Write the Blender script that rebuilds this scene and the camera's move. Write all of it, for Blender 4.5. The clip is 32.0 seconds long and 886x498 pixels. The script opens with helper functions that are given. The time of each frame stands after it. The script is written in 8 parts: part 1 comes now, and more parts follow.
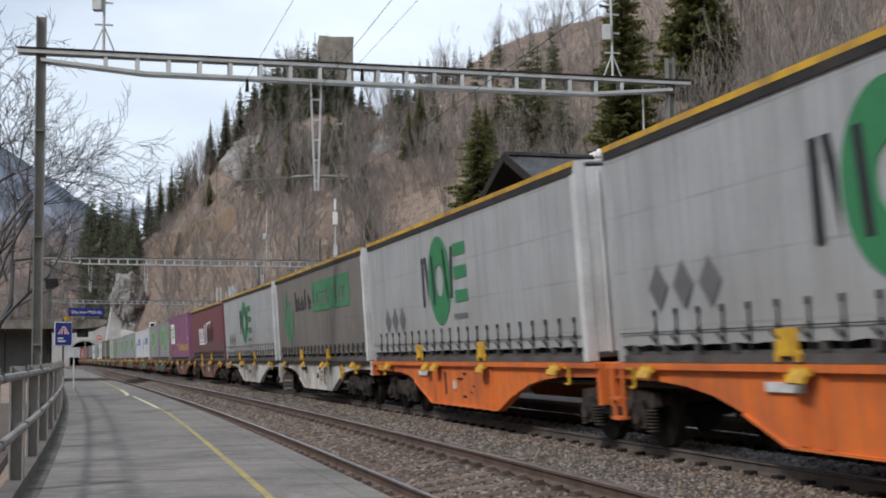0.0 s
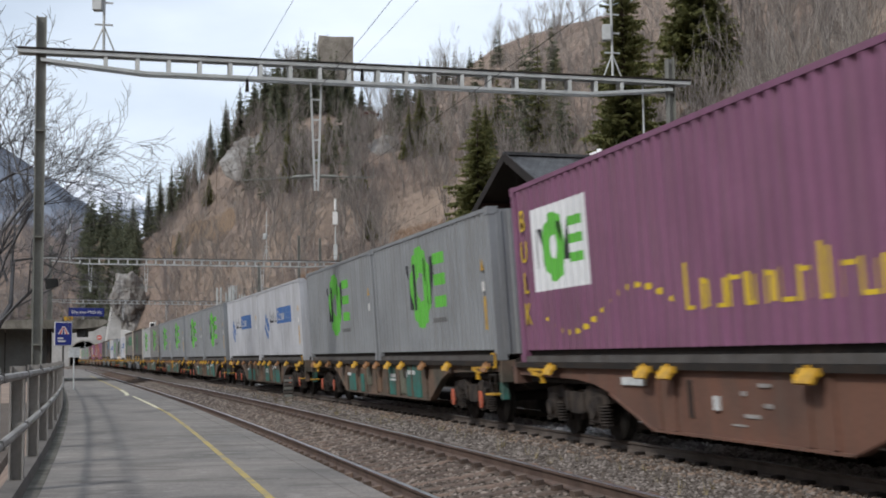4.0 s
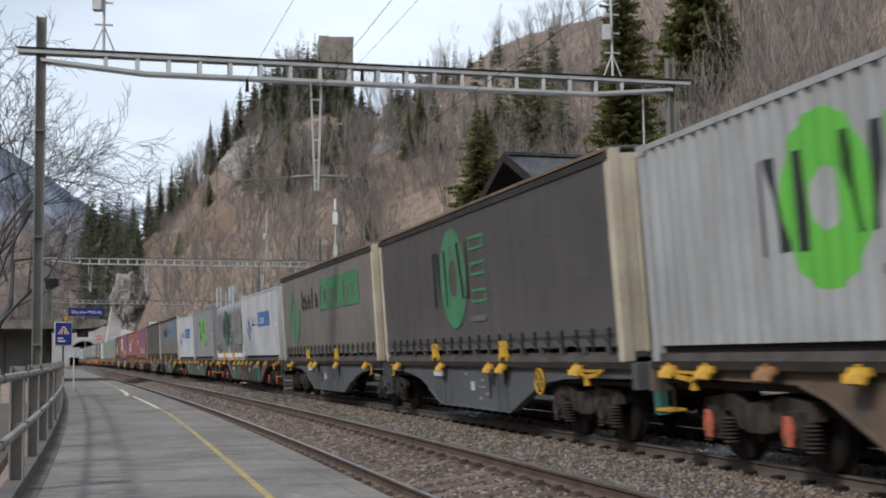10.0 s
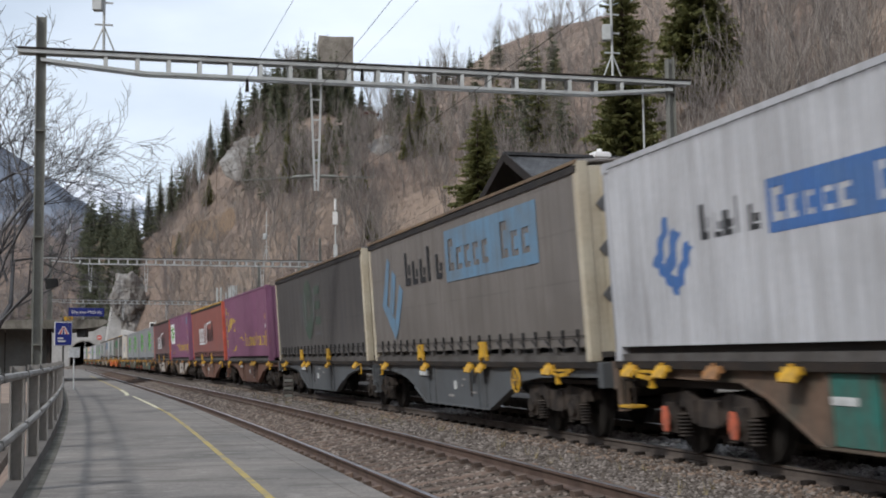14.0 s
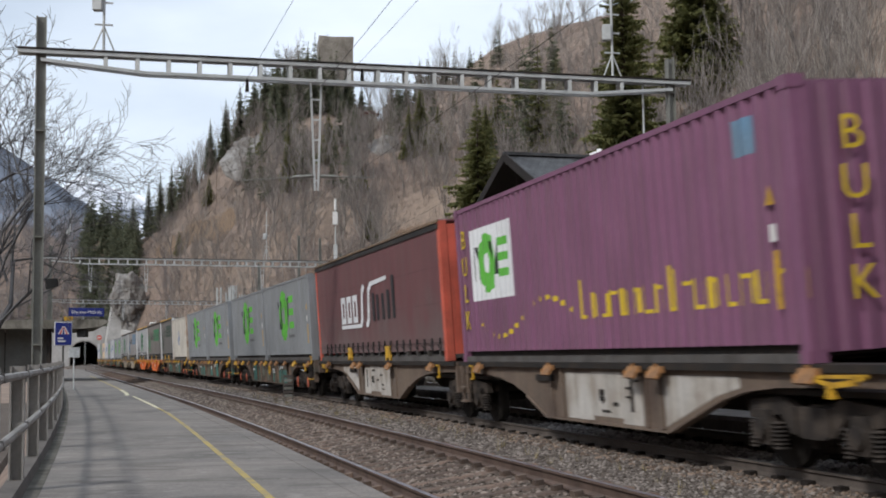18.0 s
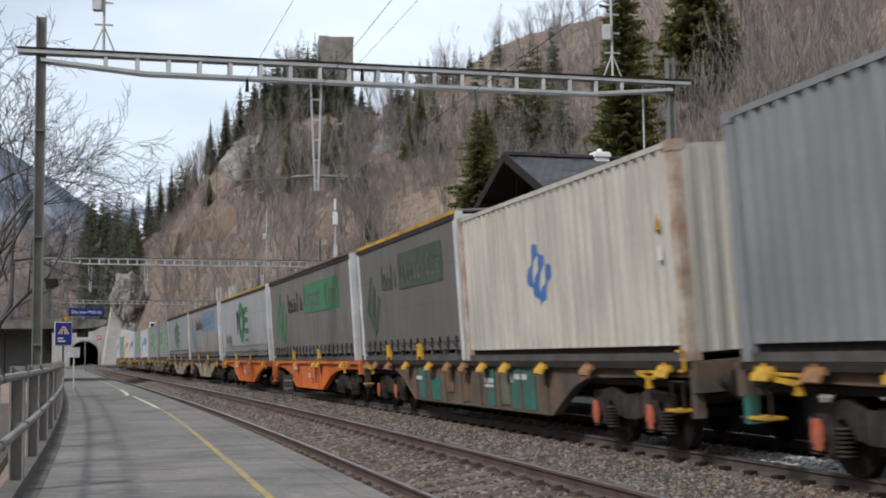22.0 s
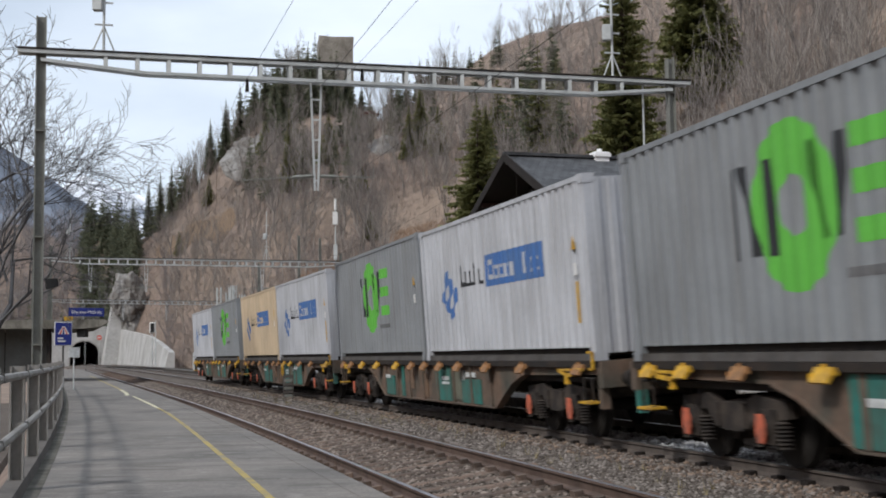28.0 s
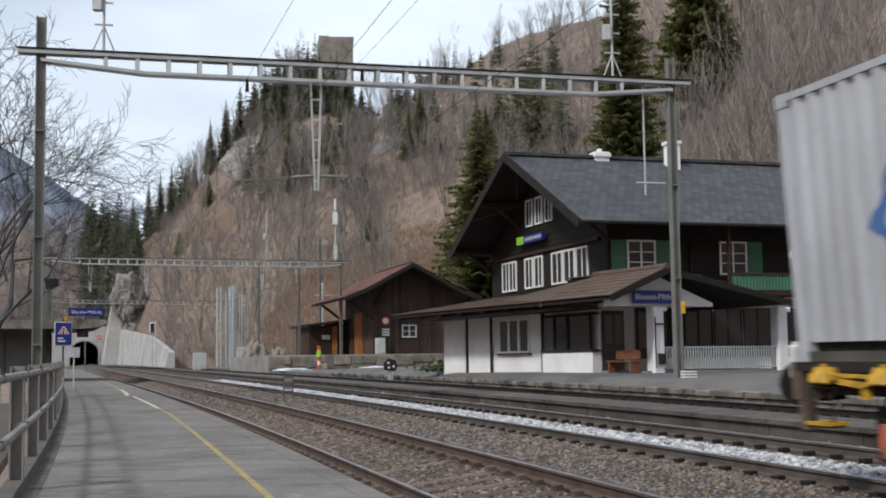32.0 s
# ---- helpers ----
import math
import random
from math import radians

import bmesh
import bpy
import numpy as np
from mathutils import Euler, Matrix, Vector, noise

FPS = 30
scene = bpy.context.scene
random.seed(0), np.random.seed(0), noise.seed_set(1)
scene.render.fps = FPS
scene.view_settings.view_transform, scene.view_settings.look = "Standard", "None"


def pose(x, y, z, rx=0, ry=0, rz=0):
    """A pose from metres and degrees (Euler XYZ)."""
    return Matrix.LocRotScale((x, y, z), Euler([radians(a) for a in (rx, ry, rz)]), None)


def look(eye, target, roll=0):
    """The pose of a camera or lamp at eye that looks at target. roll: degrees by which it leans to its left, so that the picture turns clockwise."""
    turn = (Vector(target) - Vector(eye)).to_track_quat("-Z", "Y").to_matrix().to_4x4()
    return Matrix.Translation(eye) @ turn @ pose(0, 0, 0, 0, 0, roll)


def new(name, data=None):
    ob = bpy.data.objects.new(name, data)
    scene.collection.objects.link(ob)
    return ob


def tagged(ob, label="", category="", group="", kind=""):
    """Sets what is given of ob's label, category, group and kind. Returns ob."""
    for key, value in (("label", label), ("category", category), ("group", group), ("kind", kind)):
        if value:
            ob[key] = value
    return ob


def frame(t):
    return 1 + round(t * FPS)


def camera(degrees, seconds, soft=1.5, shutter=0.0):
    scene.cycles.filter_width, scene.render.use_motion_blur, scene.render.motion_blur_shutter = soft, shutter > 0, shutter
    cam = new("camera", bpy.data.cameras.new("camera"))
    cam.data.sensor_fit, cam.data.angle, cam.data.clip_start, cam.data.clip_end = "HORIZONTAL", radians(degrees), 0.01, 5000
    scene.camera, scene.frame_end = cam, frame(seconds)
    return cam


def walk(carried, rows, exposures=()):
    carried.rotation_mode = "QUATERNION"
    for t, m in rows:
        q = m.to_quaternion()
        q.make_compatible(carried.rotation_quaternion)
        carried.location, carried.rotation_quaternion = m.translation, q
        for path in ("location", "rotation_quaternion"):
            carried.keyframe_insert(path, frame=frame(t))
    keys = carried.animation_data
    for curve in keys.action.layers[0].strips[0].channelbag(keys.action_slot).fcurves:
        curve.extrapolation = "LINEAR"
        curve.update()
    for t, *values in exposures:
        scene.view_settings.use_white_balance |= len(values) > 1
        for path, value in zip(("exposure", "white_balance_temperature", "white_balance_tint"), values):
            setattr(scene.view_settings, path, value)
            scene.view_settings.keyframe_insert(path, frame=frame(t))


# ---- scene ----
cam = camera(38.46, 32.0, soft=1.85, shutter=0.25)
EYE = (0, 0, 1.35)
PITCH, ROLL = 0.0893, -0.798
TARGET = (0, math.cos(PITCH), 1.35 + math.sin(PITCH))
VIEW = look(EYE, TARGET, ROLL)
walk(cam, [(0.0, VIEW), (32.0, VIEW)], exposures=[(0.0, 0.06), (32.0, 0.06)])

# ---- light: thin high cloud, late winter, sun veiled behind the hill's shoulder ----
SUN_EL, SUN_AZ = radians(43), radians(222)
world = bpy.data.worlds.new("sky")
scene.world = world
world.use_nodes = True
wn, wl = world.node_tree.nodes, world.node_tree.links
bg = wn["Background"]
sky = wn.new("ShaderNodeTexSky")
sky.sky_type, sky.sun_disc = "NISHITA", False
sky.sun_elevation, sky.sun_rotation = SUN_EL, SUN_AZ
sky.dust_density, sky.ozone_density = 2.0, 2.0
wco = wn.new("ShaderNodeTexCoord")
wmp = wn.new("ShaderNodeMapping")
wmp.inputs["Scale"].default_value = (1, 1, 2.6)
cl = wn.new("ShaderNodeTexNoise")
cl.inputs["Scale"].default_value, cl.inputs["Detail"].default_value = 2.3, 7
crp = wn.new("ShaderNodeMapRange")
crp.inputs["From Min"].default_value, crp.inputs["From Max"].default_value = 0.35, 0.68
crp.inputs["To Min"].default_value, crp.inputs["To Max"].default_value = 0.45, 0.95
veil = wn.new("ShaderNodeMix")
veil.data_type = "RGBA"
veil.inputs["B"].default_value = (8.75, 9.7, 10.95, 1)
wl.new(wco.outputs["Generated"], wmp.inputs["Vector"])
wl.new(wmp.outputs["Vector"], cl.inputs["Vector"])
wl.new(cl.outputs["Fac"], crp.inputs["Value"])
wl.new(crp.outputs["Result"], veil.inputs["Factor"])
wl.new(sky.outputs["Color"], veil.inputs["A"])
wl.new(veil.outputs["Result"], bg.inputs["Color"])
bg.inputs["Strength"].default_value = 0.107
sun = new("sun", bpy.data.lights.new("sun", "SUN"))
sun.data.energy, sun.data.angle, sun.data.color = 2.2, radians(6), (1.0, 0.975, 0.935)
sun.matrix_world = look((0, 0, 60), (-math.sin(SUN_AZ) * math.cos(SUN_EL), -math.cos(SUN_AZ) * math.cos(SUN_EL), 60 - math.sin(SUN_EL)))


# ---- materials ----
def mat(name, col, rough=0.7, metal=0.0, var=0.25, scale=1.2, fine=30.0, bump=0.15, second=None, spec=0.4, streak=0.0, rnd=0.0):
    """Two scales of colour variation, fine relief; second: the colour of the stains; streak: runs of dirt down the face."""
    m = bpy.data.materials.new(name)
    m.use_nodes = True
    n, l = m.node_tree.nodes, m.node_tree.links
    b = n["Principled BSDF"]
    b.inputs["Roughness"].default_value, b.inputs["Metallic"].default_value = rough, metal
    b.inputs["Specular IOR Level"].default_value = spec
    tc = n.new("ShaderNodeTexCoord")
    big = n.new("ShaderNodeTexNoise")
    big.inputs["Scale"].default_value, big.inputs["Detail"].default_value = scale, 6
    sm = n.new("ShaderNodeTexNoise")
    sm.inputs["Scale"].default_value, sm.inputs["Detail"].default_value = fine, 4
    l.new(tc.outputs["Object"], big.inputs["Vector"])
    l.new(tc.outputs["Object"], sm.inputs["Vector"])
    mx = n.new("ShaderNodeMix")
    mx.data_type = "RGBA"
    dark = second or tuple(c * (1 - 1.5 * var) for c in col)
    mx.inputs["A"].default_value, mx.inputs["B"].default_value = (*col, 1), (*dark, 1)
    rp = n.new("ShaderNodeMapRange")
    rp.inputs["From Min"].default_value, rp.inputs["From Max"].default_value = 0.4, 0.72
    l.new(big.outputs["Fac"], rp.inputs["Value"])
    l.new(rp.outputs["Result"], mx.inputs["Factor"])
    hs = n.new("ShaderNodeHueSaturation")
    vr = n.new("ShaderNodeMapRange")
    vr.inputs["To Min"].default_value, vr.inputs["To Max"].default_value = 1 - var, 1 + var
    l.new(sm.outputs["Fac"], vr.inputs["Value"])
    l.new(vr.outputs["Result"], hs.inputs["Value"])
    l.new(mx.outputs["Result"], hs.inputs["Color"])
    out = hs.outputs["Color"]
    if streak:
        mp = n.new("ShaderNodeMapping")
        mp.inputs["Scale"].default_value = (6, 6, 0.35)
        st = n.new("ShaderNodeTexNoise")
        st.inputs["Scale"].default_value, st.inputs["Detail"].default_value = 1.4, 5
        l.new(tc.outputs["Object"], mp.inputs["Vector"])
        l.new(mp.outputs["Vector"], st.inputs["Vector"])
        sr = n.new("ShaderNodeMapRange")
        sr.inputs["From Min"].default_value, sr.inputs["From Max"].default_value = 0.42, 0.75
        sr.inputs["To Max"].default_value = streak
        l.new(st.outputs["Fac"], sr.inputs["Value"])
        m2 = n.new("ShaderNodeMix")
        m2.data_type = "RGBA"
        m2.inputs["B"].default_value = (0.10, 0.085, 0.07, 1)
        l.new(sr.outputs["Result"], m2.inputs["Factor"])
        l.new(out, m2.inputs["A"])
        out = m2.outputs["Result"]
    if rnd:
        oi = n.new("ShaderNodeObjectInfo")
        r2 = n.new("ShaderNodeMapRange")
        r2.inputs["To Min"].default_value, r2.inputs["To Max"].default_value = 1 - rnd, 1 + rnd
        h2 = n.new("ShaderNodeHueSaturation")
        l.new(oi.outputs["Random"], r2.inputs["Value"])
        l.new(r2.outputs["Result"], h2.inputs["Value"])
        l.new(out, h2.inputs["Color"])
        out = h2.outputs["Color"]
    l.new(out, b.inputs["Base Color"])
    if bump:
        bp = n.new("ShaderNodeBump")
        bp.inputs["Strength"].default_value, bp.inputs["Distance"].default_value = bump, 0.02
        l.new(sm.outputs["Fac"], bp.inputs["Height"])
        l.new(bp.outputs["Normal"], b.inputs["Normal"])
    return m


def island_mat(name, a, b2, rough=0.9, power=1.0, leaf=0.0):
    """Each loose piece of a joined mesh takes its own tone between two colours."""
    m = bpy.data.materials.new(name)
    m.use_nodes = True
    n, l = m.node_tree.nodes, m.node_tree.links
    b = n["Principled BSDF"]
    b.inputs["Roughness"].default_value, b.inputs["Specular IOR Level"].default_value = rough, 0.25
    g = n.new("ShaderNodeNewGeometry")
    mx = n.new("ShaderNodeMix")
    mx.data_type = "RGBA"
    mx.inputs["A"].default_value, mx.inputs["B"].default_value = (*a, 1), (*b2, 1)
    pw = n.new("ShaderNodeMath")
    pw.operation = "POWER"
    pw.inputs[1].default_value = power
    l.new(g.outputs["Random Per Island"], pw.inputs[0])
    l.new(pw.outputs["Value"], mx.inputs["Factor"])
    tc = n.new("ShaderNodeTexCoord")
    ns = n.new("ShaderNodeTexNoise")
    ns.inputs["Scale"].default_value = 9
    l.new(tc.outputs["Object"], ns.inputs["Vector"])
    vr = n.new("ShaderNodeMapRange")
    vr.inputs["To Min"].default_value, vr.inputs["To Max"].default_value = 0.65, 1.35
    l.new(ns.outputs["Fac"], vr.inputs["Value"])
    hs = n.new("ShaderNodeHueSaturation")
    l.new(vr.outputs["Result"], hs.inputs["Value"])
    l.new(mx.outputs["Result"], hs.inputs["Color"])
    l.new(hs.outputs["Color"], b.inputs["Base Color"])
    if leaf:
        tr = n.new("ShaderNodeBsdfTranslucent")
        ad = n.new("ShaderNodeMixShader")
        ad.inputs["Fac"].default_value = leaf
        l.new(hs.outputs["Color"], tr.inputs["Color"])
        l.new(b.outputs["BSDF"], ad.inputs[1])
        l.new(tr.outputs["BSDF"], ad.inputs[2])
        l.new(ad.outputs["Shader"], n["Material Output"].inputs["Surface"])
    return m


def asphalt():
    """Old platform surface: pale worn film, dark damp patches, seams across and fine grit."""
    m = mat("platform_asphalt", (0.192, 0.174, 0.158), 0.92, 0, 0.55, 0.45, 30, 0.6, (0.13, 0.122, 0.115))
    n, l = m.node_tree.nodes, m.node_tree.links
    b = n["Principled BSDF"]
    src = b.inputs["Base Color"].links[0].from_socket
    tc = n.new("ShaderNodeTexCoord")
    for sc, turn, scale, lo, hi, amount, tint in (((1.0, 0.32, 1), 0.28, 0.8, 0.53, 0.70, 0.6, (0.075, 0.07, 0.066)), ((0.5, 1.5, 1), 0.28, 1.5, 0.50, 0.62, 0.6, (0.09, 0.081, 0.074)), ((0.9, 2.2, 1), 0.22, 3.0, 0.56, 0.66, 0.4, (0.27, 0.25, 0.225)), ((1.6, 1.6, 1), 0.0, 2.3, 0.62, 0.68, 0.4, (0.30, 0.285, 0.265)), ((3.5, 3.5, 1), 0.0, 9.0, 0.64, 0.70, 0.7, (0.05, 0.046, 0.043))):
        mp = n.new("ShaderNodeMapping")
        mp.inputs["Scale"].default_value, mp.inputs["Rotation"].default_value = sc, (0, 0, -turn)
        ns = n.new("ShaderNodeTexNoise")
        ns.inputs["Scale"].default_value, ns.inputs["Detail"].default_value = scale, 7
        rp = n.new("ShaderNodeMapRange")
        rp.inputs["From Min"].default_value, rp.inputs["From Max"].default_value, rp.inputs["To Max"].default_value = lo, hi, amount
        mx = n.new("ShaderNodeMix")
        mx.data_type = "RGBA"
        mx.inputs["B"].default_value = (*tint, 1)
        l.new(tc.outputs["Object"], mp.inputs["Vector"])
        l.new(mp.outputs["Vector"], ns.inputs["Vector"])
        l.new(ns.outputs["Fac"], rp.inputs["Value"])
        l.new(rp.outputs["Result"], mx.inputs["Factor"])
        l.new(src, mx.inputs["A"])
        src = mx.outputs["Result"]
    l.new(src, b.inputs["Base Color"])
    return m


M_RAIL_RUST = mat("rail_rust", (0.125, 0.085, 0.068), 0.75, 0.3, 0.3, 3, 60)
M_RAIL_DARK = mat("rail_grime", (0.034, 0.028, 0.025), 0.85, 0.0, 0.35, 3, 60, spec=0.15)
M_RAIL_GREY = mat("rail_brown_grey", (0.115, 0.095, 0.083), 0.8, 0.1, 0.3, 3, 60)
M_RAIL_HEAD = mat("rail_head", (0.42, 0.43, 0.46), 0.28, 0.9, 0.15, 2, 50, 0.05)
M_RAIL_DULL = mat("rail_dull", (0.36, 0.34, 0.36), 0.33, 0.85, 0.25, 2, 50, 0.05)
M_SLEEPER = mat("sleeper_rust", (0.14, 0.096, 0.072), 0.9, 0.0, 0.4, 2, 25, 0.3, (0.07, 0.054, 0.047), rnd=0.35)
M_STONE = island_mat("ballast_stone", (0.06, 0.049, 0.042), (0.265, 0.234, 0.212), 0.9, 1.7)
M_STONE_RUST = island_mat("ballast_stone_rusty", (0.058, 0.045, 0.037), (0.265, 0.222, 0.192), 0.9, 1.7)
M_STONE_STAIN = island_mat("ballast_stone_stained", (0.07, 0.05, 0.039), (0.27, 0.2, 0.155), 0.9, 1.6)
M_STONE_WHITE = island_mat("ballast_stone_fresh", (0.17, 0.17, 0.178), (0.6, 0.6, 0.61))
M_BALLAST = mat("ballast", (0.105, 0.085, 0.07), 0.95, 0, 0.6, 0.8, 22, 1.0, (0.065, 0.05, 0.04))
M_ASPHALT = asphalt()
M_MOSS = mat("mossy_edge_dirt", (0.05, 0.047, 0.034), 0.95, 0, 0.4, 2.5, 18, 0.5, (0.15, 0.138, 0.125))
M_ASPHALT_DARK = mat("station_asphalt", (0.14, 0.133, 0.127), 0.92, 0, 0.3, 0.6, 40, 0.3, (0.085, 0.083, 0.082))
M_CONCRETE = mat("concrete", (0.33, 0.32, 0.30), 0.9, 0, 0.2, 0.9, 18, 0.25, (0.2, 0.19, 0.175), streak=0.4)
M_CONC_DARK = mat("dark_concrete", (0.10, 0.09, 0.082), 0.9, 0, 0.4, 1.4, 14, 0.4, (0.04, 0.035, 0.033), streak=0.6, rnd=0.2)
M_EDGE = mat("platform_edge_stone", (0.20, 0.185, 0.165), 0.9, 0, 0.5, 1.6, 14, 0.5, (0.065, 0.056, 0.05), streak=0.5, rnd=0.45)
M_CONC_PALE = mat("pale_concrete", (0.46, 0.455, 0.445), 0.9, 0, 0.25, 0.22, 1.6, 0.3, (0.30, 0.29, 0.275))
M_LINE = mat("yellow_line", (0.36, 0.275, 0.09), 0.85, 0, 0.45, 3.5, 40, 0.1, (0.2, 0.18, 0.135))
M_LINE_PALE = mat("pale_line", (0.62, 0.58, 0.40), 0.85, 0, 0.3, 1.5, 40, 0.1)
M_GALV = mat("galvanised_steel", (0.50, 0.52, 0.52), 0.6, 0.15, 0.15, 2, 20, 0.05, (0.37, 0.39, 0.385))
M_MAST = mat("mast_steel", (0.23, 0.235, 0.215), 0.65, 0.3, 0.2, 1.5, 18, 0.08, (0.16, 0.16, 0.14))
M_FENCE = mat("weathered_fence_steel", (0.27, 0.26, 0.245), 0.7, 0.2, 0.25, 2, 20, 0.1, (0.17, 0.155, 0.14))
M_DARK = mat("dark_steel", (0.024, 0.022, 0.021), 0.75, 0.0, 0.35, 3, 25, 0.1, (0.042, 0.032, 0.026), spec=0.2)
M_BOGIE = mat("bogie_grime", (0.03, 0.026, 0.024), 0.85, 0.0, 0.4, 4, 30, 0.2, (0.075, 0.06, 0.05), spec=0.2)
M_WHEEL = mat("wheel_steel", (0.028, 0.025, 0.023), 0.75, 0.1, 0.3, 4, 30, 0.1, spec=0.25)
M_BLACK = mat("rubber_black", (0.018, 0.018, 0.019), 0.75, 0, 0.2, 5, 30, 0.05)
M_WHITE = mat("white_paint", (0.72, 0.72, 0.71), 0.6, 0, 0.08, 1.5, 20, 0.05, (0.55, 0.54, 0.52))
M_YELLOW = mat("yellow_paint", (0.62, 0.36, 0.03), 0.6, 0, 0.3, 5, 30, 0.05, (0.3, 0.17, 0.035))
M_ORANGE = mat("orange_paint", (0.74, 0.175, 0.03), 0.6, 0, 0.14, 1.3, 16, 0.08, (0.46, 0.115, 0.035), streak=0.38)
M_AXLEBOX = mat("orange_axlebox", (0.58, 0.14, 0.075), 0.7, 0, 0.3, 9, 30, 0.05, (0.22, 0.085, 0.06))
M_LOCK_RUST = mat("rusty_orange_lock", (0.33, 0.165, 0.065), 0.75, 0, 0.4, 6, 30, 0.1, (0.13, 0.08, 0.05))


# ---- the line: one curve, from which all tracks and platforms are set off ----
GRADE = 0.00612
_S = np.arange(-80, 620.01, 0.5)
_K = np.interp(_S, [-60, 20, 70, 130, 220, 320, 330], [0.00126, 0.001215, 0.0, -0.00004, 0.00016, 0.00016, 0.0])
_A = -np.concatenate([[0], np.cumsum((_K[1:] + _K[:-1]) * 0.25)])
_A = _A - np.interp(0, _S, _A) - 0.24436
_AM = (_A[1:] + _A[:-1]) / 2
_X = np.concatenate([[0], np.cumsum(np.sin(_AM) * 0.5)])
_Y = np.concatenate([[0], np.cumsum(np.cos(_AM) * 0.5)])
_X += 7.8989 * math.cos(0.24436) - np.interp(0, _S, _X)
_Y += 7.8989 * math.sin(0.24436) - np.interp(0, _S, _Y)


def heading(s):
    return float(np.interp(s, _S, _A))


def at(s, off, z0=0.0):
    """A place by its distance along the line, its distance to the right of the middle track, and its height over the graded datum."""
    a = heading(s)
    return Vector((float(np.interp(s, _S, _X)) + math.cos(a) * off, float(np.interp(s, _S, _Y)) - math.sin(a) * off, z0 + GRADE * s))


def frame_at(s, off, z0=0.0, turn=0.0):
    p = at(s, off, z0)
    return pose(p.x, p.y, p.z, 0, 0, -math.degrees(heading(s)) + turn)


# ---- mesh helpers ----
def solid(bm, x0, x1, y0, y1, z0, z1, m=None, bevel=0.0):
    v = [bm.verts.new(q) for q in ((x0, y0, z0), (x1, y0, z0), (x1, y1, z0), (x0, y1, z0), (x0, y0, z1), (x1, y0, z1), (x1, y1, z1), (x0, y1, z1))]
    f = [bm.faces.new([v[i] for i in q]) for q in ((3, 2, 1, 0), (4, 5, 6, 7), (0, 1, 5, 4), (1, 2, 6, 5), (2, 3, 7, 6), (3, 0, 4, 7))]
    if bevel:
        r = bmesh.ops.bevel(bm, geom=list({e for q in f for e in q.edges}), offset=bevel, segments=1, affect="EDGES")
        v = list({w for q in r["faces"] for w in q.verts} | {w for w in v if w.is_valid})
    if m is not None:
        bmesh.ops.transform(bm, matrix=m, verts=[w for w in v if w.is_valid])
    return v


def prism(bm, pts, y0, y1, axis="y", m=None):
    """A polygon drawn out between y0 and y1; axis y: the points are (x, z); axis x: (y, z); axis z: (x, y)."""
    def put(p, d):
        return {"y": (p[0], d, p[1]), "x": (d, p[0], p[1]), "z": (p[0], p[1], d)}[axis]
    a = [bm.verts.new(put(p, y0)) for p in pts]
    b = [bm.verts.new(put(p, y1)) for p in pts]
    n = len(pts)
    bm.faces.new(a[::-1]), bm.faces.new(b)
    for i in range(n):
        bm.faces.new((a[i], a[(i + 1) % n], b[(i + 1) % n], b[i]))
    if m is not None:
        bmesh.ops.transform(bm, matrix=m, verts=a + b)
    return a + b


def rod(bm, p, q, r, n=8, r2=None):
    p, q = Vector(p), Vector(q)
    d = q - p
    rot = d.to_track_quat("Z", "Y").to_matrix()
    r2 = r if r2 is None else r2
    a = [bm.verts.new(p + rot @ Vector((r * math.cos(t), r * math.sin(t), 0))) for t in np.linspace(0, 2 * math.pi, n, endpoint=False)]
    b = [bm.verts.new(q + rot @ Vector((r2 * math.cos(t), r2 * math.sin(t), 0))) for t in np.linspace(0, 2 * math.pi, n, endpoint=False)]
    for i in range(n):
        bm.faces.new((a[i], a[(i + 1) % n], b[(i + 1) % n], b[i]))
    bm.faces.new(a[::-1]), bm.faces.new(b)
    return a + b


def bar(bm, p, q, w, h):
    """A squared bar from p to q."""
    p, q = Vector(p), Vector(q)
    rot = (q - p).to_track_quat("Y", "Z").to_matrix().to_4x4()
    return solid(bm, -w / 2, w / 2, 0, (q - p).length, -h / 2, h / 2, Matrix.Translation(p) @ rot)


def made(bm, name, mats, smooth=False):
    me = bpy.data.meshes.new(name)
    bmesh.ops.recalc_face_normals(bm, faces=bm.faces[:])
    bm.to_mesh(me)
    bm.free()
    for q in mats if isinstance(mats, (list, tuple)) else [mats]:
        me.materials.append(q)
    if smooth:
        me.polygons.foreach_set("use_smooth", [True] * len(me.polygons))
    return me


def part(name, bm, material, parent, label="", smooth=False):
    me = bm if isinstance(bm, bpy.types.Mesh) else made(bm, name, material, smooth)
    ob = new(name, me)
    ob.parent = parent
    if label:
        tagged(ob, label)
    return ob


def thing(name, m, label, category, group="", kind=""):
    ob = new(name)
    ob.empty_display_size = 0.2
    ob.matrix_basis = m
    return tagged(ob, label, category, group, kind)


def raw(name, verts, faces, material, smooth=False):
    me = bpy.data.meshes.new(name)
    me.from_pydata(verts, [], faces)
    me.materials.append(material)
    if smooth:
        me.polygons.foreach_set("use_smooth", [True] * len(me.polygons))
    me.update()
    return me


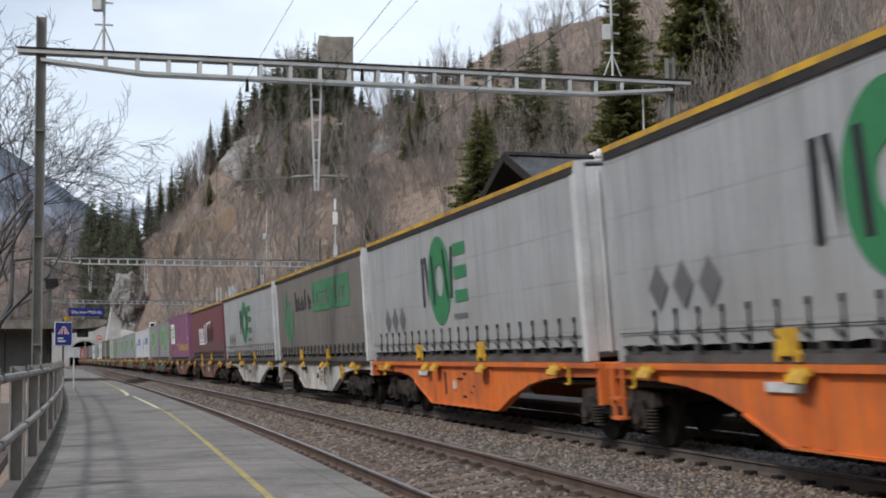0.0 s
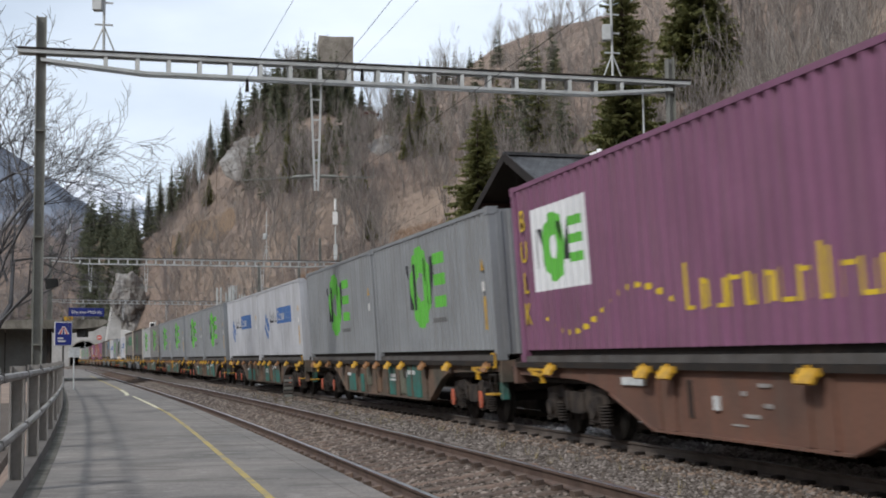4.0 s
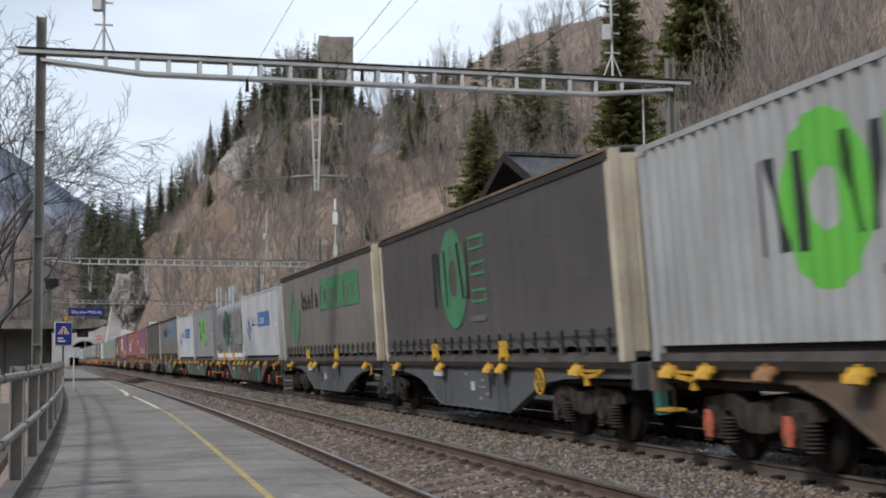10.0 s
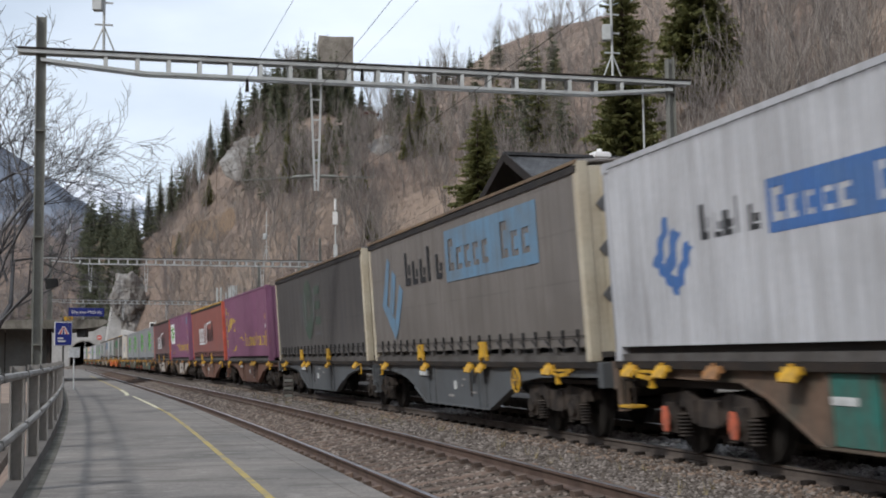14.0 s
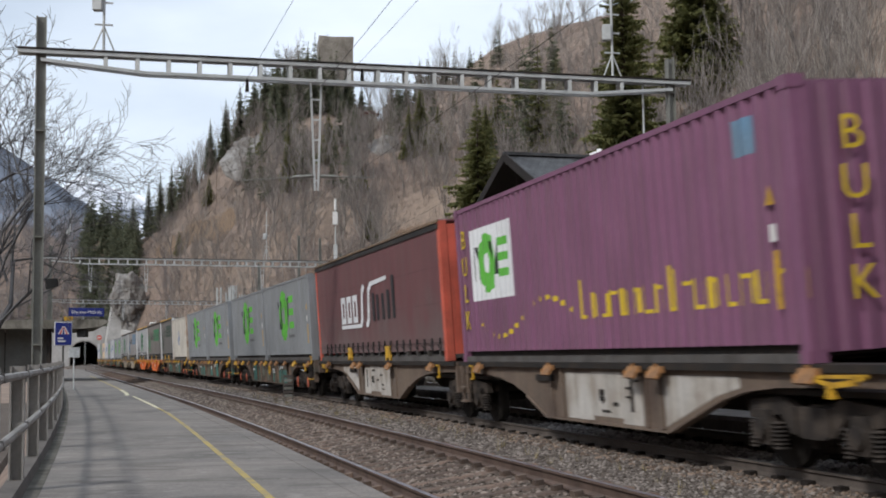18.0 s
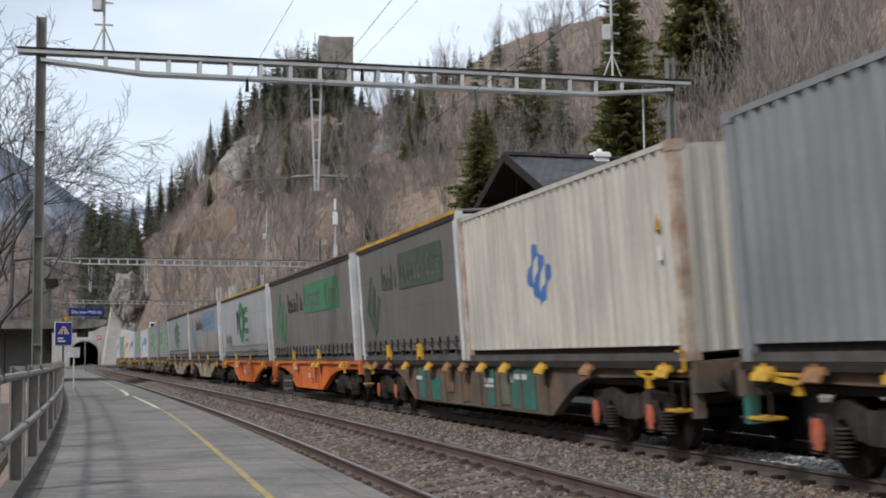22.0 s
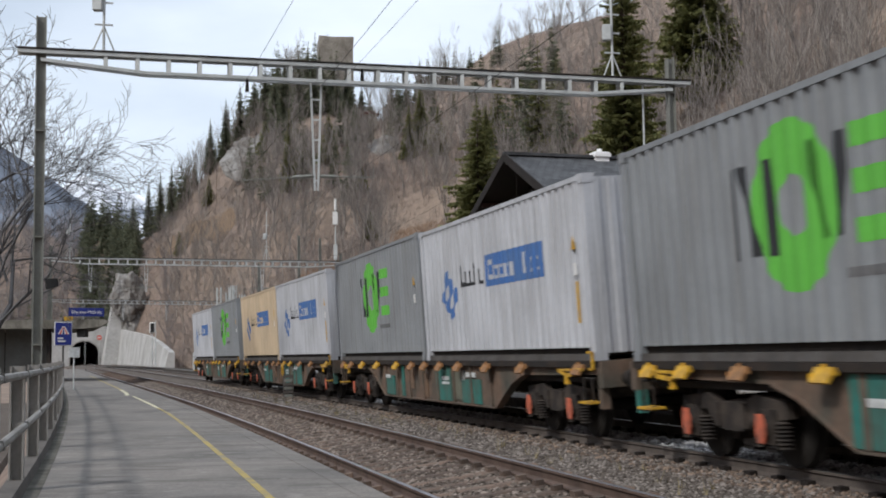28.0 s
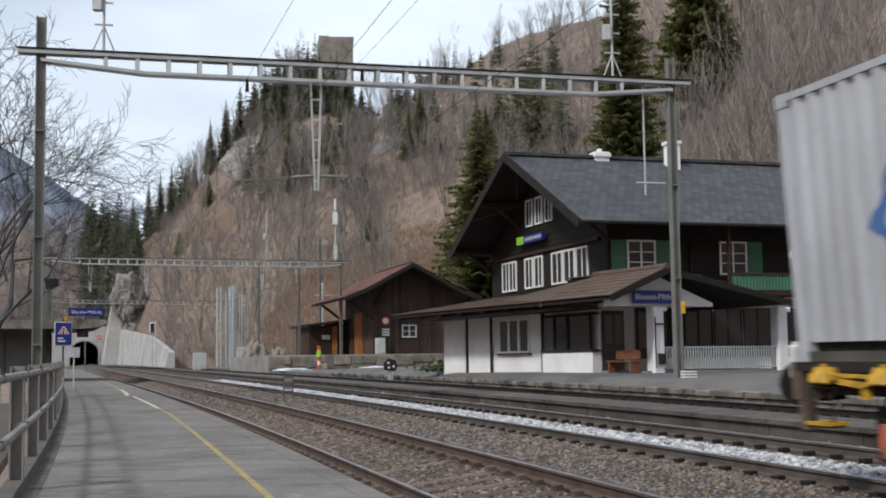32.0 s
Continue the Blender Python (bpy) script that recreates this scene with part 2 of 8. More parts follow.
def sweep(name, offs_z, s0, s1, step, material, closed=True, smooth=False, offfn=None):
    """A cross-section of (offset, height) drawn along the line."""
    ss = list(np.arange(s0, s1, step)) + [s1]
    vs, fs, n = [], [], len(offs_z)
    for s in ss:
        d = offfn(s) if offfn else 0.0
        vs += [tuple(at(s, o + d, z)) for o, z in offs_z]
    for i in range(len(ss) - 1):
        for j in range(n if closed else n - 1):
            a, b = i * n + j, i * n + (j + 1) % n
            fs.append((a, b, b + n, a + n))
    if closed:
        fs += [tuple(range(n))[::-1], tuple(range((len(ss) - 1) * n, len(ss) * n))]
    return raw(name, vs, fs, material, smooth)


# ---- ground: one sheet out to the far hills ----
DEG = math.pi / 180
# Hills out of view, left and behind, are raised to block low skylight.
HILL_AZ = [-180, -100, -60, -38, -30, -22, -17.5, -15.2, -14.2, -13.6, -13.0, -12.4, -11.1, -9.7, -8.5, -7.2, -5.7, -4.1, -3.1, -1.6, 0.3, 1.3, 2.6, 3.7, 5.7, 8.0, 10.5, 14.0, 19.0, 30.0, 60.0, 110.0, 180.0]
HILL_FOOT = [110, 110, 120, 260, 330, 360, 370, 350, 318, 290, 255, 230, 200, 170, 158, 147, 138, 130, 129, 126, 121, 118, 113, 110, 104, 98, 92, 85, 72, 55, 50, 80, 110]
HILL_TOP = [420, 420, 430, 560, 620, 560, 500, 445, 425, 417, 408, 398, 381, 363, 348, 334, 318, 306, 317, 332, 338, 339, 336, 333, 325, 314, 300, 280, 250, 200, 150, 300, 420]
HILL_RISE = [170, 170, 180, 90, 66, 62, 52, 48, 43, 39, 41, 44.5, 53, 60.5, 67, 72.5, 70.5, 63, 62, 68, 76, 80.5, 84, 86, 87.4, 88, 91, 96, 100, 95, 90, 130, 170]

_HA = np.arange(-180, 180.01, 0.25)
_HQ = []
for _q in (HILL_FOOT, HILL_TOP, HILL_RISE):
    _w = np.interp(_HA, HILL_AZ, _q)
    _HQ.append(np.convolve(np.pad(_w, 2, mode="edge"), np.hanning(7)[1:-1] / np.hanning(7).sum(), mode="valid"))


def hill(az):
    return tuple(float(np.interp(az, _HA, q)) for q in _HQ)


def ground_z(x, y):
    """Height of the land: the graded station level, the drop beside the platform, the wooded hillside and its rocky shoulder."""
    r, az = math.hypot(x, y), math.atan2(x, y) / DEG
    s = max(-60.0, min(y / 0.955, 330.0))
    base = GRADE * s - 0.55
    off = (x - float(np.interp(s, _S, _X))) * 0.957 + (y - float(np.interp(s, _S, _Y))) * 0.29 if -60 < y < 330 else 20.0
    if off < -9.3:
        base -= min(2.2, (-9.3 - off) * 0.9) * (1 if y < 90 else max(0, 1 - (y - 90) / 60))
    foot, top, rise = hill(az)
    t = (r - foot) / (top - foot)
    if t > 0:
        u = min(t, 1.0)
        k = u * (0.75 + 0.5 * u - 0.25 * u * u)
        n = noise.fractal(Vector((x * 0.018, y * 0.018, 3.1)), 1.0, 2.1, 5) * 7.5 * min(1, 3 * u) * (1 - 0.6 * u)
        base += rise * k + n - max(0, t - 1) * 12
    return base


def build_ground():
    azs = list(np.arange(-180, -26, 6)) + list(np.arange(-26, 26, 0.33)) + list(np.arange(26, 180, 6))
    rs = list(np.geomspace(2, 60, 22)) + list(np.arange(66, 430, 4.5)) + list(np.geomspace(440, 4600, 16))
    vs, fs, n = [(0, 0, ground_z(0, 0))], [], len(azs)
    for r in rs:
        for a in azs:
            x, y = r * math.sin(a * DEG), r * math.cos(a * DEG)
            vs.append((x, y, ground_z(x, y)))
    for j in range(n):
        fs.append((0, 1 + j, 1 + (j + 1) % n))
    for i in range(len(rs) - 1):
        for j in range(n):
            a, b = 1 + i * n + j, 1 + i * n + (j + 1) % n
            fs.append((a, a + n, b + n, b))
    return tagged(new("ground", raw("ground", vs, fs, M_HILL, True)), "steep winter hillside of brown leaf litter, dead grass and pale rock", "ground", kind="structure")


def hill_material():
    m = mat("winter_hillside", (0.198, 0.146, 0.118), 0.95, 0, 0.5, 0.03, 0.7, 0.6, (0.235, 0.18, 0.138))
    n, l = m.node_tree.nodes, m.node_tree.links
    b = n["Principled BSDF"]
    old = b.inputs["Base Color"].links[0].from_socket
    tc = n.new("ShaderNodeTexCoord")
    rk = n.new("ShaderNodeTexNoise")
    rk.inputs["Scale"].default_value, rk.inputs["Detail"].default_value = 0.03, 8
    l.new(tc.outputs["Object"], rk.inputs["Vector"])
    rp = n.new("ShaderNodeMapRange")
    rp.inputs["From Min"].default_value, rp.inputs["From Max"].default_value = 0.67, 0.73
    l.new(rk.outputs["Fac"], rp.inputs["Value"])
    mx = n.new("ShaderNodeMix")
    mx.data_type = "RGBA"
    mx.inputs["B"].default_value = (0.30, 0.285, 0.265, 1)
    l.new(old, mx.inputs["A"])
    l.new(rp.outputs["Result"], mx.inputs["Factor"])
    l.new(mx.outputs["Result"], b.inputs["Base Color"])
    return m


M_HILL = hill_material()
ground = build_ground()

# ---- trackbed, tracks and platforms ----
PROFILE = [(-5.45, -0.9), (-5.45, -0.40), (-4.5, -0.33), (-3.0, -0.14), (-1.7, -0.10), (-0.75, -0.06), (0.75, 0.03), (1.98, 0.04), (3.0, 0.06), (6.3, 0.09), (6.3, -0.9)]
trackbed = tagged(new("ballast_bed", sweep("ballast_bed", PROFILE, -12, 330, 4, M_BALLAST)), "grey-brown crushed stone ballast bed", "ballast", kind="structure")


def merge_one(s):
    """The platform track joins the main track on the way to the tunnel."""
    t = min(1, max(0, (s - 190) / 100))
    return 3.85 * t * t * (3 - 2 * t)


def merge_three(s):
    t = min(1, max(0, (s - 120) / 90))
    return -4.5 * t * t * (3 - 2 * t)


RAIL = [(-0.065, 0), (0.065, 0), (0.065, 0.02), (0.012, 0.045), (0.012, 0.115), (0.036, 0.13), (0.036, 0.158), (-0.036, 0.158), (-0.036, 0.13), (-0.012, 0.115), (-0.012, 0.045), (-0.065, 0.02)]
HEAD = [(-0.031, 0.1585), (0.031, 0.1585), (0.024, 0.1615), (-0.024, 0.1615)]
SLEEP_BM = bmesh.new()
prism(SLEEP_BM, [(-0.13, -0.10), (0.13, -0.10), (0.13, -0.03), (0.08, 0.0), (-0.08, 0.0), (-0.13, -0.03)], -1.25, 1.25, "x")
for _y in (-0.75, 0.75):
    for _d in (-0.09, 0.09):
        solid(SLEEP_BM, _y + _d * 1.25 - 0.05, _y + _d * 1.25 + 0.05, -0.07, 0.07, -0.002, 0.06)
SLEEPER = made(SLEEP_BM, "sleeper", M_SLEEPER)
SLEEPER_DARK = SLEEPER.copy()
SLEEPER_DARK.materials.clear()
SLEEPER_DARK.materials.append(M_RAIL_DARK)


def track(name, label, off, zl, zr, s0, s1, head, steel, fn=None, near=(9, 70), pitch=0.62):
    """Two rails, and sleepers one by one where the camera stands near."""
    t = tagged(new(name), label, "railway track", kind="structure")
    for side, z in ((-0.75, zl), (0.75, zr)):
        r = part("rail", sweep("rail", [(off + side + o, z - 0.158 + h) for o, h in RAIL], s0, s1, 2.5, steel, offfn=fn), None, t)
        part("rail_head", sweep("rail_head", [(off + side + o, z - 0.158 + h) for o, h in HEAD], s0, s1, 2.5, head, offfn=fn), None, r, "worn running surface")
    cant = math.degrees(math.atan2(zr - zl, 1.5))
    s, joined = s0, bmesh.new()
    while s < min(s1, 150):
        d = fn(s) if fn else 0
        m = frame_at(s, off + d, (zl + zr) / 2 - 0.16) @ pose(0, 0, 0, 0, -cant, 0)
        if near[0] < s < near[1]:
            o = part("sleeper", SLEEPER if steel == M_RAIL_RUST else SLEEPER_DARK, None, t)
            o.matrix_basis = m
        else:
            solid(joined, -1.25, 1.25, -0.12, 0.12, -0.1, -0.005, m)
        s += pitch
    tagged(part("far_sleepers", joined, M_SLEEPER, t), kind="stuff")
    return t


track("track_1", "rusty platform track on steel sleepers", -3.842, -0.155, 0.037, -12, 300, M_RAIL_DULL, M_RAIL_RUST, merge_one)
track("track_2", "main track with polished rail heads", 0.0, 0.098, 0.189, -12, 330, M_RAIL_HEAD, M_RAIL_GREY)
track("track_3", "rusty siding track beside the station platform", 4.5, 0.235, 0.265, -12, 215, M_RAIL_DULL, M_RAIL_DARK, merge_three, (12, 45))

# stones of the ballast, real ones near the camera
ICO = bmesh.new()
bmesh.ops.create_icosphere(ICO, subdivisions=1, radius=1)
ICO_V = np.array([v.co[:] for v in ICO.verts])
ICO_F = [tuple(v.index for v in f.verts) for f in ICO.faces]
ICO.free()
_oz = np.array(PROFILE[1:-1])


def stones(name, count, o0, o1, s0, s1, size, material, rise=0.0, label="loose crushed ballast stones"):
    rng = np.random.default_rng(len(name) + count)
    vs, fs = [], []
    for k in range(count):
        s = s0 + (s1 - s0) * rng.random() ** 1.6
        o = o0 + (o1 - o0) * rng.random()
        p = at(s, o, float(np.interp(o, _oz[:, 0], _oz[:, 1])) + rise)
        r = size * (0.6 + 0.9 * rng.random()) * (1 + s / 45)
        sc = r * (0.6 + 0.7 * rng.random(3))
        q = ICO_V * (1 + 0.35 * (rng.random((12, 1)) - 0.5)) * sc
        a = rng.random() * 6.3
        c, d = math.cos(a), math.sin(a)
        b = len(vs)
        vs += [(p.x + c * w[0] - d * w[1], p.y + d * w[0] + c * w[1], p.z + w[2] * 0.7) for w in q]
        fs += [(b + i, b + j, b + l) for i, j, l in ICO_F]
    return tagged(new(name, raw(name, vs, fs, material)), label, "ballast", kind="stuff")


stones("ballast_stones", 30000, -2.95, -0.85, 8, 75, 0.0195, M_STONE)
stones("ballast_stones_rusty", 33000, -5.3, -2.6, 8, 85, 0.021, M_STONE_RUST, 0.006)
stones("ballast_stones_stained", 4200, -1.5, -0.8, 8, 70, 0.021, M_STONE_STAIN, 0.004, "orange-brown stained ballast stones beside the rail")
stones("ballast_stones_fresh", 10000, -0.62, 0.30, 10, 75, 0.028, M_STONE_WHITE, 0.035, "fresh pale ballast stones between the rails")
stones("ballast_stones_between", 2500, 0.8, 1.9, 10, 50, 0.035, M_STONE, -0.01)

# platforms
platform = tagged(new("platform"), "grey asphalt island platform, patched and cracked", "platform", kind="structure")
part("surface", sweep("surface", [(-8.95, -0.6), (-8.95, 0.0), (-5.62, 0.0), (-5.62, -0.6)], -12, 190, 3, M_ASPHALT), None, platform)
for i in range(100):
    s = -12 + i * 2.0
    part("edge_stone", sweep("edge_stone", [(-5.616, -0.6), (-5.616, 0.004), (-5.33, -0.004), (-5.31, -0.03), (-5.31, -0.6)], s, s + 1.985, 2, M_ASPHALT), None, platform)
part("dirt_strip", sweep("dirt_strip", [(-8.78, 0.0), (-8.78, 0.006), (-8.64, 0.004), (-8.63, 0.0)], -12, 66, 2, M_MOSS), None, platform, "dark mossy dirt along the fence")


def line_bend(s):
    """How the painted line wanders from its nominal offset."""
    return float(np.interp(s, [-12, 12.6, 18.8, 32.5, 47.8], [-0.05, -0.025, 0.02, 0.17, 0.07]))


def far_bend(s):
    return float(np.interp(s, [49.2, 51, 60, 110], [-0.13, 0.0, 0.12, 0.2]))


part("safety_line", sweep("safety_line", [(-6.47, 0.0), (-6.47, 0.005), (-6.39, 0.005), (-6.39, 0.0)], -12, 36, 1.5, M_LINE, offfn=line_bend), None, platform, "worn yellow safety line")
part("safety_line", sweep("safety_line", [(-6.475, 0.0), (-6.475, 0.005), (-6.385, 0.005), (-6.385, 0.0)], 36, 47.8, 1.5, M_LINE_PALE, offfn=line_bend), None, platform, "pale repainted stretch of the line")
part("safety_line", sweep("safety_line", [(-6.47, 0.0), (-6.47, 0.005), (-6.33, 0.005), (-6.33, 0.0)], 49.2, 58, 1.5, M_LINE_PALE, offfn=far_bend), None, platform, "pale repainted stretch of the line")
part("safety_line", sweep("safety_line", [(-6.45, 0.0), (-6.45, 0.005), (-6.35, 0.005), (-6.35, 0.0)], 58, 110, 2, M_LINE, offfn=far_bend), None, platform, "worn yellow safety line")

mid = tagged(new("middle_platform"), "narrow low concrete platform between the tracks", "platform", kind="structure")
for i in range(60):
    s = -12 + i * 2.5
    part("slab", sweep("slab", [(1.98, -0.5), (1.96, 0.22), (1.90, 0.23), (1.90, 0.30), (3.02, 0.32), (3.02, -0.5)], s, s + 2.47, 2.5, M_CONC_DARK), None, mid)
station_platform = tagged(new("station_platform"), "station platform of asphalt with a dark stone edge", "platform", kind="structure")
part("surface", sweep("surface", [(6.45, -0.5), (6.45, 0.44), (6.75, 0.62), (8.0, 0.69), (11, 0.70), (30, 0.71), (30, -0.5)], -12, 72, 3, M_ASPHALT_DARK), None, station_platform)
for i in range(112):
    s = -12 + i * 0.75
    _d = 0.03 * math.sin(i * 2.7) + 0.02 * math.sin(i * 5.3)
    part("edge_stone", sweep("edge_stone", [(6.12 + _d, -0.5), (6.12 + _d, 0.30), (6.06 + _d, 0.31), (6.06 + _d, 0.42 + _d * 0.3), (6.10 + _d, 0.445 + _d * 0.3), (6.447, 0.445), (6.447, -0.5)], s, s + 0.70, 0.8, M_EDGE), None, station_platform)

goods_yard = tagged(new("goods_yard", sweep("goods_yard", [(6.1, -0.5), (6.1, 0.36), (6.5, 0.42), (32, 0.45), (32, -0.5)], 72.05, 135, 3, M_ASPHALT_DARK)), "worn gravelly yard before the loading dock", "yard", kind="structure")
service_road = tagged(new("service_road", sweep("service_road", [(-16.5, -1.6), (-16.5, -1.15), (-10.2, -1.15), (-9.9, -1.6)], -12, 80, 3, M_BALLAST)), "grey gravel service road below the platform", "road", kind="structure")


# ---- the train ----
SEQ = "WWWWAAWWWAAAWWAWWWWWAAA"
TAIL = [2.70676524e-07, -5.85276106e-05, 3.02879130e-03, -2.19631989e-02, 15.9079359, 11.45]


def tail(t):
    """Where the train's last load ends, along the line, at t seconds."""
    return float(np.polyval(TAIL, 32.0 - t))


RAIL_Z = 0.1435


def riding(d0, d1, t):
    """The pose of a vehicle carried at two points, at those distances ahead of the train's end."""
    s0, s1 = tail(t) - d0, tail(t) - d1
    sm = (s0 + s1) / 2
    a, b = at(s1, -0.03, RAIL_Z), at(s0, -0.03, RAIL_Z)
    m = (a + b) / 2
    cant = 3.47 * min(1, max(0.3, 1 - (sm - 70) / 80))
    return pose(m.x, m.y, m.z, 0, 0, -math.degrees(math.atan2(b.x - a.x, b.y - a.y))) @ pose(0, 0, 0, math.degrees(math.atan(GRADE)), -cant, 0)


MOVERS = []
PAINT = {
    "teal": mat("teal_brown_sill", (0.15, 0.098, 0.07), 0.8, 0, 0.45, 1.7, 9, 0.2, (0.045, 0.052, 0.043), streak=0.6),
    "orange": M_ORANGE,
    "beige": mat("rusty_beige_sill", (0.36, 0.32, 0.25), 0.75, 0, 0.2, 1.6, 15, 0.1, (0.17, 0.10, 0.065), streak=0.75),
    "brown": mat("brown_sill", (0.165, 0.08, 0.055), 0.75, 0, 0.25, 1.2, 20, 0.1, (0.10, 0.058, 0.045), streak=0.4),
    "grey": mat("dark_grey_sill", (0.095, 0.105, 0.115), 0.65, 0, 0.15, 1.0, 20, 0.06, (0.07, 0.075, 0.08), streak=0.2),
    "white": mat("dirty_white_sill", (0.62, 0.62, 0.60), 0.65, 0, 0.12, 1.4, 18, 0.08, (0.28, 0.22, 0.17), streak=0.6),
    "patchy": mat("patchy_brown_sill", (0.17, 0.125, 0.095), 0.8, 0, 0.3, 1.1, 15, 0.1, (0.085, 0.06, 0.048), streak=0.6),
}
M_TEAL = mat("teal_patch", (0.024, 0.165, 0.14), 0.7, 0, 0.35, 2.1, 9, 0.1, (0.065, 0.085, 0.068), streak=0.6)
M_WORN_WHITE = mat("worn_white_paint", (0.52, 0.50, 0.47), 0.75, 0, 0.2, 1.6, 15, 0.1, (0.30, 0.25, 0.2), streak=0.45)
M_FADED = mat("faded_stencil_paint", (0.33, 0.32, 0.31), 0.7, 0, 0.3, 8, 30, 0.0, (0.2, 0.19, 0.18))
M_OLIVE = mat("olive_repair_paint", (0.15, 0.155, 0.115), 0.75, 0, 0.3, 2.0, 12, 0.1, (0.075, 0.07, 0.052), streak=0.5)
M_RUSTY_PATCH = mat("rusty_repair_paint", (0.20, 0.115, 0.068), 0.8, 0, 0.35, 2.0, 12, 0.1, (0.095, 0.068, 0.05), streak=0.6)
M_PLATE = mat("pale_plate", (0.6, 0.62, 0.62), 0.6, 0, 0.2, 8, 30, 0.0, (0.4, 0.42, 0.42))


def cyl_x(bm, x0, x1, y, z, r, n=14):
    return rod(bm, (x0, y, z), (x1, y, z), r, n)


def wheel_mesh():
    b = bmesh.new()
    for sd in (-1, 1):
        cyl_x(b, sd * 0.69, sd * 0.715, 0, 0, 0.485, 28)
        cyl_x(b, sd * 0.715, sd * 0.815, 0, 0, 0.455, 28)
        cyl_x(b, sd * 0.815, sd * 0.83, 0, 0, 0.40, 20)
        cyl_x(b, sd * 0.83, sd * 0.90, 0, 0, 0.11, 12)
    cyl_x(b, -0.69, 0.69, 0, 0, 0.085, 10)
    for k in range(6):
        a = k * math.pi / 3
        solid(b, -0.842, -0.829, 0.2 * math.cos(a) - 0.03, 0.2 * math.cos(a) + 0.03, 0.2 * math.sin(a) - 0.03, 0.2 * math.sin(a) + 0.03)
    return made(b, "wheelset", M_WHEEL)


def bogie_meshes():
    out = {}
    b = bmesh.new()
    side = [(-1.25, 0.56), (-1.22, 0.74), (-0.55, 0.80), (-0.35, 0.70), (0.35, 0.70), (0.55, 0.80), (1.22, 0.74), (1.25, 0.56), (1.0, 0.53), (0.62, 0.62), (0.4, 0.42), (0.18, 0.38), (-0.18, 0.38), (-0.4, 0.42), (-0.62, 0.62), (-1.0, 0.53)]
    for sd in (-1, 1):
        prism(b, side, sd * 0.95, sd * 1.07, "x")
        for yy in (-0.32, 0.32):
            solid(b, sd * 1.07 - 0.03, sd * 1.07 + 0.03, yy - 0.05, yy + 0.05, 0.42, 0.70)
    solid(b, -0.95, 0.95, -0.2, 0.2, 0.42, 0.72)
    solid(b, -0.9, 0.9, -1.22, -1.12, 0.58, 0.70)
    solid(b, -0.9, 0.9, 1.12, 1.22, 0.58, 0.70)
    for sd in (-1, 1):
        for yy in (-0.33, 0.33):
            solid(b, sd * 0.60, sd * 0.86, yy - 0.05, yy + 0.05, 0.25, 0.62)
    out["frame"] = made(b, "bogie_frame", M_BOGIE)
    b = bmesh.new()
    prev = None
    for k in range(14):
        r = 0.095 if k % 2 == 0 else 0.06
        cur = [b.verts.new((r * math.cos(q * math.pi / 5), r * math.sin(q * math.pi / 5), 0.19 + k * 0.022)) for q in range(10)]
        if prev:
            for q in range(10):
                b.faces.new((prev[q], prev[(q + 1) % 10], cur[(q + 1) % 10], cur[q]))
        prev = cur
    out["spring"] = made(b, "spring", M_BOGIE)
    b = bmesh.new()
    prism(b, [(-0.14, -0.17), (0.14, -0.17), (0.17, 0.02), (0.12, 0.2), (-0.12, 0.2), (-0.17, 0.02)], -0.10, 0.10, "x")
    cyl_x(b, -0.16, -0.10, 0, 0, 0.115, 12)
    out["axlebox"] = made(b, "axlebox", M_BOGIE)
    b = bmesh.new()
    cyl_x(b, -0.022, 0.0, 0, 0.02, 0.10, 12)
    prism(b, [(-0.06, -0.15), (0.06, -0.15), (0.09, -0.05), (0.09, 0.06), (0.05, 0.16), (-0.05, 0.16), (-0.09, 0.06), (-0.09, -0.05)], -0.025, 0.0, "x")
    out["cover"] = made(b, "axlebox_cover", M_AXLEBOX)
    return out


BOG = bogie_meshes()
WHEEL = wheel_mesh()
SPINNERS = []


def bogie(parent, y, covers):
    bo = part("bogie", BOG["frame"], None, parent, "grimy two-axle bogie")
    bo.location = (0, y, 0)
    for sg in (-1, 1):
        w = part("wheelset", WHEEL, None, bo, "steel wheelset with bright treads")
        w.location = (0, 0.9 * sg, 0.455)
        SPINNERS.append((w, 0.9 * sg))
        for sx in (-1, 1):
            a = part("axlebox", BOG["axlebox"], None, bo)
            a.location, a.rotation_euler = (sx * 1.03, 0.9 * sg, 0.455), (0, 0, 0 if sx < 0 else math.pi)
            if covers and sx < 0:
                c = part("axlebox_cover", BOG["cover"], None, bo, "orange axlebox cover")
                c.location = (-1.192, 0.9 * sg, 0.455)
        for dy in (-0.24, 0.24):
            q = part("spring", BOG["spring"], None, bo)
            q.location = (-1.05, 0.9 * sg + dy, 0.06)
    return bo


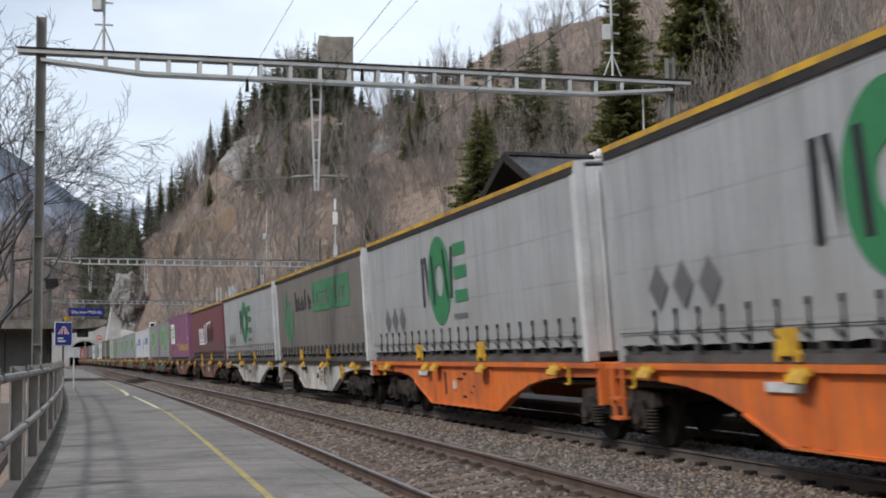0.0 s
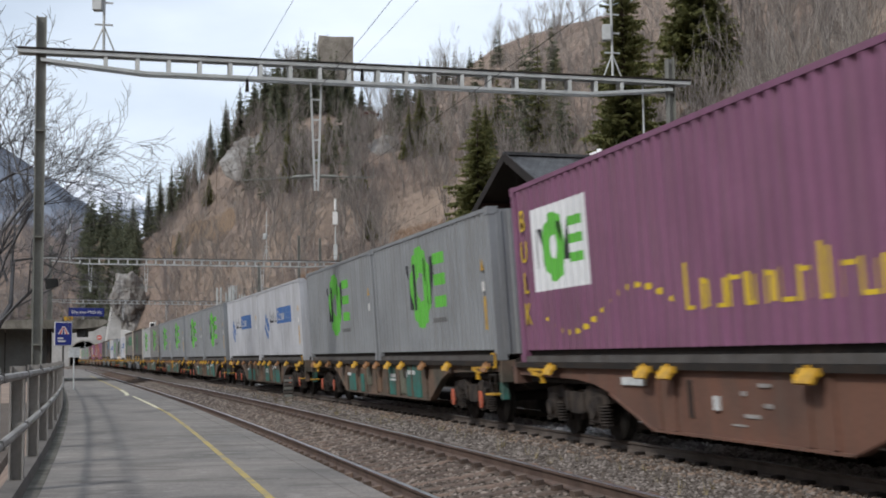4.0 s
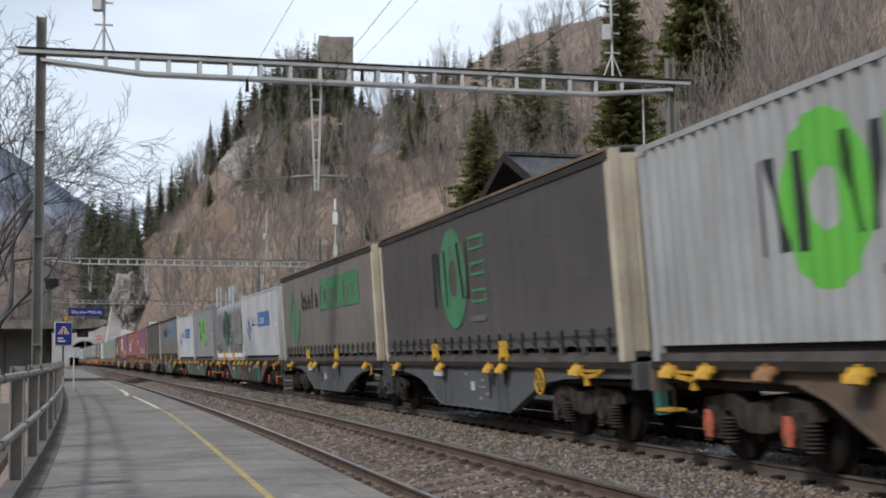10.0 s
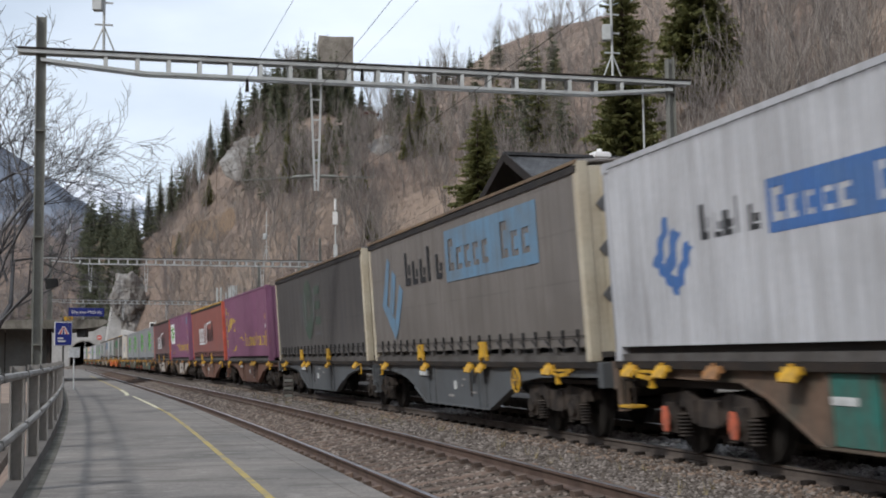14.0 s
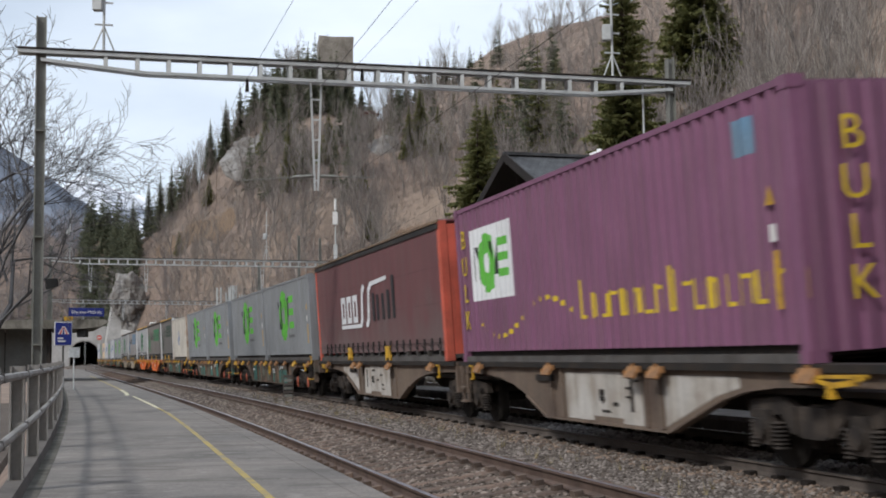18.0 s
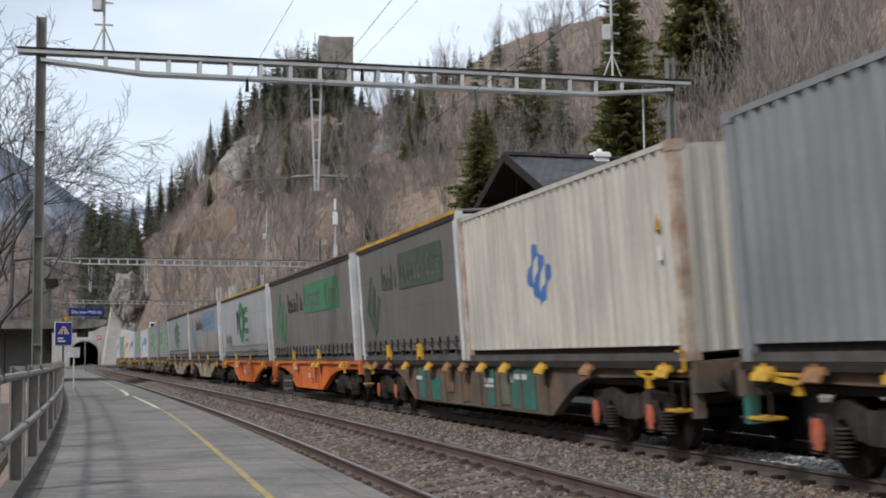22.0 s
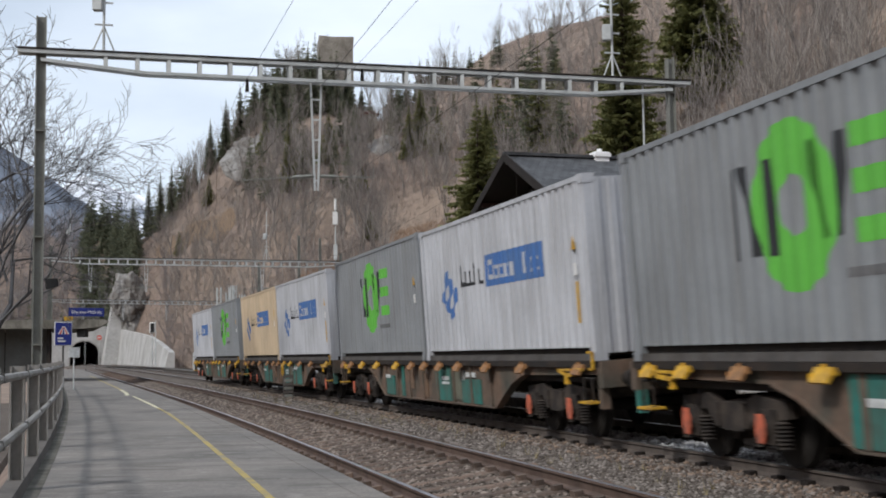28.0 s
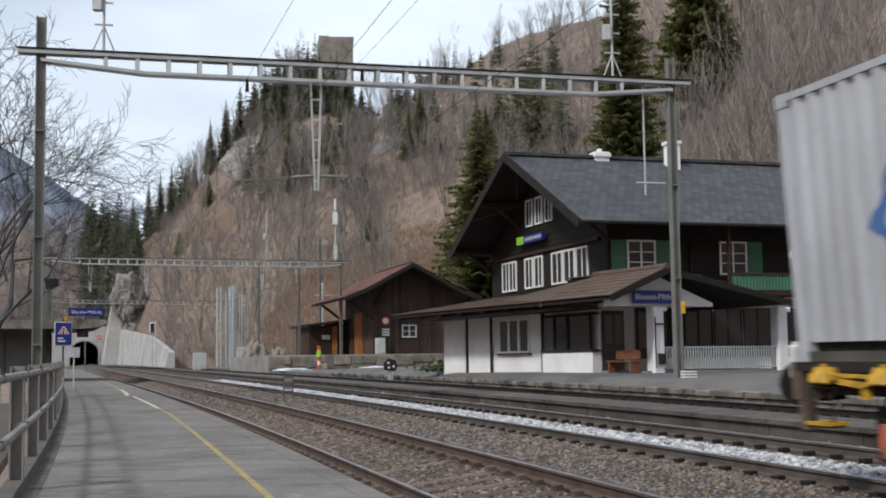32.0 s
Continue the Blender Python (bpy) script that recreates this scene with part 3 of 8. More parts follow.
def small_meshes():
    out = {}
    b = bmesh.new()
    prism(b, [(0.05, 0.07), (-0.03, 0.08), (-0.06, 0.02), (-0.135, -0.11), (-0.10, -0.135), (-0.01, -0.03), (0.05, 0.0)], -0.2, 0.2, "y")
    solid(b, -0.06, 0.02, -0.24, -0.2, -0.03, 0.05)
    solid(b, -0.11, -0.06, 0.2, 0.23, -0.12, 0.0)
    solid(b, -0.05, 0.0, -0.035, 0.035, 0.06, 0.12)
    bmesh.ops.scale(b, vec=(0.75, 0.78, 0.75), verts=b.verts[:])
    out["lock"] = made(b, "container_lock", M_YELLOW)
    out["lock_rust"] = out["lock"].copy()
    out["lock_rust"].materials.clear()
    out["lock_rust"].materials.append(M_LOCK_RUST)
    b = bmesh.new()
    bar(b, (0, -0.62, 0.02), (0, 0.66, 0.04), 0.05, 0.05)
    bar(b, (0, -0.58, 0.0), (0, -0.1, -0.10), 0.05, 0.06)
    bar(b, (0, -0.12, -0.10), (0, 0.35, -0.05), 0.07, 0.08)
    bar(b, (0, 0.3, -0.05), (0, 0.62, 0.03), 0.05, 0.07)
    bar(b, (0.02, -0.12, -0.06), (0.02, -0.12, -0.27), 0.06, 0.10)
    bar(b, (0.02, -0.2, -0.26), (0.02, -0.02, -0.26), 0.06, 0.05)
    bar(b, (0.0, 0.4, 0.03), (0.0, 0.42, -0.09), 0.05, 0.08)
    bmesh.ops.scale(b, vec=(0.8, 0.74, 0.66), verts=b.verts[:])
    out["lever"] = made(b, "release_lever", M_YELLOW)
    b = bmesh.new()
    for p, q in (((0, -0.13, 0), (0, 0.13, 0)), ((0, -0.13, 0.0), (0, -0.13, -0.36)), ((0, -0.13, -0.36), (0, 0.1, -0.36))):
        bar(b, p, q, 0.045, 0.045)
    bmesh.ops.scale(b, vec=(0.8, 0.62, 0.66), verts=b.verts[:])
    out["grab"] = made(b, "grab_handle", M_YELLOW)
    b = bmesh.new()
    solid(b, -0.09, 0.115, 0.0, 0.42, -0.39, -0.36)
    out["tread"] = made(b, "step_tread", M_YELLOW)
    b = bmesh.new()
    cyl_y = rod(b, (0, 0, 0), (0, 0.42, 0), 0.10, 14)
    rod(b, (0, 0.42, 0), (0, 0.58, 0), 0.085, 14)
    rod(b, (0, 0.58, 0), (0, 0.62, 0), 0.23, 20)
    solid(b, -0.16, 0.16, -0.03, 0.0, -0.16, 0.16)
    out["buffer"] = made(b, "buffer", M_DARK)
    b = bmesh.new()
    for p, q in (((0, 0, 0), (0, 0.5, 0)), ((0, 0.5, 0), (0, 0.5, -0.42)), ((0, 0.1, 0), (0, 0.1, -0.42)), ((0, 0.1, -0.42), (0, 0.5, -0.42))):
        rod(b, p, q, 0.02, 6)
    solid(b, -0.10, 0.14, 0.06, 0.54, -0.47, -0.43)
    bmesh.ops.scale(b, vec=(0.8, 0.8, 0.8), verts=b.verts[:])
    out["step"] = made(b, "step", M_DARK)
    b = bmesh.new()
    solid(b, -1.06, 1.06, -0.07, 0.07, 0.92, 1.10)
    out["cross"] = made(b, "cross_member", M_DARK)
    b = bmesh.new()
    for k in range(16):
        a0, a1 = k * math.pi / 8, (k + 1) * math.pi / 8
        rod(b, (0, 0.2 * math.cos(a0), 0.2 * math.sin(a0)), (0, 0.2 * math.cos(a1), 0.2 * math.sin(a1)), 0.018, 6)
    for k in range(3):
        a = k * math.pi / 3
        bar(b, (0, -0.2 * math.cos(a), -0.2 * math.sin(a)), (0, 0.2 * math.cos(a), 0.2 * math.sin(a)), 0.02, 0.02)
    out["brake"] = made(b, "brake_wheel", M_YELLOW)
    return out


SMALL = small_meshes()


def place(parent, name, me, loc, rz=0.0, label=""):
    o = part(name, me, None, parent, label)
    o.location, o.rotation_euler = loc, (0, 0, rz)
    return o


def sill(bm, belly, x, w):
    """A fish-belly side sill: thin over the bogies, deep between them."""
    prism(bm, belly, x - w / 2, x + w / 2, "x")


def flat_wagon(d0, i):
    """A four-axle container flat; its deck is a frame of two fish-belly sills and cross members."""
    L, hl = 18.6, 9.3
    w = thing("container_wagon", pose(0, 0, 0), "brown four-axle container flat wagon with teal patches and yellow locks", "freight wagon", "wagons of the freight train")
    c = PAINT["teal"]
    belly = [(-hl, 1.075), (hl, 1.075), (hl, 0.98), (hl - 3.5, 0.93), (hl - 4.0, 0.80), (hl - 5.0, 0.34), (-hl + 5.0, 0.34), (-hl + 4.0, 0.80), (-hl + 3.5, 0.93), (-hl, 0.98)]
    for sx in (-1, 1):
        b = bmesh.new()
        sill(b, belly, sx * 1.12, 0.10)
        # Top flange near black: the container's shade on it is put into the colour.
        e_ = bmesh.new()
        solid(e_, sx * 1.12 - 0.13, sx * 1.12 + 0.13, -hl, hl, 1.08, 1.17)
        part("deck_edge", e_, M_DARK, w)
        sl = part("side_sill", b, c, w)
        for y in np.linspace(-hl + 5.2, hl - 5.2, 8):
            b = bmesh.new()
            prism(b, [(y - 0.055, 0.36), (y + 0.055, 0.36), (y + 0.04, 1.07), (y - 0.04, 1.07)], sx * 1.175 - 0.035, sx * 1.175 + 0.035, "x")
            part("rib", b, c, sl)
        b = bmesh.new()
        solid(b, sx * 1.13 - 0.075, sx * 1.13 + 0.075, -hl + 4.98, hl - 4.98, 0.325, 0.355)
        for e in (-1, 1):
            bar(b, (sx * 1.13, e * (hl - 5.0), 0.34), (sx * 1.13, e * (hl - 4.0), 0.80), 0.15, 0.03)
            bar(b, (sx * 1.13, e * (hl - 4.0), 0.80), (sx * 1.13, e * (hl - 3.5), 0.93), 0.15, 0.03)
        part("flange", b, c, sl)
    for y in np.linspace(-hl + 0.2, hl - 0.2, 11):
        place(w, "cross_member", SMALL["cross"], (0, y, 0))
    b = bmesh.new()
    solid(b, -0.3, 0.3, -hl, hl, 0.78, 1.06)
    part("centre_sill", b, M_DARK, w)
    # Unseen dark plates, added to block bright gaps over the bogies.
    for e in (-1, 1):
        b = bmesh.new()
        solid(b, -1.05, 1.05, min(e * (hl - 0.3), e * (hl - 5.2)), max(e * (hl - 0.3), e * (hl - 5.2)), 0.84, 0.92)
        solid(b, 0.6, 0.75, min(e * (hl - 1.0), e * (hl - 5.0)), max(e * (hl - 1.0), e * (hl - 5.0)), 0.55, 0.84)
        part("filler_plate", b, M_DARK, w)
    for e in (-1, 1):
        b = bmesh.new()
        solid(b, -1.25, 1.25, e * hl - 0.09, e * hl + 0.09, 0.80, 1.17)
        part("headstock", b, c, w)
        for sx in (-1, 1):
            place(w, "buffer", SMALL["buffer"], (sx * 0.87, e * hl, 0.92), 0 if e > 0 else math.pi)
        st = place(w, "step", SMALL["step"], (-1.28, e * (hl - 0.45) - 0.3, 0.93))
        place(st, "step_tread", SMALL["tread"], (0, 0, 0.036), 0, "yellow step tread")
        b = bmesh.new()
        solid(b, -1.24, -1.12, e * (hl - 0.06) - 0.06, e * (hl - 0.06) + 0.06, 0.5, 0.80)
        part("corner_bracket", b, M_TEAL if i % 2 else c, w)
    rng = random.Random(i)
    for y0, y1 in ((-3.75, -2.5), (-1.3, -0.6), (2.2, 2.75), (3.2, 4.1)):
        y0, y1 = y0 + rng.uniform(-0.3, 0.3), y1 + rng.uniform(-0.4, 0.25)
        b = bmesh.new()
        solid(b, -1.194, -1.166, y0, y1, 0.37, 1.06 if rng.random() > 0.4 else 0.82)
        part("teal_panel", b, M_TEAL, w, "grimy teal painted panel")
    for y0, y1, z0, z1 in ((-2.35, -1.75, 0.42, 0.95), (0.2, 0.62, 0.4, 0.9), (1.3, 1.75, 0.55, 1.0)):
        b = bmesh.new()
        y0 += rng.uniform(-0.15, 0.15)
        solid(b, -1.19, -1.166, y0, y1, z0, z1)
        part("repaired_panel", b, M_OLIVE if rng.random() < 0.5 else M_RUSTY_PATCH, w, "weathered olive or rusty repair panel")
    for y0, y1, z0, z1 in ((-3.2, -2.6, 0.86, 0.95), (-1.4, -0.9, 0.78, 0.86), (-1.4, -0.9, 0.70, 0.75), (3.6, 4.1, 0.76, 0.84), (-2.5, -2.35, 0.8, 0.98)):
        b = bmesh.new()
        solid(b, -1.202, -1.190, y0, y1, z0, z1)
        part("stencil", b, M_PLATE, w, "white stencilled plate")
    for y in (-8.6, -6.1, -4.2, -2.4, -1.1, 0.1, 1.2, 2.6, 4.6, 6.3, 7.7, 8.7):
        rusty = rng.random() < 0.5
        place(w, "container_lock", SMALL["lock_rust" if rusty else "lock"], (-1.27, y, 1.07), 0, "rusty orange container lock" if rusty else "yellow container lock")
    for y in (-8.3, 8.1):
        place(w, "release_lever", SMALL["lever"], (-1.31, y, 1.03), 0 if y > 0 else math.pi, "yellow release lever")
    place(w, "grab_handle", SMALL["grab"], (-1.3, -hl + 0.2, 1.3))
    if i in (3, 8, 16, 1):
        place(w, "brake_wheel", SMALL["brake"], (-1.22, -0.3, 0.82))
    bogie(w, -7.0, True)
    bogie(w, 7.0, True)
    MOVERS.append((w, d0 - 0.1 + 2.3, d0 - 0.1 + 16.3))
    if i == 0:
        b = bmesh.new()
        solid(b, -0.085, 0.085, -0.05, 0.05, 0, 0.34, None, 0.02)
        solid(b, -0.04, 0.04, -0.02, 0.02, 0.33, 0.37)
        o = part("tail_lamp", b, M_WHITE, w, "white tail signal holder")
        o.location = (-1.12, hl + 0.16, 1.0)
    return w


def half_wagon(d0, colour, front, i):
    """One half of an articulated wagon: deep sill between its end bogie and the shared one."""
    label = {"orange": "bright orange", "beige": "rusty beige", "brown": "brown", "grey": "dark grey", "white": "dirty white", "patchy": "patchy white and brown"}[colour]
    w = thing("articulated_wagon_half", pose(0, 0, 0), label + " half of an articulated container wagon", "freight wagon", "wagons of the freight train")
    c = PAINT[colour]
    e = -1 if front else 1
    hl = 7.4
    belly = [(e * 7.3, 1.065), (e * 7.3, 0.94), (e * 4.6, 0.90), (e * 3.9, 0.84), (e * 3.3, 0.72), (e * 1.95, 0.30), (e * -2.5, 0.30), (e * -3.4, 0.60), (e * -4.1, 0.77), (e * -4.8, 0.87), (e * -5.6, 0.92), (e * -7.1, 0.94), (e * -7.1, 1.065)]
    for sx in (-1, 1):
        b = bmesh.new()
        sill(b, belly, sx * 1.14, 0.10)
        # Same flange; all but the orange wagon carry the load's shade as dark colour.
        e_ = bmesh.new()
        solid(e_, sx * 1.14 - 0.12, sx * 1.14 + 0.12, -7.2, 7.2, 1.07, 1.15)
        part("deck_edge", e_, M_DARK if colour != "orange" else c, w)
        sl = part("side_sill", b, c, w)
        for y in (1.75, 1.3, -1.75, -2.2):
            b = bmesh.new()
            prism(b, [(e * y - 0.07, 0.33), (e * y + 0.07, 0.33), (e * y + 0.05, 1.06), (e * y - 0.05, 1.06)], sx * 1.18 - 0.035, sx * 1.18 + 0.035, "x")
            part("rib", b, c, sl)
        b = bmesh.new()
        solid(b, sx * 1.15 - 0.075, sx * 1.15 + 0.075, min(e * 1.97, e * -2.52), max(e * 1.97, e * -2.52), 0.285, 0.315)
        bar(b, (sx * 1.15, e * -2.5, 0.30), (sx * 1.15, e * -3.4, 0.60), 0.15, 0.03)
        bar(b, (sx * 1.15, e * 1.95, 0.30), (sx * 1.15, e * 3.3, 0.72), 0.15, 0.03)
        part("flange", b, c, sl)
    for y in np.linspace(-7.0, 7.0, 9):
        place(w, "cross_member", SMALL["cross"], (0, y, -0.02))
    b = bmesh.new()
    solid(b, -0.3, 0.3, -7.1, 7.1, 0.74, 1.04)
    part("centre_sill", b, M_DARK, w)
    # Added dark plates again, to keep light from showing through below the deck.
    for ya, yb in ((3.0, 7.0), (-7.0, -3.6)):
        b = bmesh.new()
        solid(b, -1.07, 1.07, min(e * ya, e * yb), max(e * ya, e * yb), 0.82, 0.88)
        solid(b, 0.6, 0.75, min(e * ya, e * yb) + 0.3, max(e * ya, e * yb) - 0.3, 0.5, 0.82)
        part("filler_plate", b, M_DARK, w)
    b = bmesh.new()
    solid(b, -1.25, 1.25, e * 7.3 - 0.09, e * 7.3 + 0.09, 0.80, 1.15)
    part("headstock", b, c, w)
    b = bmesh.new()
    solid(b, -1.2, 1.2, -e * 7.15 - 0.06, -e * 7.15 + 0.06, 0.55, 1.14)
    part("end_plate", b, c, w)
    if front:
        b = bmesh.new()
        for dy in (-0.16, 0.16):
            bar(b, (-1.27, -e * 6.75 + dy, 1.08), (-1.27, -e * 6.75 + dy, 0.4), 0.04, 0.05)
        for z in (0.42, 0.68):
            bar(b, (-1.27, -e * 6.75 - 0.16, z), (-1.27, -e * 6.75 + 0.16, z), 0.14, 0.04)
        part("step_ladder", b, c, w)
    for sx in (-1, 1):
        place(w, "buffer", SMALL["buffer"], (sx * 0.87, e * 7.3, 1.0), 0 if e > 0 else math.pi)
    for y in (-5.7, -2.0, 1.2, 1.9, 5.4):
        rusty = colour in ("patchy", "beige")
        place(w, "container_lock", SMALL["lock_rust" if rusty else "lock"], (-1.29, e * y, 1.06), 0, "rusty orange container lock" if rusty else "yellow container lock")
    place(w, "release_lever", SMALL["lever"], (-1.31, e * 5.9, 1.02), 0 if e > 0 else math.pi, "yellow release lever")
    place(w, "grab_handle", SMALL["grab"], (-1.3, e * -6.2, 1.08))
    if colour == "patchy":
        for ya, yb, z0, z1 in ((-1.6, -0.55, 0.33, 1.0), (-0.55, 0.5, 0.4, 1.02), (0.5, 1.2, 0.33, 0.98)):
            b = bmesh.new()
            solid(b, -1.1945, -1.186, min(e * ya, e * yb), max(e * ya, e * yb) - 0.02, z0, z1)
            part("paint_panel", b, M_WORN_WHITE, w, "worn white painted panel")
        b = bmesh.new()
        prism(b, [(e * 1.85, 0.36), (e * 3.25, 0.78), (e * 3.8, 0.88), (e * 3.8, 1.0), (e * 1.85, 1.0)], -1.1945, -1.186, "x")
        part("paint_panel", b, M_WORN_WHITE, w, "worn white painted panel")
    rng = random.Random(i * 2 + front)
    for k, z0 in enumerate((0.46, 0.56, 0.68, 0.8, 0.9)):
        b = bmesh.new()
        y0 = rng.uniform(-1.3, 0.5)
        solid(b, -1.2 - 0.002 * k, -1.186, y0, y0 + rng.uniform(0.08, 0.35), z0, z0 + rng.uniform(0.02, 0.05))
        part("stencil", b, M_FADED if colour in ("grey", "brown") else M_DARK, w, "small unreadable stencilled mark")
    b = bmesh.new()
    solid(b, -1.2, -1.186, e * 0.85 - 0.05, e * 0.85 + 0.05, 0.5, 0.95)
    part("slot", b, M_DARK, w, "dark upright slot")
    for y0, z0, yw, zw in ((2.1, 0.86, 0.75, 0.10), (0.1, 0.62, 0.12, 0.16)):
        b = bmesh.new()
        solid(b, -1.226, -1.186, y0, y0 + yw, z0, z0 + zw)
        part("stencil", b, M_PLATE if colour not in ("white", "patchy") else M_DARK, w, "stencilled plate")
    if colour in ("beige", "grey", "white") and front:
        place(w, "brake_wheel", SMALL["brake"], (-1.24, -3.6, 0.85))
    bogie(w, e * 5.0, False)
    if not front:
        bogie(w, -e * 7.4, False)
    c0 = d0 + (14.25 + 7.4 if front else 14.25 - 7.4)
    MOVERS.append((w, c0 - 6, c0 + 6))
    return w


def text_mesh(words, size, material, depth=0.004):
    cu = bpy.data.curves.new("lettering", "FONT")
    cu.body, cu.size, cu.extrude = words, size, depth
    cu.align_x, cu.align_y = "CENTER", "CENTER"
    ob = bpy.data.objects.new("lettering", cu)
    me = bpy.data.meshes.new_from_object(ob)
    bpy.data.objects.remove(ob)
    me.materials.clear()
    me.materials.append(material)
    return me


# ---- loads ----
def paint(name, c, streak=0.35, var=0.1):
    return mat(name, c, 0.55, 0, var, 0.7, 12, 0.03, tuple(q * 0.8 for q in c), streak=streak)


def curtain_paint(name, c, streak, dust):
    """Coated cloth: fold creases shaded as dark lines in the colour, and road dust that climbs from the hem in an
    uneven tide.
    """
    m = paint(name, c, streak)
    n, l = m.node_tree.nodes, m.node_tree.links
    b = n["Principled BSDF"]
    src = b.inputs["Base Color"].links[0].from_socket
    tc = n.new("ShaderNodeTexCoord")
    xyz = n.new("ShaderNodeSeparateXYZ")
    l.new(tc.outputs["Object"], xyz.inputs["Vector"])

    def math_node(op, a, v):
        q = n.new("ShaderNodeMath")
        q.operation = op
        l.new(a, q.inputs[0])
        if isinstance(v, float):
            q.inputs[1].default_value = v
        else:
            l.new(v, q.inputs[1])
        return q.outputs["Value"]

    def ramp(a, lo, hi, top):
        q = n.new("ShaderNodeMapRange")
        q.inputs["From Min"].default_value, q.inputs["From Max"].default_value, q.inputs["To Max"].default_value = lo, hi, top
        l.new(a, q.inputs["Value"])
        return q.outputs["Result"]

    def tint(base, fac, col):
        q = n.new("ShaderNodeMix")
        q.data_type = "RGBA"
        q.inputs["B"].default_value = (*col, 1)
        l.new(fac, q.inputs["Factor"])
        l.new(base, q.inputs["A"])
        return q.outputs["Result"]
    tide = n.new("ShaderNodeTexNoise")
    tide.inputs["Scale"].default_value, tide.inputs["Detail"].default_value = 0.9, 7
    l.new(tc.outputs["Object"], tide.inputs["Vector"])
    reach = math_node("SUBTRACT", math_node("MULTIPLY", tide.outputs["Fac"], 3.4), xyz.outputs["Z"])
    src = tint(src, ramp(reach, 0.2, 1.5, 0.75), dust)
    # Grid of darker lines: the shade of the fold creases, put into the colour.
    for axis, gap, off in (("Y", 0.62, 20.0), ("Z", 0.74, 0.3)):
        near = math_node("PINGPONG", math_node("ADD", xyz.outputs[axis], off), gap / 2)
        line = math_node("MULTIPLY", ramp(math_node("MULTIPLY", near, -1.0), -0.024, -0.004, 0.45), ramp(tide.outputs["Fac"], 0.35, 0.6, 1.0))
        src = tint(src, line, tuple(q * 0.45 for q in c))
    l.new(src, b.inputs["Base Color"])
    return m


SKIN = {
    "grey": paint("grey_container", (0.238, 0.254, 0.27)), "grey_dark": paint("grime_grey_container", (0.205, 0.205, 0.205), 0.55),
    "grey_light": paint("light_grey_container", (0.36, 0.375, 0.385)), "white": paint("white_container", (0.48, 0.495, 0.53), 0.35), "cream": paint("cream_container", (0.54, 0.51, 0.455), 0.4),
    "tan": paint("tan_container", (0.60, 0.475, 0.33), 0.25), "purple": paint("purple_container", (0.215, 0.09, 0.165), 0.35),
    "c_light": curtain_paint("light_grey_curtain", (0.37, 0.385, 0.40), 0.3, (0.30, 0.295, 0.285)), "c_grey": curtain_paint("grey_curtain", (0.30, 0.315, 0.325), 0.5, (0.24, 0.235, 0.225)),
    "c_ash": curtain_paint("ash_grey_curtain", (0.315, 0.305, 0.30), 0.6, (0.15, 0.137, 0.125)),
    "c_brown": curtain_paint("dusty_grey_curtain", (0.195, 0.18, 0.17), 0.6, (0.13, 0.118, 0.108)), "c_dark": curtain_paint("sooty_curtain", (0.07, 0.067, 0.067), 0.35, (0.10, 0.095, 0.092)),
    "c_maroon": curtain_paint("maroon_curtain", (0.155, 0.062, 0.068), 0.4, (0.145, 0.11, 0.107)), "c_wine": curtain_paint("faded_maroon_curtain", (0.175, 0.055, 0.066), 0.45, (0.085, 0.068, 0.066)), "c_soot": curtain_paint("dusty_soot_curtain", (0.15, 0.145, 0.14), 0.5, (0.12, 0.115, 0.11)), "c_red": curtain_paint("red_brown_curtain", (0.29, 0.095, 0.08), 0.35, (0.22, 0.108, 0.105)),
    "tarp": mat("grey_tarpaulin", (0.21, 0.213, 0.219), 0.36, 0, 0.25, 0.8, 5, 0.5, (0.145, 0.145, 0.148)),
}
INK = {
    "green": mat("bright_green_print", (0.115, 0.43, 0.06), 0.55, 0, 0.08, 2, 20, 0.0), "dgreen": mat("deep_green_print", (0.035, 0.20, 0.085), 0.6, 0, 0.1, 2, 20, 0.0),
    "mgreen": mat("mid_green_print", (0.05, 0.23, 0.11), 0.6, 0, 0.2, 2, 20, 0.0, streak=0.6), "faint": mat("washed_out_green_print", (0.055, 0.085, 0.065), 0.7, 0, 0.2, 2, 20, 0.0, streak=0.4), "black": mat("dark_print", (0.022, 0.024, 0.028), 0.6, 0, 0.1, 2, 20, 0.0),
    "blue": mat("blue_print", (0.05, 0.14, 0.37), 0.55, 0, 0.15, 2, 20, 0.0, (0.07, 0.15, 0.32), streak=0.2), "sky": mat("light_blue_print", (0.13, 0.25, 0.38), 0.65, 0, 0.2, 1.5, 20, 0.0, (0.14, 0.2, 0.26), streak=0.5),
    "tgreen": mat("weathered_green_print", (0.05, 0.145, 0.078), 0.6, 0, 0.25, 2, 20, 0.0, (0.06, 0.10, 0.075)),
    "pale": mat("white_print", (0.68, 0.70, 0.72), 0.6, 0, 0.08, 2, 20, 0.0), "yellow": mat("yellow_print", (0.62, 0.44, 0.03), 0.6, 0, 0.1, 2, 20, 0.0),
    "smear": mat("faded_print", (0.13, 0.13, 0.135), 0.7, 0, 0.2, 2, 20, 0.0), "red": mat("red_paint", (0.62, 0.07, 0.035), 0.55, 0, 0.1, 2, 20, 0.0),
}


def ring(cu, cz, ru, rz, n=32):
    return [(cu + ru * math.cos(a), cz + rz * math.sin(a)) for a in np.linspace(0, 2 * math.pi, n, endpoint=False)]


def stroke(u0, z0, u1, z1, w):
    """A slanted bar with upright ends."""
    return [(u0 - w / 2, z0), (u0 + w / 2, z0), (u1 + w / 2, z1), (u1 - w / 2, z1)]


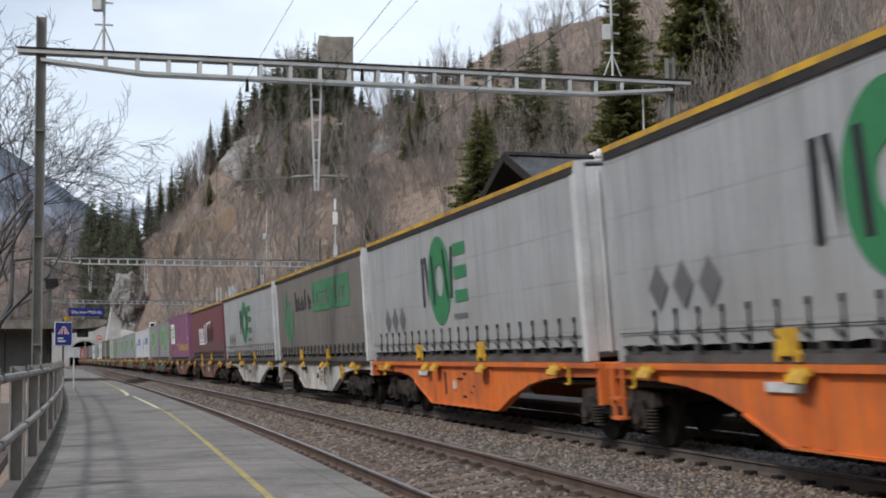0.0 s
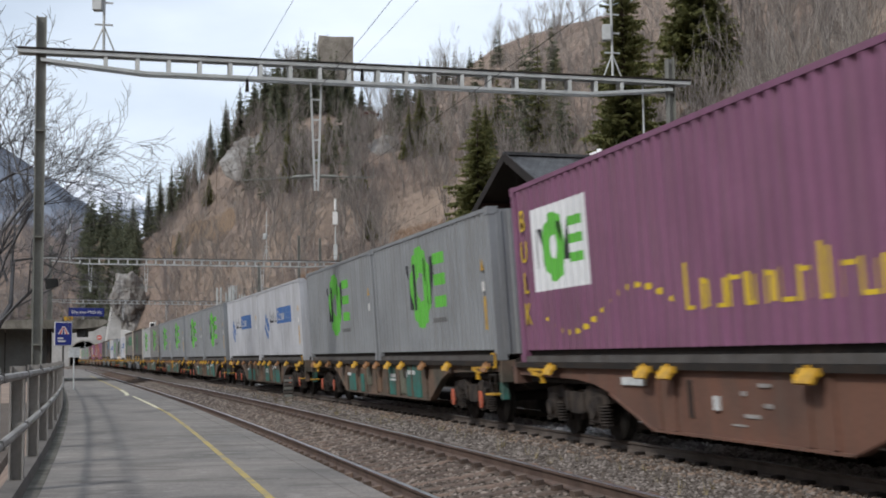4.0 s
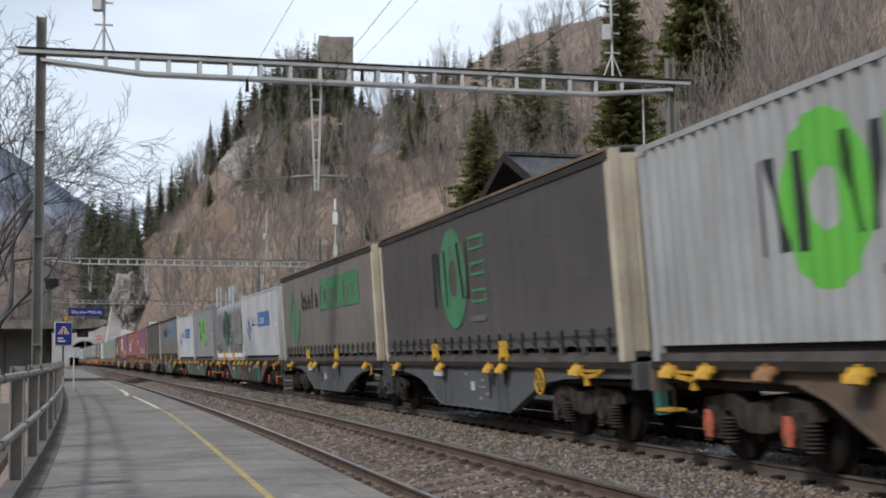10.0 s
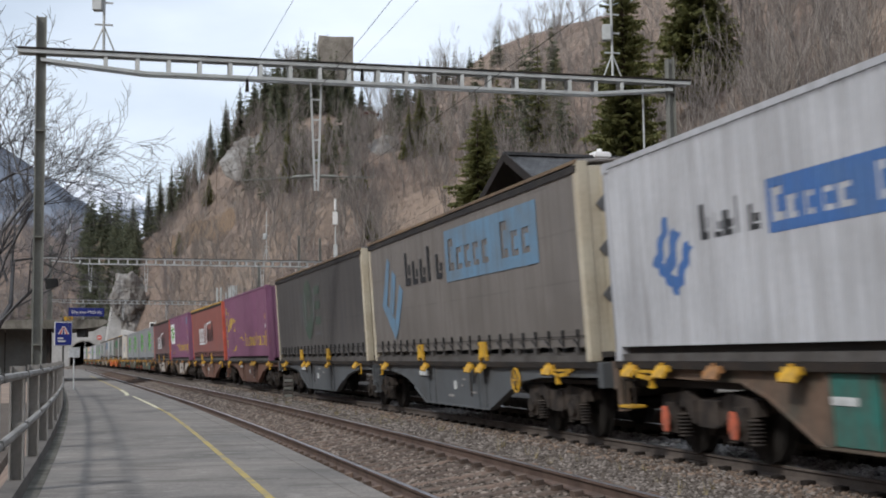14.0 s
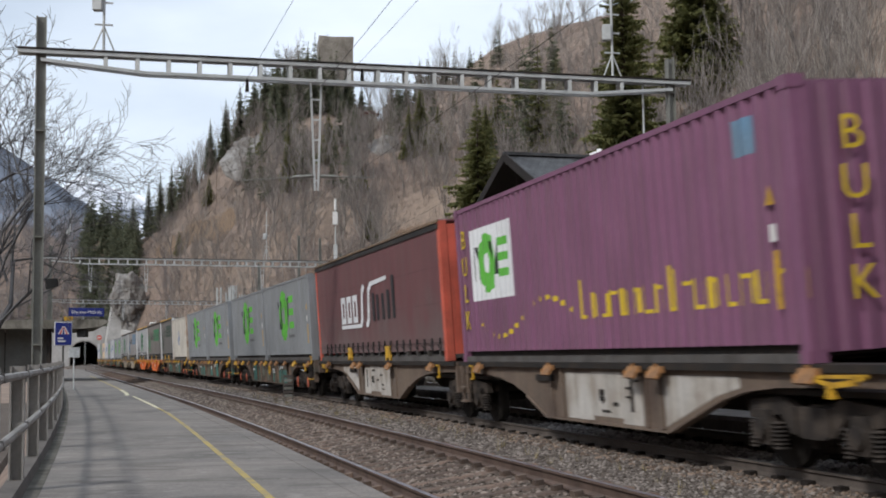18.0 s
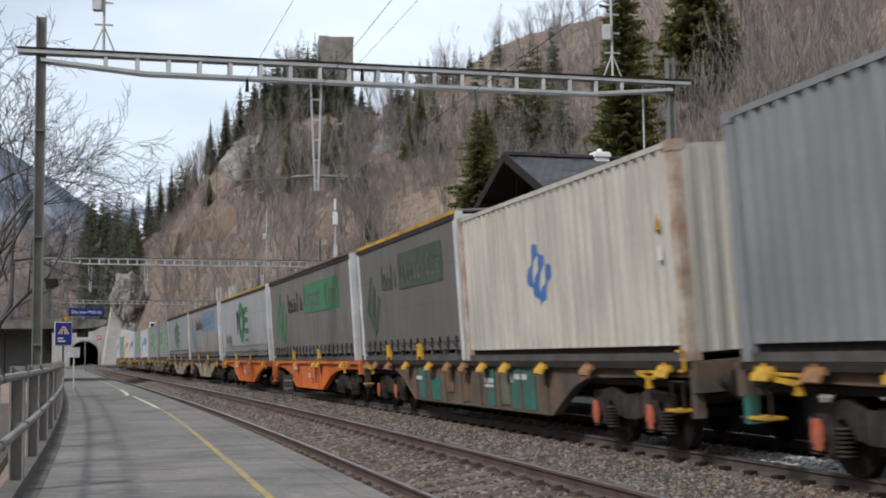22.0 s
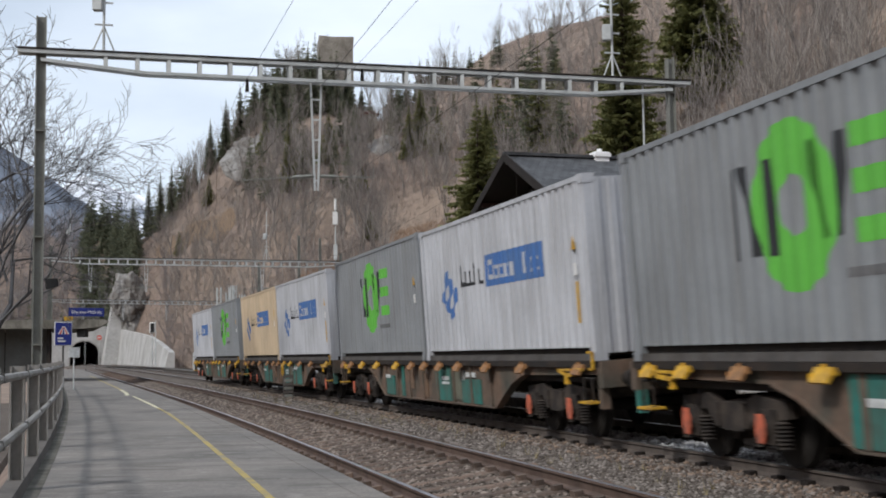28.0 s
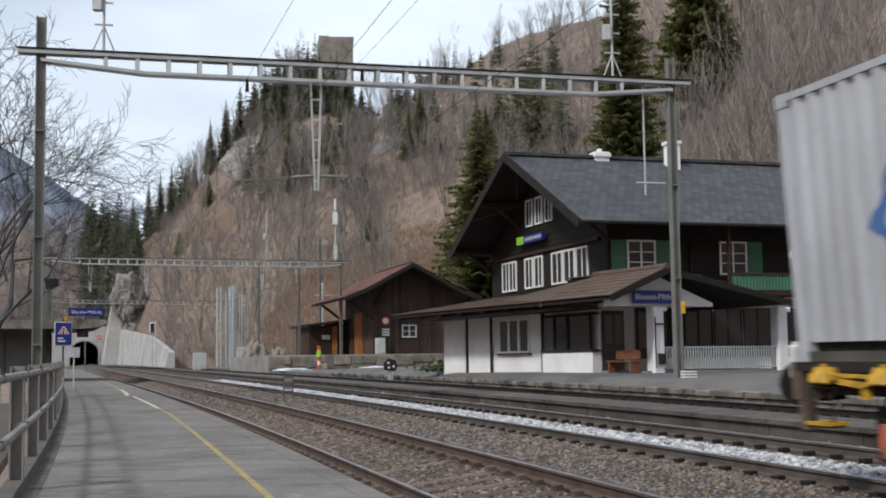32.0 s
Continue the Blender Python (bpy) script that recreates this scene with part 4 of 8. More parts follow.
def block(u0, u1, z0, z1, slant=0.0):
    return [(u0, z0), (u1, z0), (u1 + slant, z1), (u0 + slant, z1)]


def sign_ring(u, z, k=1.0, dark="black", green="green", thin=False):
    """Round green sign with dark slanted bars and three green bars beside it."""
    bars = [(green, [block(u + 1.1 * k, u + 1.95 * k, z + dz * k, z + (dz + 0.24) * k)] + ([block(u + 1.16 * k, u + 1.88 * k, z + (dz + 0.05) * k, z + (dz + 0.19) * k)] if thin else [])) for dz in (-0.5, -0.03, 0.42)]
    w = 0.17 * k
    return [(green, [ring(u, z, 0.84 * k, 0.92 * k), ring(u + 0.02 * k, z, 0.27 * k, 0.33 * k)])] + bars + [
            (dark, [stroke(u - 1.28 * k, z - 0.5 * k, u - 1.28 * k, z + 0.55 * k, w)]), (dark, [stroke(u - 0.8 * k, z - 0.48 * k, u - 1.04 * k, z + 0.55 * k, w)]), (dark, [stroke(u - 0.42 * k, z - 0.5 * k, u - 0.50 * k, z + 0.55 * k, w)]),
            (dark, [stroke(u + 0.62 * k, z - 0.4 * k, u + 0.38 * k, z + 0.62 * k, w)]), (dark, [stroke(u + 0.86 * k, z - 0.4 * k, u + 1.0 * k, z + 0.62 * k, w)]),
            ("smear", [block(u + 0.95 * k, u + 1.9 * k, z - 0.82 * k, z - 0.72 * k)])]


def sign_panel(ue, ut, ur, u1, ze, zt, zr, h, he, ink, text="black"):
    """Diamond emblem of slanted bars, a row of dark bars, and a coloured panel with paler bars."""
    w = ut - ue - 0.25
    def at_(pts):
        return (ink, [[(ue + w * p, ze + he * q) for p, q in pts]])
    out = [at_([(0, 0.43), (0.21, 0.43), (0.47, 0.94), (0.35, 1.0)]), at_([(0.3, 0.35), (0.5, 0.3), (0.70, 0.76), (0.53, 0.84)]), at_([(0.5, 0.12), (0.68, 0.12), (0.98, 0.56), (0.83, 0.65)]), at_([(0, 0.43), (0.53, 0.0), (0.70, 0.14), (0.21, 0.44)])]
    n, tw = 5, (ur - ut - 0.1) / 5
    for k in range(n):
        hh = h * (0.72 if k in (0, 3) else 0.5)
        out.append((text, [block(ut + k * tw, ut + k * tw + tw * 0.28, zt, zt + hh)]))
        if k != 3:
            out.append((text, [block(ut + k * tw + tw * 0.28, ut + k * tw + tw * 0.72, zt, zt + hh * 0.22)]))
            out.append((text, [block(ut + k * tw + tw * 0.5, ut + k * tw + tw * 0.74, zt + hh * 0.3, zt + hh * 0.62)]))
    m = 9
    pw = (u1 - ur) / (m + 0.8)
    holes = []
    for k in range(m):
        if k == 5:
            continue
        a = ur + pw * (k + 0.45)
        hh = h * (0.62 if k in (0, 6) else 0.42)
        holes.append(block(a, a + pw * 0.26, zr + h * 0.2, zr + h * 0.2 + hh))
        holes.append(block(a + pw * 0.3, a + pw * 0.66, zr + h * 0.2, zr + h * 0.2 + hh * 0.25))
        holes.append(block(a + pw * 0.3, a + pw * 0.62, zr + h * 0.2 + hh * 0.75, zr + h * 0.2 + hh))
    out.append((ink, [block(ur, u1, zr, zr + h)] + holes))
    return out


def sign_swash():
    """White looped strokes over an underline, then dark bars."""
    o = [("pale", [block(u, u + 0.58, 1.0, 1.72), block(u + 0.2, u + 0.4, 1.16, 1.56)]) for u in (3.6, 4.35, 5.1)]
    o += [("pale", [[(3.55, 0.86), (6.1, 0.86), (6.3, 1.02), (6.42, 1.72), (6.65, 1.86), (6.5, 1.97), (6.22, 1.82), (6.06, 1.08), (5.95, 0.96), (3.55, 0.96)]]),
          ("pale", [[(6.62, 0.86), (6.88, 0.86), (7.05, 1.02), (7.16, 1.72), (7.4, 1.86), (9.0, 1.93), (9.0, 2.02), (7.28, 1.97), (6.98, 1.82), (6.82, 1.08), (6.62, 0.96)]])]
    o += [("black", [block(u, u + 0.25, 1.0, h)]) for u, h in ((7.4, 1.68), (7.85, 1.62), (8.4, 1.62), (8.95, 1.68), (9.45, 2.0))]
    return o


def sign_bars():
    o = []
    rng = random.Random(4)
    u = 6.2
    for k in range(17):
        big = k in (0, 8)
        hh = 0.56 if big else 0.36
        o.append(("yellow", [block(u, u + 0.06, 0.62, 0.62 + hh)]))
        o.append(("yellow", [block(u + 0.06, u + 0.24, 0.62 + (0.29 if k % 2 else 0.0), 0.67 + (0.29 if k % 2 else 0.0))]))
        if k % 3:
            o.append(("yellow", [block(u + 0.19, u + 0.25, 0.64, 0.62 + hh * 0.9)]))
        u += 0.36
    for k in range(15):
        o.append(("yellow", [ring(1.3 + k * 0.32, 0.72 - 0.28 * math.sin(k * 0.42 + 0.2), 0.07, 0.045, 8)]))
    return o


def columns(polys, breaks):
    """Cuts polygons into upright strips at the breaks: (u0, u1, lower and upper z at each end)."""
    us = sorted({round(q[0], 4) for p in polys for q in p} | {round(b, 4) for b in breaks})
    lo, hi = min(q[0] for p in polys for q in p), max(q[0] for p in polys for q in p)
    us = [u for u in us if lo - 1e-6 <= u <= hi + 1e-6]
    for a, b in zip(us, us[1:]):
        if b - a < 1e-4:
            continue
        mid = (a + b) / 2
        cut = []
        for p in polys:
            for i in range(len(p)):
                (x0, y0), (x1, y1) = p[i], p[(i + 1) % len(p)]
                if min(x0, x1) <= mid < max(x0, x1):
                    f = lambda x: y0 + (y1 - y0) * (x - x0) / (x1 - x0)
                    cut.append((f(a), f(b)))
        cut.sort(key=lambda c: c[0] + c[1])
        for k in range(0, len(cut) - 1, 2):
            yield a, b, cut[k], cut[k + 1]


def decals(parent, sign, L, depth, pitch, x):
    """Paint that follows the folds of the side."""
    def fold(u):
        if not depth:
            return 0.0
        q = (u / pitch) % 1.0
        return depth * (0 if q < 0.3 else (q - 0.3) / 0.2 if q < 0.5 else 1 if q < 0.8 else (1 - q) / 0.2)
    brk = [pitch * (k + d) for k in range(int(L / pitch) + 1) for d in (0, 0.3, 0.5, 0.8)] if depth else []
    for k, (ink, polys) in enumerate(sign):
        vs, fs, seen = [], [], {}
        lift = 0.002 + 0.0006 * (k % 7)

        def vert(u, z):
            key_ = (round(u, 3), round(z, 2))
            if key_ not in seen:
                seen[key_] = len(vs)
                vs.append((x - lift + fold(u), L / 2 - u, z))
            return seen[key_]
        for a, b, (l0, l1), (h0, h1) in columns(polys, brk):
            q = []
            for i in (vert(a, l0), vert(b, l1), vert(b, h1), vert(a, h0)):
                if i not in q:
                    q.append(i)
            if len(q) > 2:
                fs.append(tuple(q))
        if fs:
            part("painted_sign" if k == 0 else "painted_bar", raw("painted_sign", vs, fs, INK[ink]), None, parent)


M_SIDE_RAIL = mat("grimy_side_rail", (0.105, 0.10, 0.098), 0.7, 0, 0.3, 1.5, 15, 0.1, (0.05, 0.045, 0.042), streak=0.4, spec=0.25)


def box_meshes(L, H, key, pitch=0.28):
    """Corrugated shell, posts and rails of a steel container."""
    dep = 0.045 if pitch > 0.2 else 0.03
    W = 1.25
    o = {}
    b = bmesh.new()
    n = int((L - 0.3) / pitch)
    for sx in (-1, 1):
        prev = [b.verts.new((sx * W, L / 2 - 0.1, 0.19)), b.verts.new((sx * W, L / 2 - 0.1, H - 0.08))]
        for k in range(n + 2):
            for d, f in ((0, 0), (0.3, 0), (0.5, 1), (0.8, 1)):
                y = L / 2 - pitch * (k + d) - (0.0)
                if y < -L / 2 + 0.1 or y > L / 2 - 0.1:
                    continue
                x = sx * (W - dep * f)
                cur = [b.verts.new((x, y, 0.19)), b.verts.new((x, y, H - 0.08))]
                b.faces.new((prev[0], cur[0], cur[1], prev[1]))
                prev = cur
        cur = [b.verts.new((sx * W, -L / 2 + 0.1, 0.19)), b.verts.new((sx * W, -L / 2 + 0.1, H - 0.08))]
        b.faces.new((prev[0], cur[0], cur[1], prev[1]))
    solid(b, -W + 0.05, W - 0.05, -L / 2 + 0.06, L / 2 - 0.06, H - 0.08, H - 0.04)
    o["shell"] = made(b, "shell", SKIN[key])
    b = bmesh.new()
    prof, p = [(W - 0.1, 0.03), (-W + 0.1, 0.03), (-W + 0.1, 0.0)], (2 * W - 0.24) / 9
    for k in range(9):
        x0 = -W + 0.12 + k * p
        prof += [(x0, 0.0), (x0 + 0.12 * p, -0.03), (x0 + 0.5 * p, -0.03), (x0 + 0.62 * p, 0.0)]
    prof.append((W - 0.1, 0.0))
    lo, hi = [b.verts.new((x, y, 0.1)) for x, y in prof], [b.verts.new((x, y, H - 0.08)) for x, y in prof]
    for k in range(len(prof)):
        q = (k + 1) % len(prof)
        b.faces.new((lo[k], lo[q], hi[q], hi[k]))
    o["end"] = made(b, "end_wall", SKIN[key])
    b = bmesh.new()
    solid(b, -0.09, 0.09, -0.09, 0.09, 0, H, None, 0.012)
    solid(b, -0.10, 0.10, -0.10, 0.10, 0, 0.13)
    solid(b, -0.10, 0.10, -0.10, 0.10, H - 0.13, H + 0.006)
    o["post"] = made(b, "corner_post", M_RUST_POST if key == "cream" else SKIN[key])
    b = bmesh.new()
    solid(b, -0.05, 0.05, -L / 2 + 0.1, L / 2 - 0.1, H - 0.075, H - 0.005)
    o["top"] = made(b, "top_rail", SKIN[key])
    b = bmesh.new()
    solid(b, -0.045, 0.045, -L / 2 + 0.1, L / 2 - 0.1, 0.0, 0.095)
    o["bottom"] = made(b, "bottom_rail", M_SIDE_RAIL)
    # Floor edge near black: shade of the recess above the rail, put into colour.
    b = bmesh.new()
    solid(b, -W + 0.1, W - 0.1, -L / 2 + 0.08, L / 2 - 0.08, 0.06, 0.2)
    o["floor"] = made(b, "floor", M_DARK)
    b = bmesh.new()
    for k in range(16):
        solid(b, -0.35, 0.35, -0.02, 0.02, 0, 0.012, pose(0, -L / 2 + 0.4 + k * (L - 0.8) / 15, H + 0.004))
    o["ribs"] = made(b, "roof_ribs", SKIN[key])
    b = bmesh.new()
    for k in range(6):
        solid(b, -0.2, 0.2, -0.05, -0.02, 0.35 + k * 0.36, 0.39 + k * 0.36)
    for x in (-0.2, 0.2):
        solid(b, x - 0.015, x + 0.015, -0.04, 0.0, 0.25, H - 0.2)
    o["ladder"] = made(b, "ladder", SKIN[key])
    return o


BOXES = {}
SPOT = {}


def spot_mesh():
    b = bmesh.new()
    solid(b, -0.006, 0, -0.05, 0.05, 0.55, 1.15)
    SPOT["bar"] = made(b, "warning_bar", M_YELLOW)
    b = bmesh.new()
    prism(b, [(-0.09, 1.62), (0.09, 1.62), (0.0, 1.82)], -0.006, 0, "x")
    SPOT["tri"] = made(b, "warning_triangle", M_YELLOW)
    b = bmesh.new()
    solid(b, -0.006, 0, -0.06, 0.06, 1.24, 1.42)
    SPOT["tag"] = made(b, "data_plate", M_WHITE)


spot_mesh()


SHIFT = {}


def steel_box(key, sign, what, L=9.1, H=2.66, n=0, pitch=0.28):
    k = (key, L, pitch)
    if k not in BOXES:
        BOXES[k] = box_meshes(L, H, key, pitch)
    o = BOXES[k]
    t = thing("shipping_container", pose(0, 0, 0), what, "container", "containers on the train")
    part("shell", o["shell"], None, t)
    for e in (-1, 1):
        place(t, "end_wall", o["end"], (0, e * (L / 2 - 0.02), 0), 0 if e < 0 else math.pi)
        for sx in (-1, 1):
            place(t, "corner_post", o["post"], (sx * 1.165, e * (L / 2 - 0.09), 0))
    for sx in (-1, 1):
        place(t, "top_rail", o["top"], (sx * 1.205, 0, 0))
        place(t, "bottom_rail", o["bottom"], (sx * 1.2, 0, 0))
    part("roof_ribs", o["ribs"], None, t)
    part("floor", o["floor"], None, t)
    if n == 3:
        place(t, "ladder", o["ladder"], (-0.75, -L / 2 - 0.02, 0))
    y = -L / 2 + 0.52
    place(t, "warning_triangle", SPOT["tri"], (-1.256, y, 0))
    place(t, "data_plate", SPOT["tag"], (-1.256, y - 0.02, 0))
    if n % 3 != 1:
        place(t, "warning_bar", SPOT["bar"], (-1.256, y - 0.05, 0))
    decals(t, sign, L, 0.045 if pitch > 0.2 else 0.03, pitch, -1.25)
    if key == "purple":
        SHIFT[t.name] = 0.7
        for j, c in enumerate("BULK"):
            a = part("lettering", text_mesh(c, 0.5, INK["yellow"], 0.002), None, t, "yellow painted letter")
            a.matrix_basis = pose(-1.262, L / 2 - 0.5, 2.25 - 0.5 * j, 90, 0, -90)
            a = part("lettering", text_mesh(c, 0.5, INK["yellow"], 0.002), None, t, "yellow painted letter")
            a.matrix_basis = pose(-0.62, -L / 2 - 0.06, 2.25 - 0.5 * j, 90, 0, 0)
    return t


CURT = {}
M_ROOF_EDGE = mat("yellow_roof_edge", (0.62, 0.36, 0.03), 0.6, 0, 0.3, 1.2, 30, 0.05, (0.28, 0.17, 0.05), streak=0.3)
M_BROWN_EDGE = mat("brown_roof_edge", (0.20, 0.14, 0.085), 0.7, 0, 0.3, 1.2, 20, 0.05, (0.10, 0.075, 0.06))
M_TOP_BAND = mat("sooty_top_band", (0.028, 0.027, 0.028), 0.75, 0, 0.3, 1.5, 20, 0.05, (0.052, 0.046, 0.042), spec=0.2)
M_CREAM_END = mat("cream_end_paint", (0.52, 0.475, 0.375), 0.6, 0, 0.15, 1.0, 15, 0.05, (0.38, 0.31, 0.22), streak=0.35)
M_END_PAINT = mat("pale_grey_end_paint", (0.60, 0.615, 0.62), 0.55, 0, 0.12, 1.0, 15, 0.05, (0.40, 0.40, 0.40), streak=0.3)
M_RED_POST = mat("dull_red_paint", (0.60, 0.115, 0.072), 0.6, 0, 0.15, 1.2, 15, 0.05, (0.26, 0.06, 0.04), streak=0.3)
M_WINE_POST = mat("wine_red_paint", (0.17, 0.06, 0.085), 0.6, 0, 0.15, 1.2, 15, 0.05, (0.10, 0.05, 0.055), streak=0.3)
M_RUST_POST = mat("rusty_cream_post", (0.52, 0.47, 0.40), 0.7, 0, 0.25, 2.2, 14, 0.1, (0.26, 0.10, 0.045), streak=0.4)


def curtain_meshes(L, H, key, seed):
    W = 1.26
    o = {}
    ny, nz = int(L / 0.16), 10
    vs, fs = [], []
    for i in range(ny + 1):
        for j in range(nz + 1):
            y, z = L / 2 - 0.14 - (L - 0.28) * i / ny, 0.21 + (H - 0.385) * j / nz
            k = math.sin(math.pi * j / nz) ** 0.5
            d = 0.0045 * k * math.sin(i * 2 * math.pi / 4.3 + 0.6 * math.sin(i * 0.7)) + 0.006 * k * noise.noise(Vector((y * 0.9, z * 1.3, seed)))
            if j < 3:
                pull = math.sin((y + L / 2 - 0.4) * math.pi / 0.6) ** 2
                d += (0.0, 0.012, 0.006)[j] * pull * (1 if j else 0) + 0.004 * noise.noise(Vector((y * 5, z * 9, seed)))
                z += 0.028 * pull * (1 - j / 3) * (0.6 + noise.noise(Vector((y * 1.3, 0, seed))))
            vs.append((-W + 0.016 + d, y, z))
    for i in range(ny):
        for j in range(nz):
            a = i * (nz + 1) + j
            fs.append((a, a + nz + 1, a + nz + 2, a + 1))
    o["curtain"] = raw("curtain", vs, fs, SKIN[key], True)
    b = bmesh.new()
    solid(b, W - 0.03, W, -L / 2 + 0.1, L / 2 - 0.1, 0.16, H - 0.26)
    o["far"] = made(b, "far_curtain", SKIN[key])
    b = bmesh.new()
    solid(b, -W, W, -L / 2, L / 2, H - 0.06, H, None, 0.02)
    o["roof"] = made(b, "roof", SKIN[key])
    b = bmesh.new()
    solid(b, -W - 0.012, -W + 0.03, -L / 2, L / 2, H - 0.085, H - 0.01)
    o["edge"] = made(b, "roof_edge", M_ROOF_EDGE)
    b = bmesh.new()
    solid(b, -W - 0.012, -W + 0.03, -L / 2, L / 2, H - 0.06, H - 0.01)
    o["plain_edge"] = made(b, "roof_edge", M_BROWN_EDGE)
    b = bmesh.new()
    solid(b, -W - 0.008, -W + 0.03, -L / 2 + 0.02, L / 2 - 0.02, H - 0.185, H - 0.085)
    o["band"] = made(b, "top_band", M_TOP_BAND)
    b = bmesh.new()
    solid(b, -W + 0.02, -W + 0.06, -L / 2, L / 2, 0.0, 0.10)
    for k in range(int(L / 0.9)):
        solid(b, -W + 0.01, -W + 0.10, -L / 2 + 0.5 + k * 0.9, -L / 2 + 0.58 + k * 0.9, 0.12, 0.23)
    solid(b, W - 0.08, W, -L / 2, L / 2, 0.0, 0.15)
    solid(b, -W + 0.08, W - 0.08, -L / 2, L / 2, 0.06, 0.14)
    o["floor"] = made(b, "floor_rail", M_SIDE_RAIL)
    b = bmesh.new()
    top = 0.66 if key in ("c_light", "c_grey") else 0.48
    solid(b, -W - 0.010, -W + 0.001, -0.014, 0.014, 0.13, top)
    solid(b, -W - 0.020, -W + 0.001, -0.03, 0.03, top - 0.08, top)
    solid(b, -W - 0.022, -W + 0.001, -0.028, 0.028, 0.36, 0.42)
    bar(b, (-W - 0.014, -0.02, 0.25), (-W - 0.014, 0.16, 0.34), 0.014, 0.03)
    o["strap"] = made(b, "buckle_strap", M_BLACK)
    b = bmesh.new()
    solid(b, -W - 0.009, -W - 0.002, -L / 2 + 0.16, L / 2 - 0.16, 0.375, 0.388)
    o["rope"] = made(b, "tie_rope", M_BLACK)
    b = bmesh.new()
    for y0 in (0.0,):
        prism(b, [(y0 + 0.24, 0.02), (y0 + 0.26, 0.10), (y0 + 0.2, 0.14), (y0 + 0.2, 0.36), (y0 - 0.2, 0.36), (y0 - 0.2, 0.14), (y0 - 0.26, 0.10), (y0 - 0.24, 0.02), (y0 - 0.15, 0.02), (y0 - 0.13, 0.08), (y0 + 0.13, 0.08), (y0 + 0.15, 0.02)], -W - 0.02, -W + 0.02, "x")
    o["grip"] = made(b, "lifting_pocket", M_YELLOW)
    for nm, m2 in (("white", M_END_PAINT), ("red", M_RED_POST), ("wine", M_WINE_POST), ("skin", SKIN[key]), ("cream", M_CREAM_END)):
        b = bmesh.new()
        solid(b, -0.09, 0.09, -0.09, 0.09, 0, H - 0.02, None, 0.015)
        o["post_" + nm] = made(b, "corner_post", m2)
        b = bmesh.new()
        solid(b, -0.575, 0.575, -0.02, 0.02, 0.1, H - 0.1, None, 0.006)
        o["end_" + nm] = made(b, "end_door", m2)
        b = bmesh.new()
        rod(b, (0, -0.04, 0.12), (0, -0.04, H - 0.15), 0.02, 6)
        o["rod_" + nm] = made(b, "lock_rod", m2)
    return o


def curtain_box(key, sign, what, L=14.0, H=2.91, posts="white", n=0, edge=True, shift=0.0):
    k = (key, L)
    if k not in CURT:
        CURT[k] = curtain_meshes(L, H, key, len(CURT) * 3.3)
    o = CURT[k]
    t = thing("curtain_side_swap_body", pose(0, 0, 0), what, "container", "containers on the train")
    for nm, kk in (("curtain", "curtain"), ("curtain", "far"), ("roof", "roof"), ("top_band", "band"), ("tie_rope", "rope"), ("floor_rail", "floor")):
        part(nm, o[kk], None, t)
    for y in (-1.9, 2.4):
        place(t, "lifting_pocket", o["grip"], (0, y * L / 13.6, 0))
    for j in range(int((L - 0.6) / 0.6)):
        place(t, "buckle_strap", o["strap"], (0, -L / 2 + 0.4 + j * 0.6, 0))
    part("roof_edge", o["edge" if edge else "plain_edge"], None, t, "yellow roof edge" if edge else "brown roof edge")
    for e in (-1, 1):
        for x in (-0.585, 0.585):
            q = place(t, "end_door", o["end_" + posts], (x, e * (L / 2 - 0.03), 0), 0 if e < 0 else math.pi)
            for dx in (-0.3, 0.25):
                place(q, "lock_rod", o["rod_" + posts], (dx, 0, 0))
        for sx in (-1, 1):
            place(t, "corner_post", o["post_skin" if e > 0 and key in ("c_light", "c_ash") else "post_" + posts], (sx * 1.165, e * (L / 2 - 0.085), 0))
    SHIFT[t.name] = shift
    decals(t, sign, L, 0, 0.3, -1.2535)
    if key in ("c_brown", "c_ash"):
        front_marks(t, L, posts == "cream" and sign is S_SKY)
    return t


def front_marks(t, L, dark):
    """Blue diamond and white label on the front end wall, or a row of dark diamonds."""
    y0, y1 = -L / 2 - 0.036, -L / 2 - 0.004
    if dark:
        for z in (2.25, 1.6, 0.95):
            b = bmesh.new()
            prism(b, [(-1.0, z), (-0.72, z - 0.3), (-0.44, z), (-0.72, z + 0.3)], y0, y1, "y")
            part("diamond_mark", b, INK["smear"], t)
        return
    for nm, ink, pts in (("diamond_mark", "blue", [(-0.92, 1.85), (-0.64, 1.55), (-0.36, 1.85), (-0.64, 2.15)]), ("end_label", "pale", [(-1.06, 1.18), (-0.52, 1.18), (-0.52, 1.48), (-1.06, 1.48)])):
        b = bmesh.new()
        prism(b, pts, y0, y1, "y")
        q = part(nm, b, INK[ink], t)
    b = bmesh.new()
    prism(b, ring(-0.79, 1.31, 0.12, 0.09, 12), y0 - 0.004, y0 - 0.001, "y")
    part("label_emblem", b, INK["dgreen"], q)


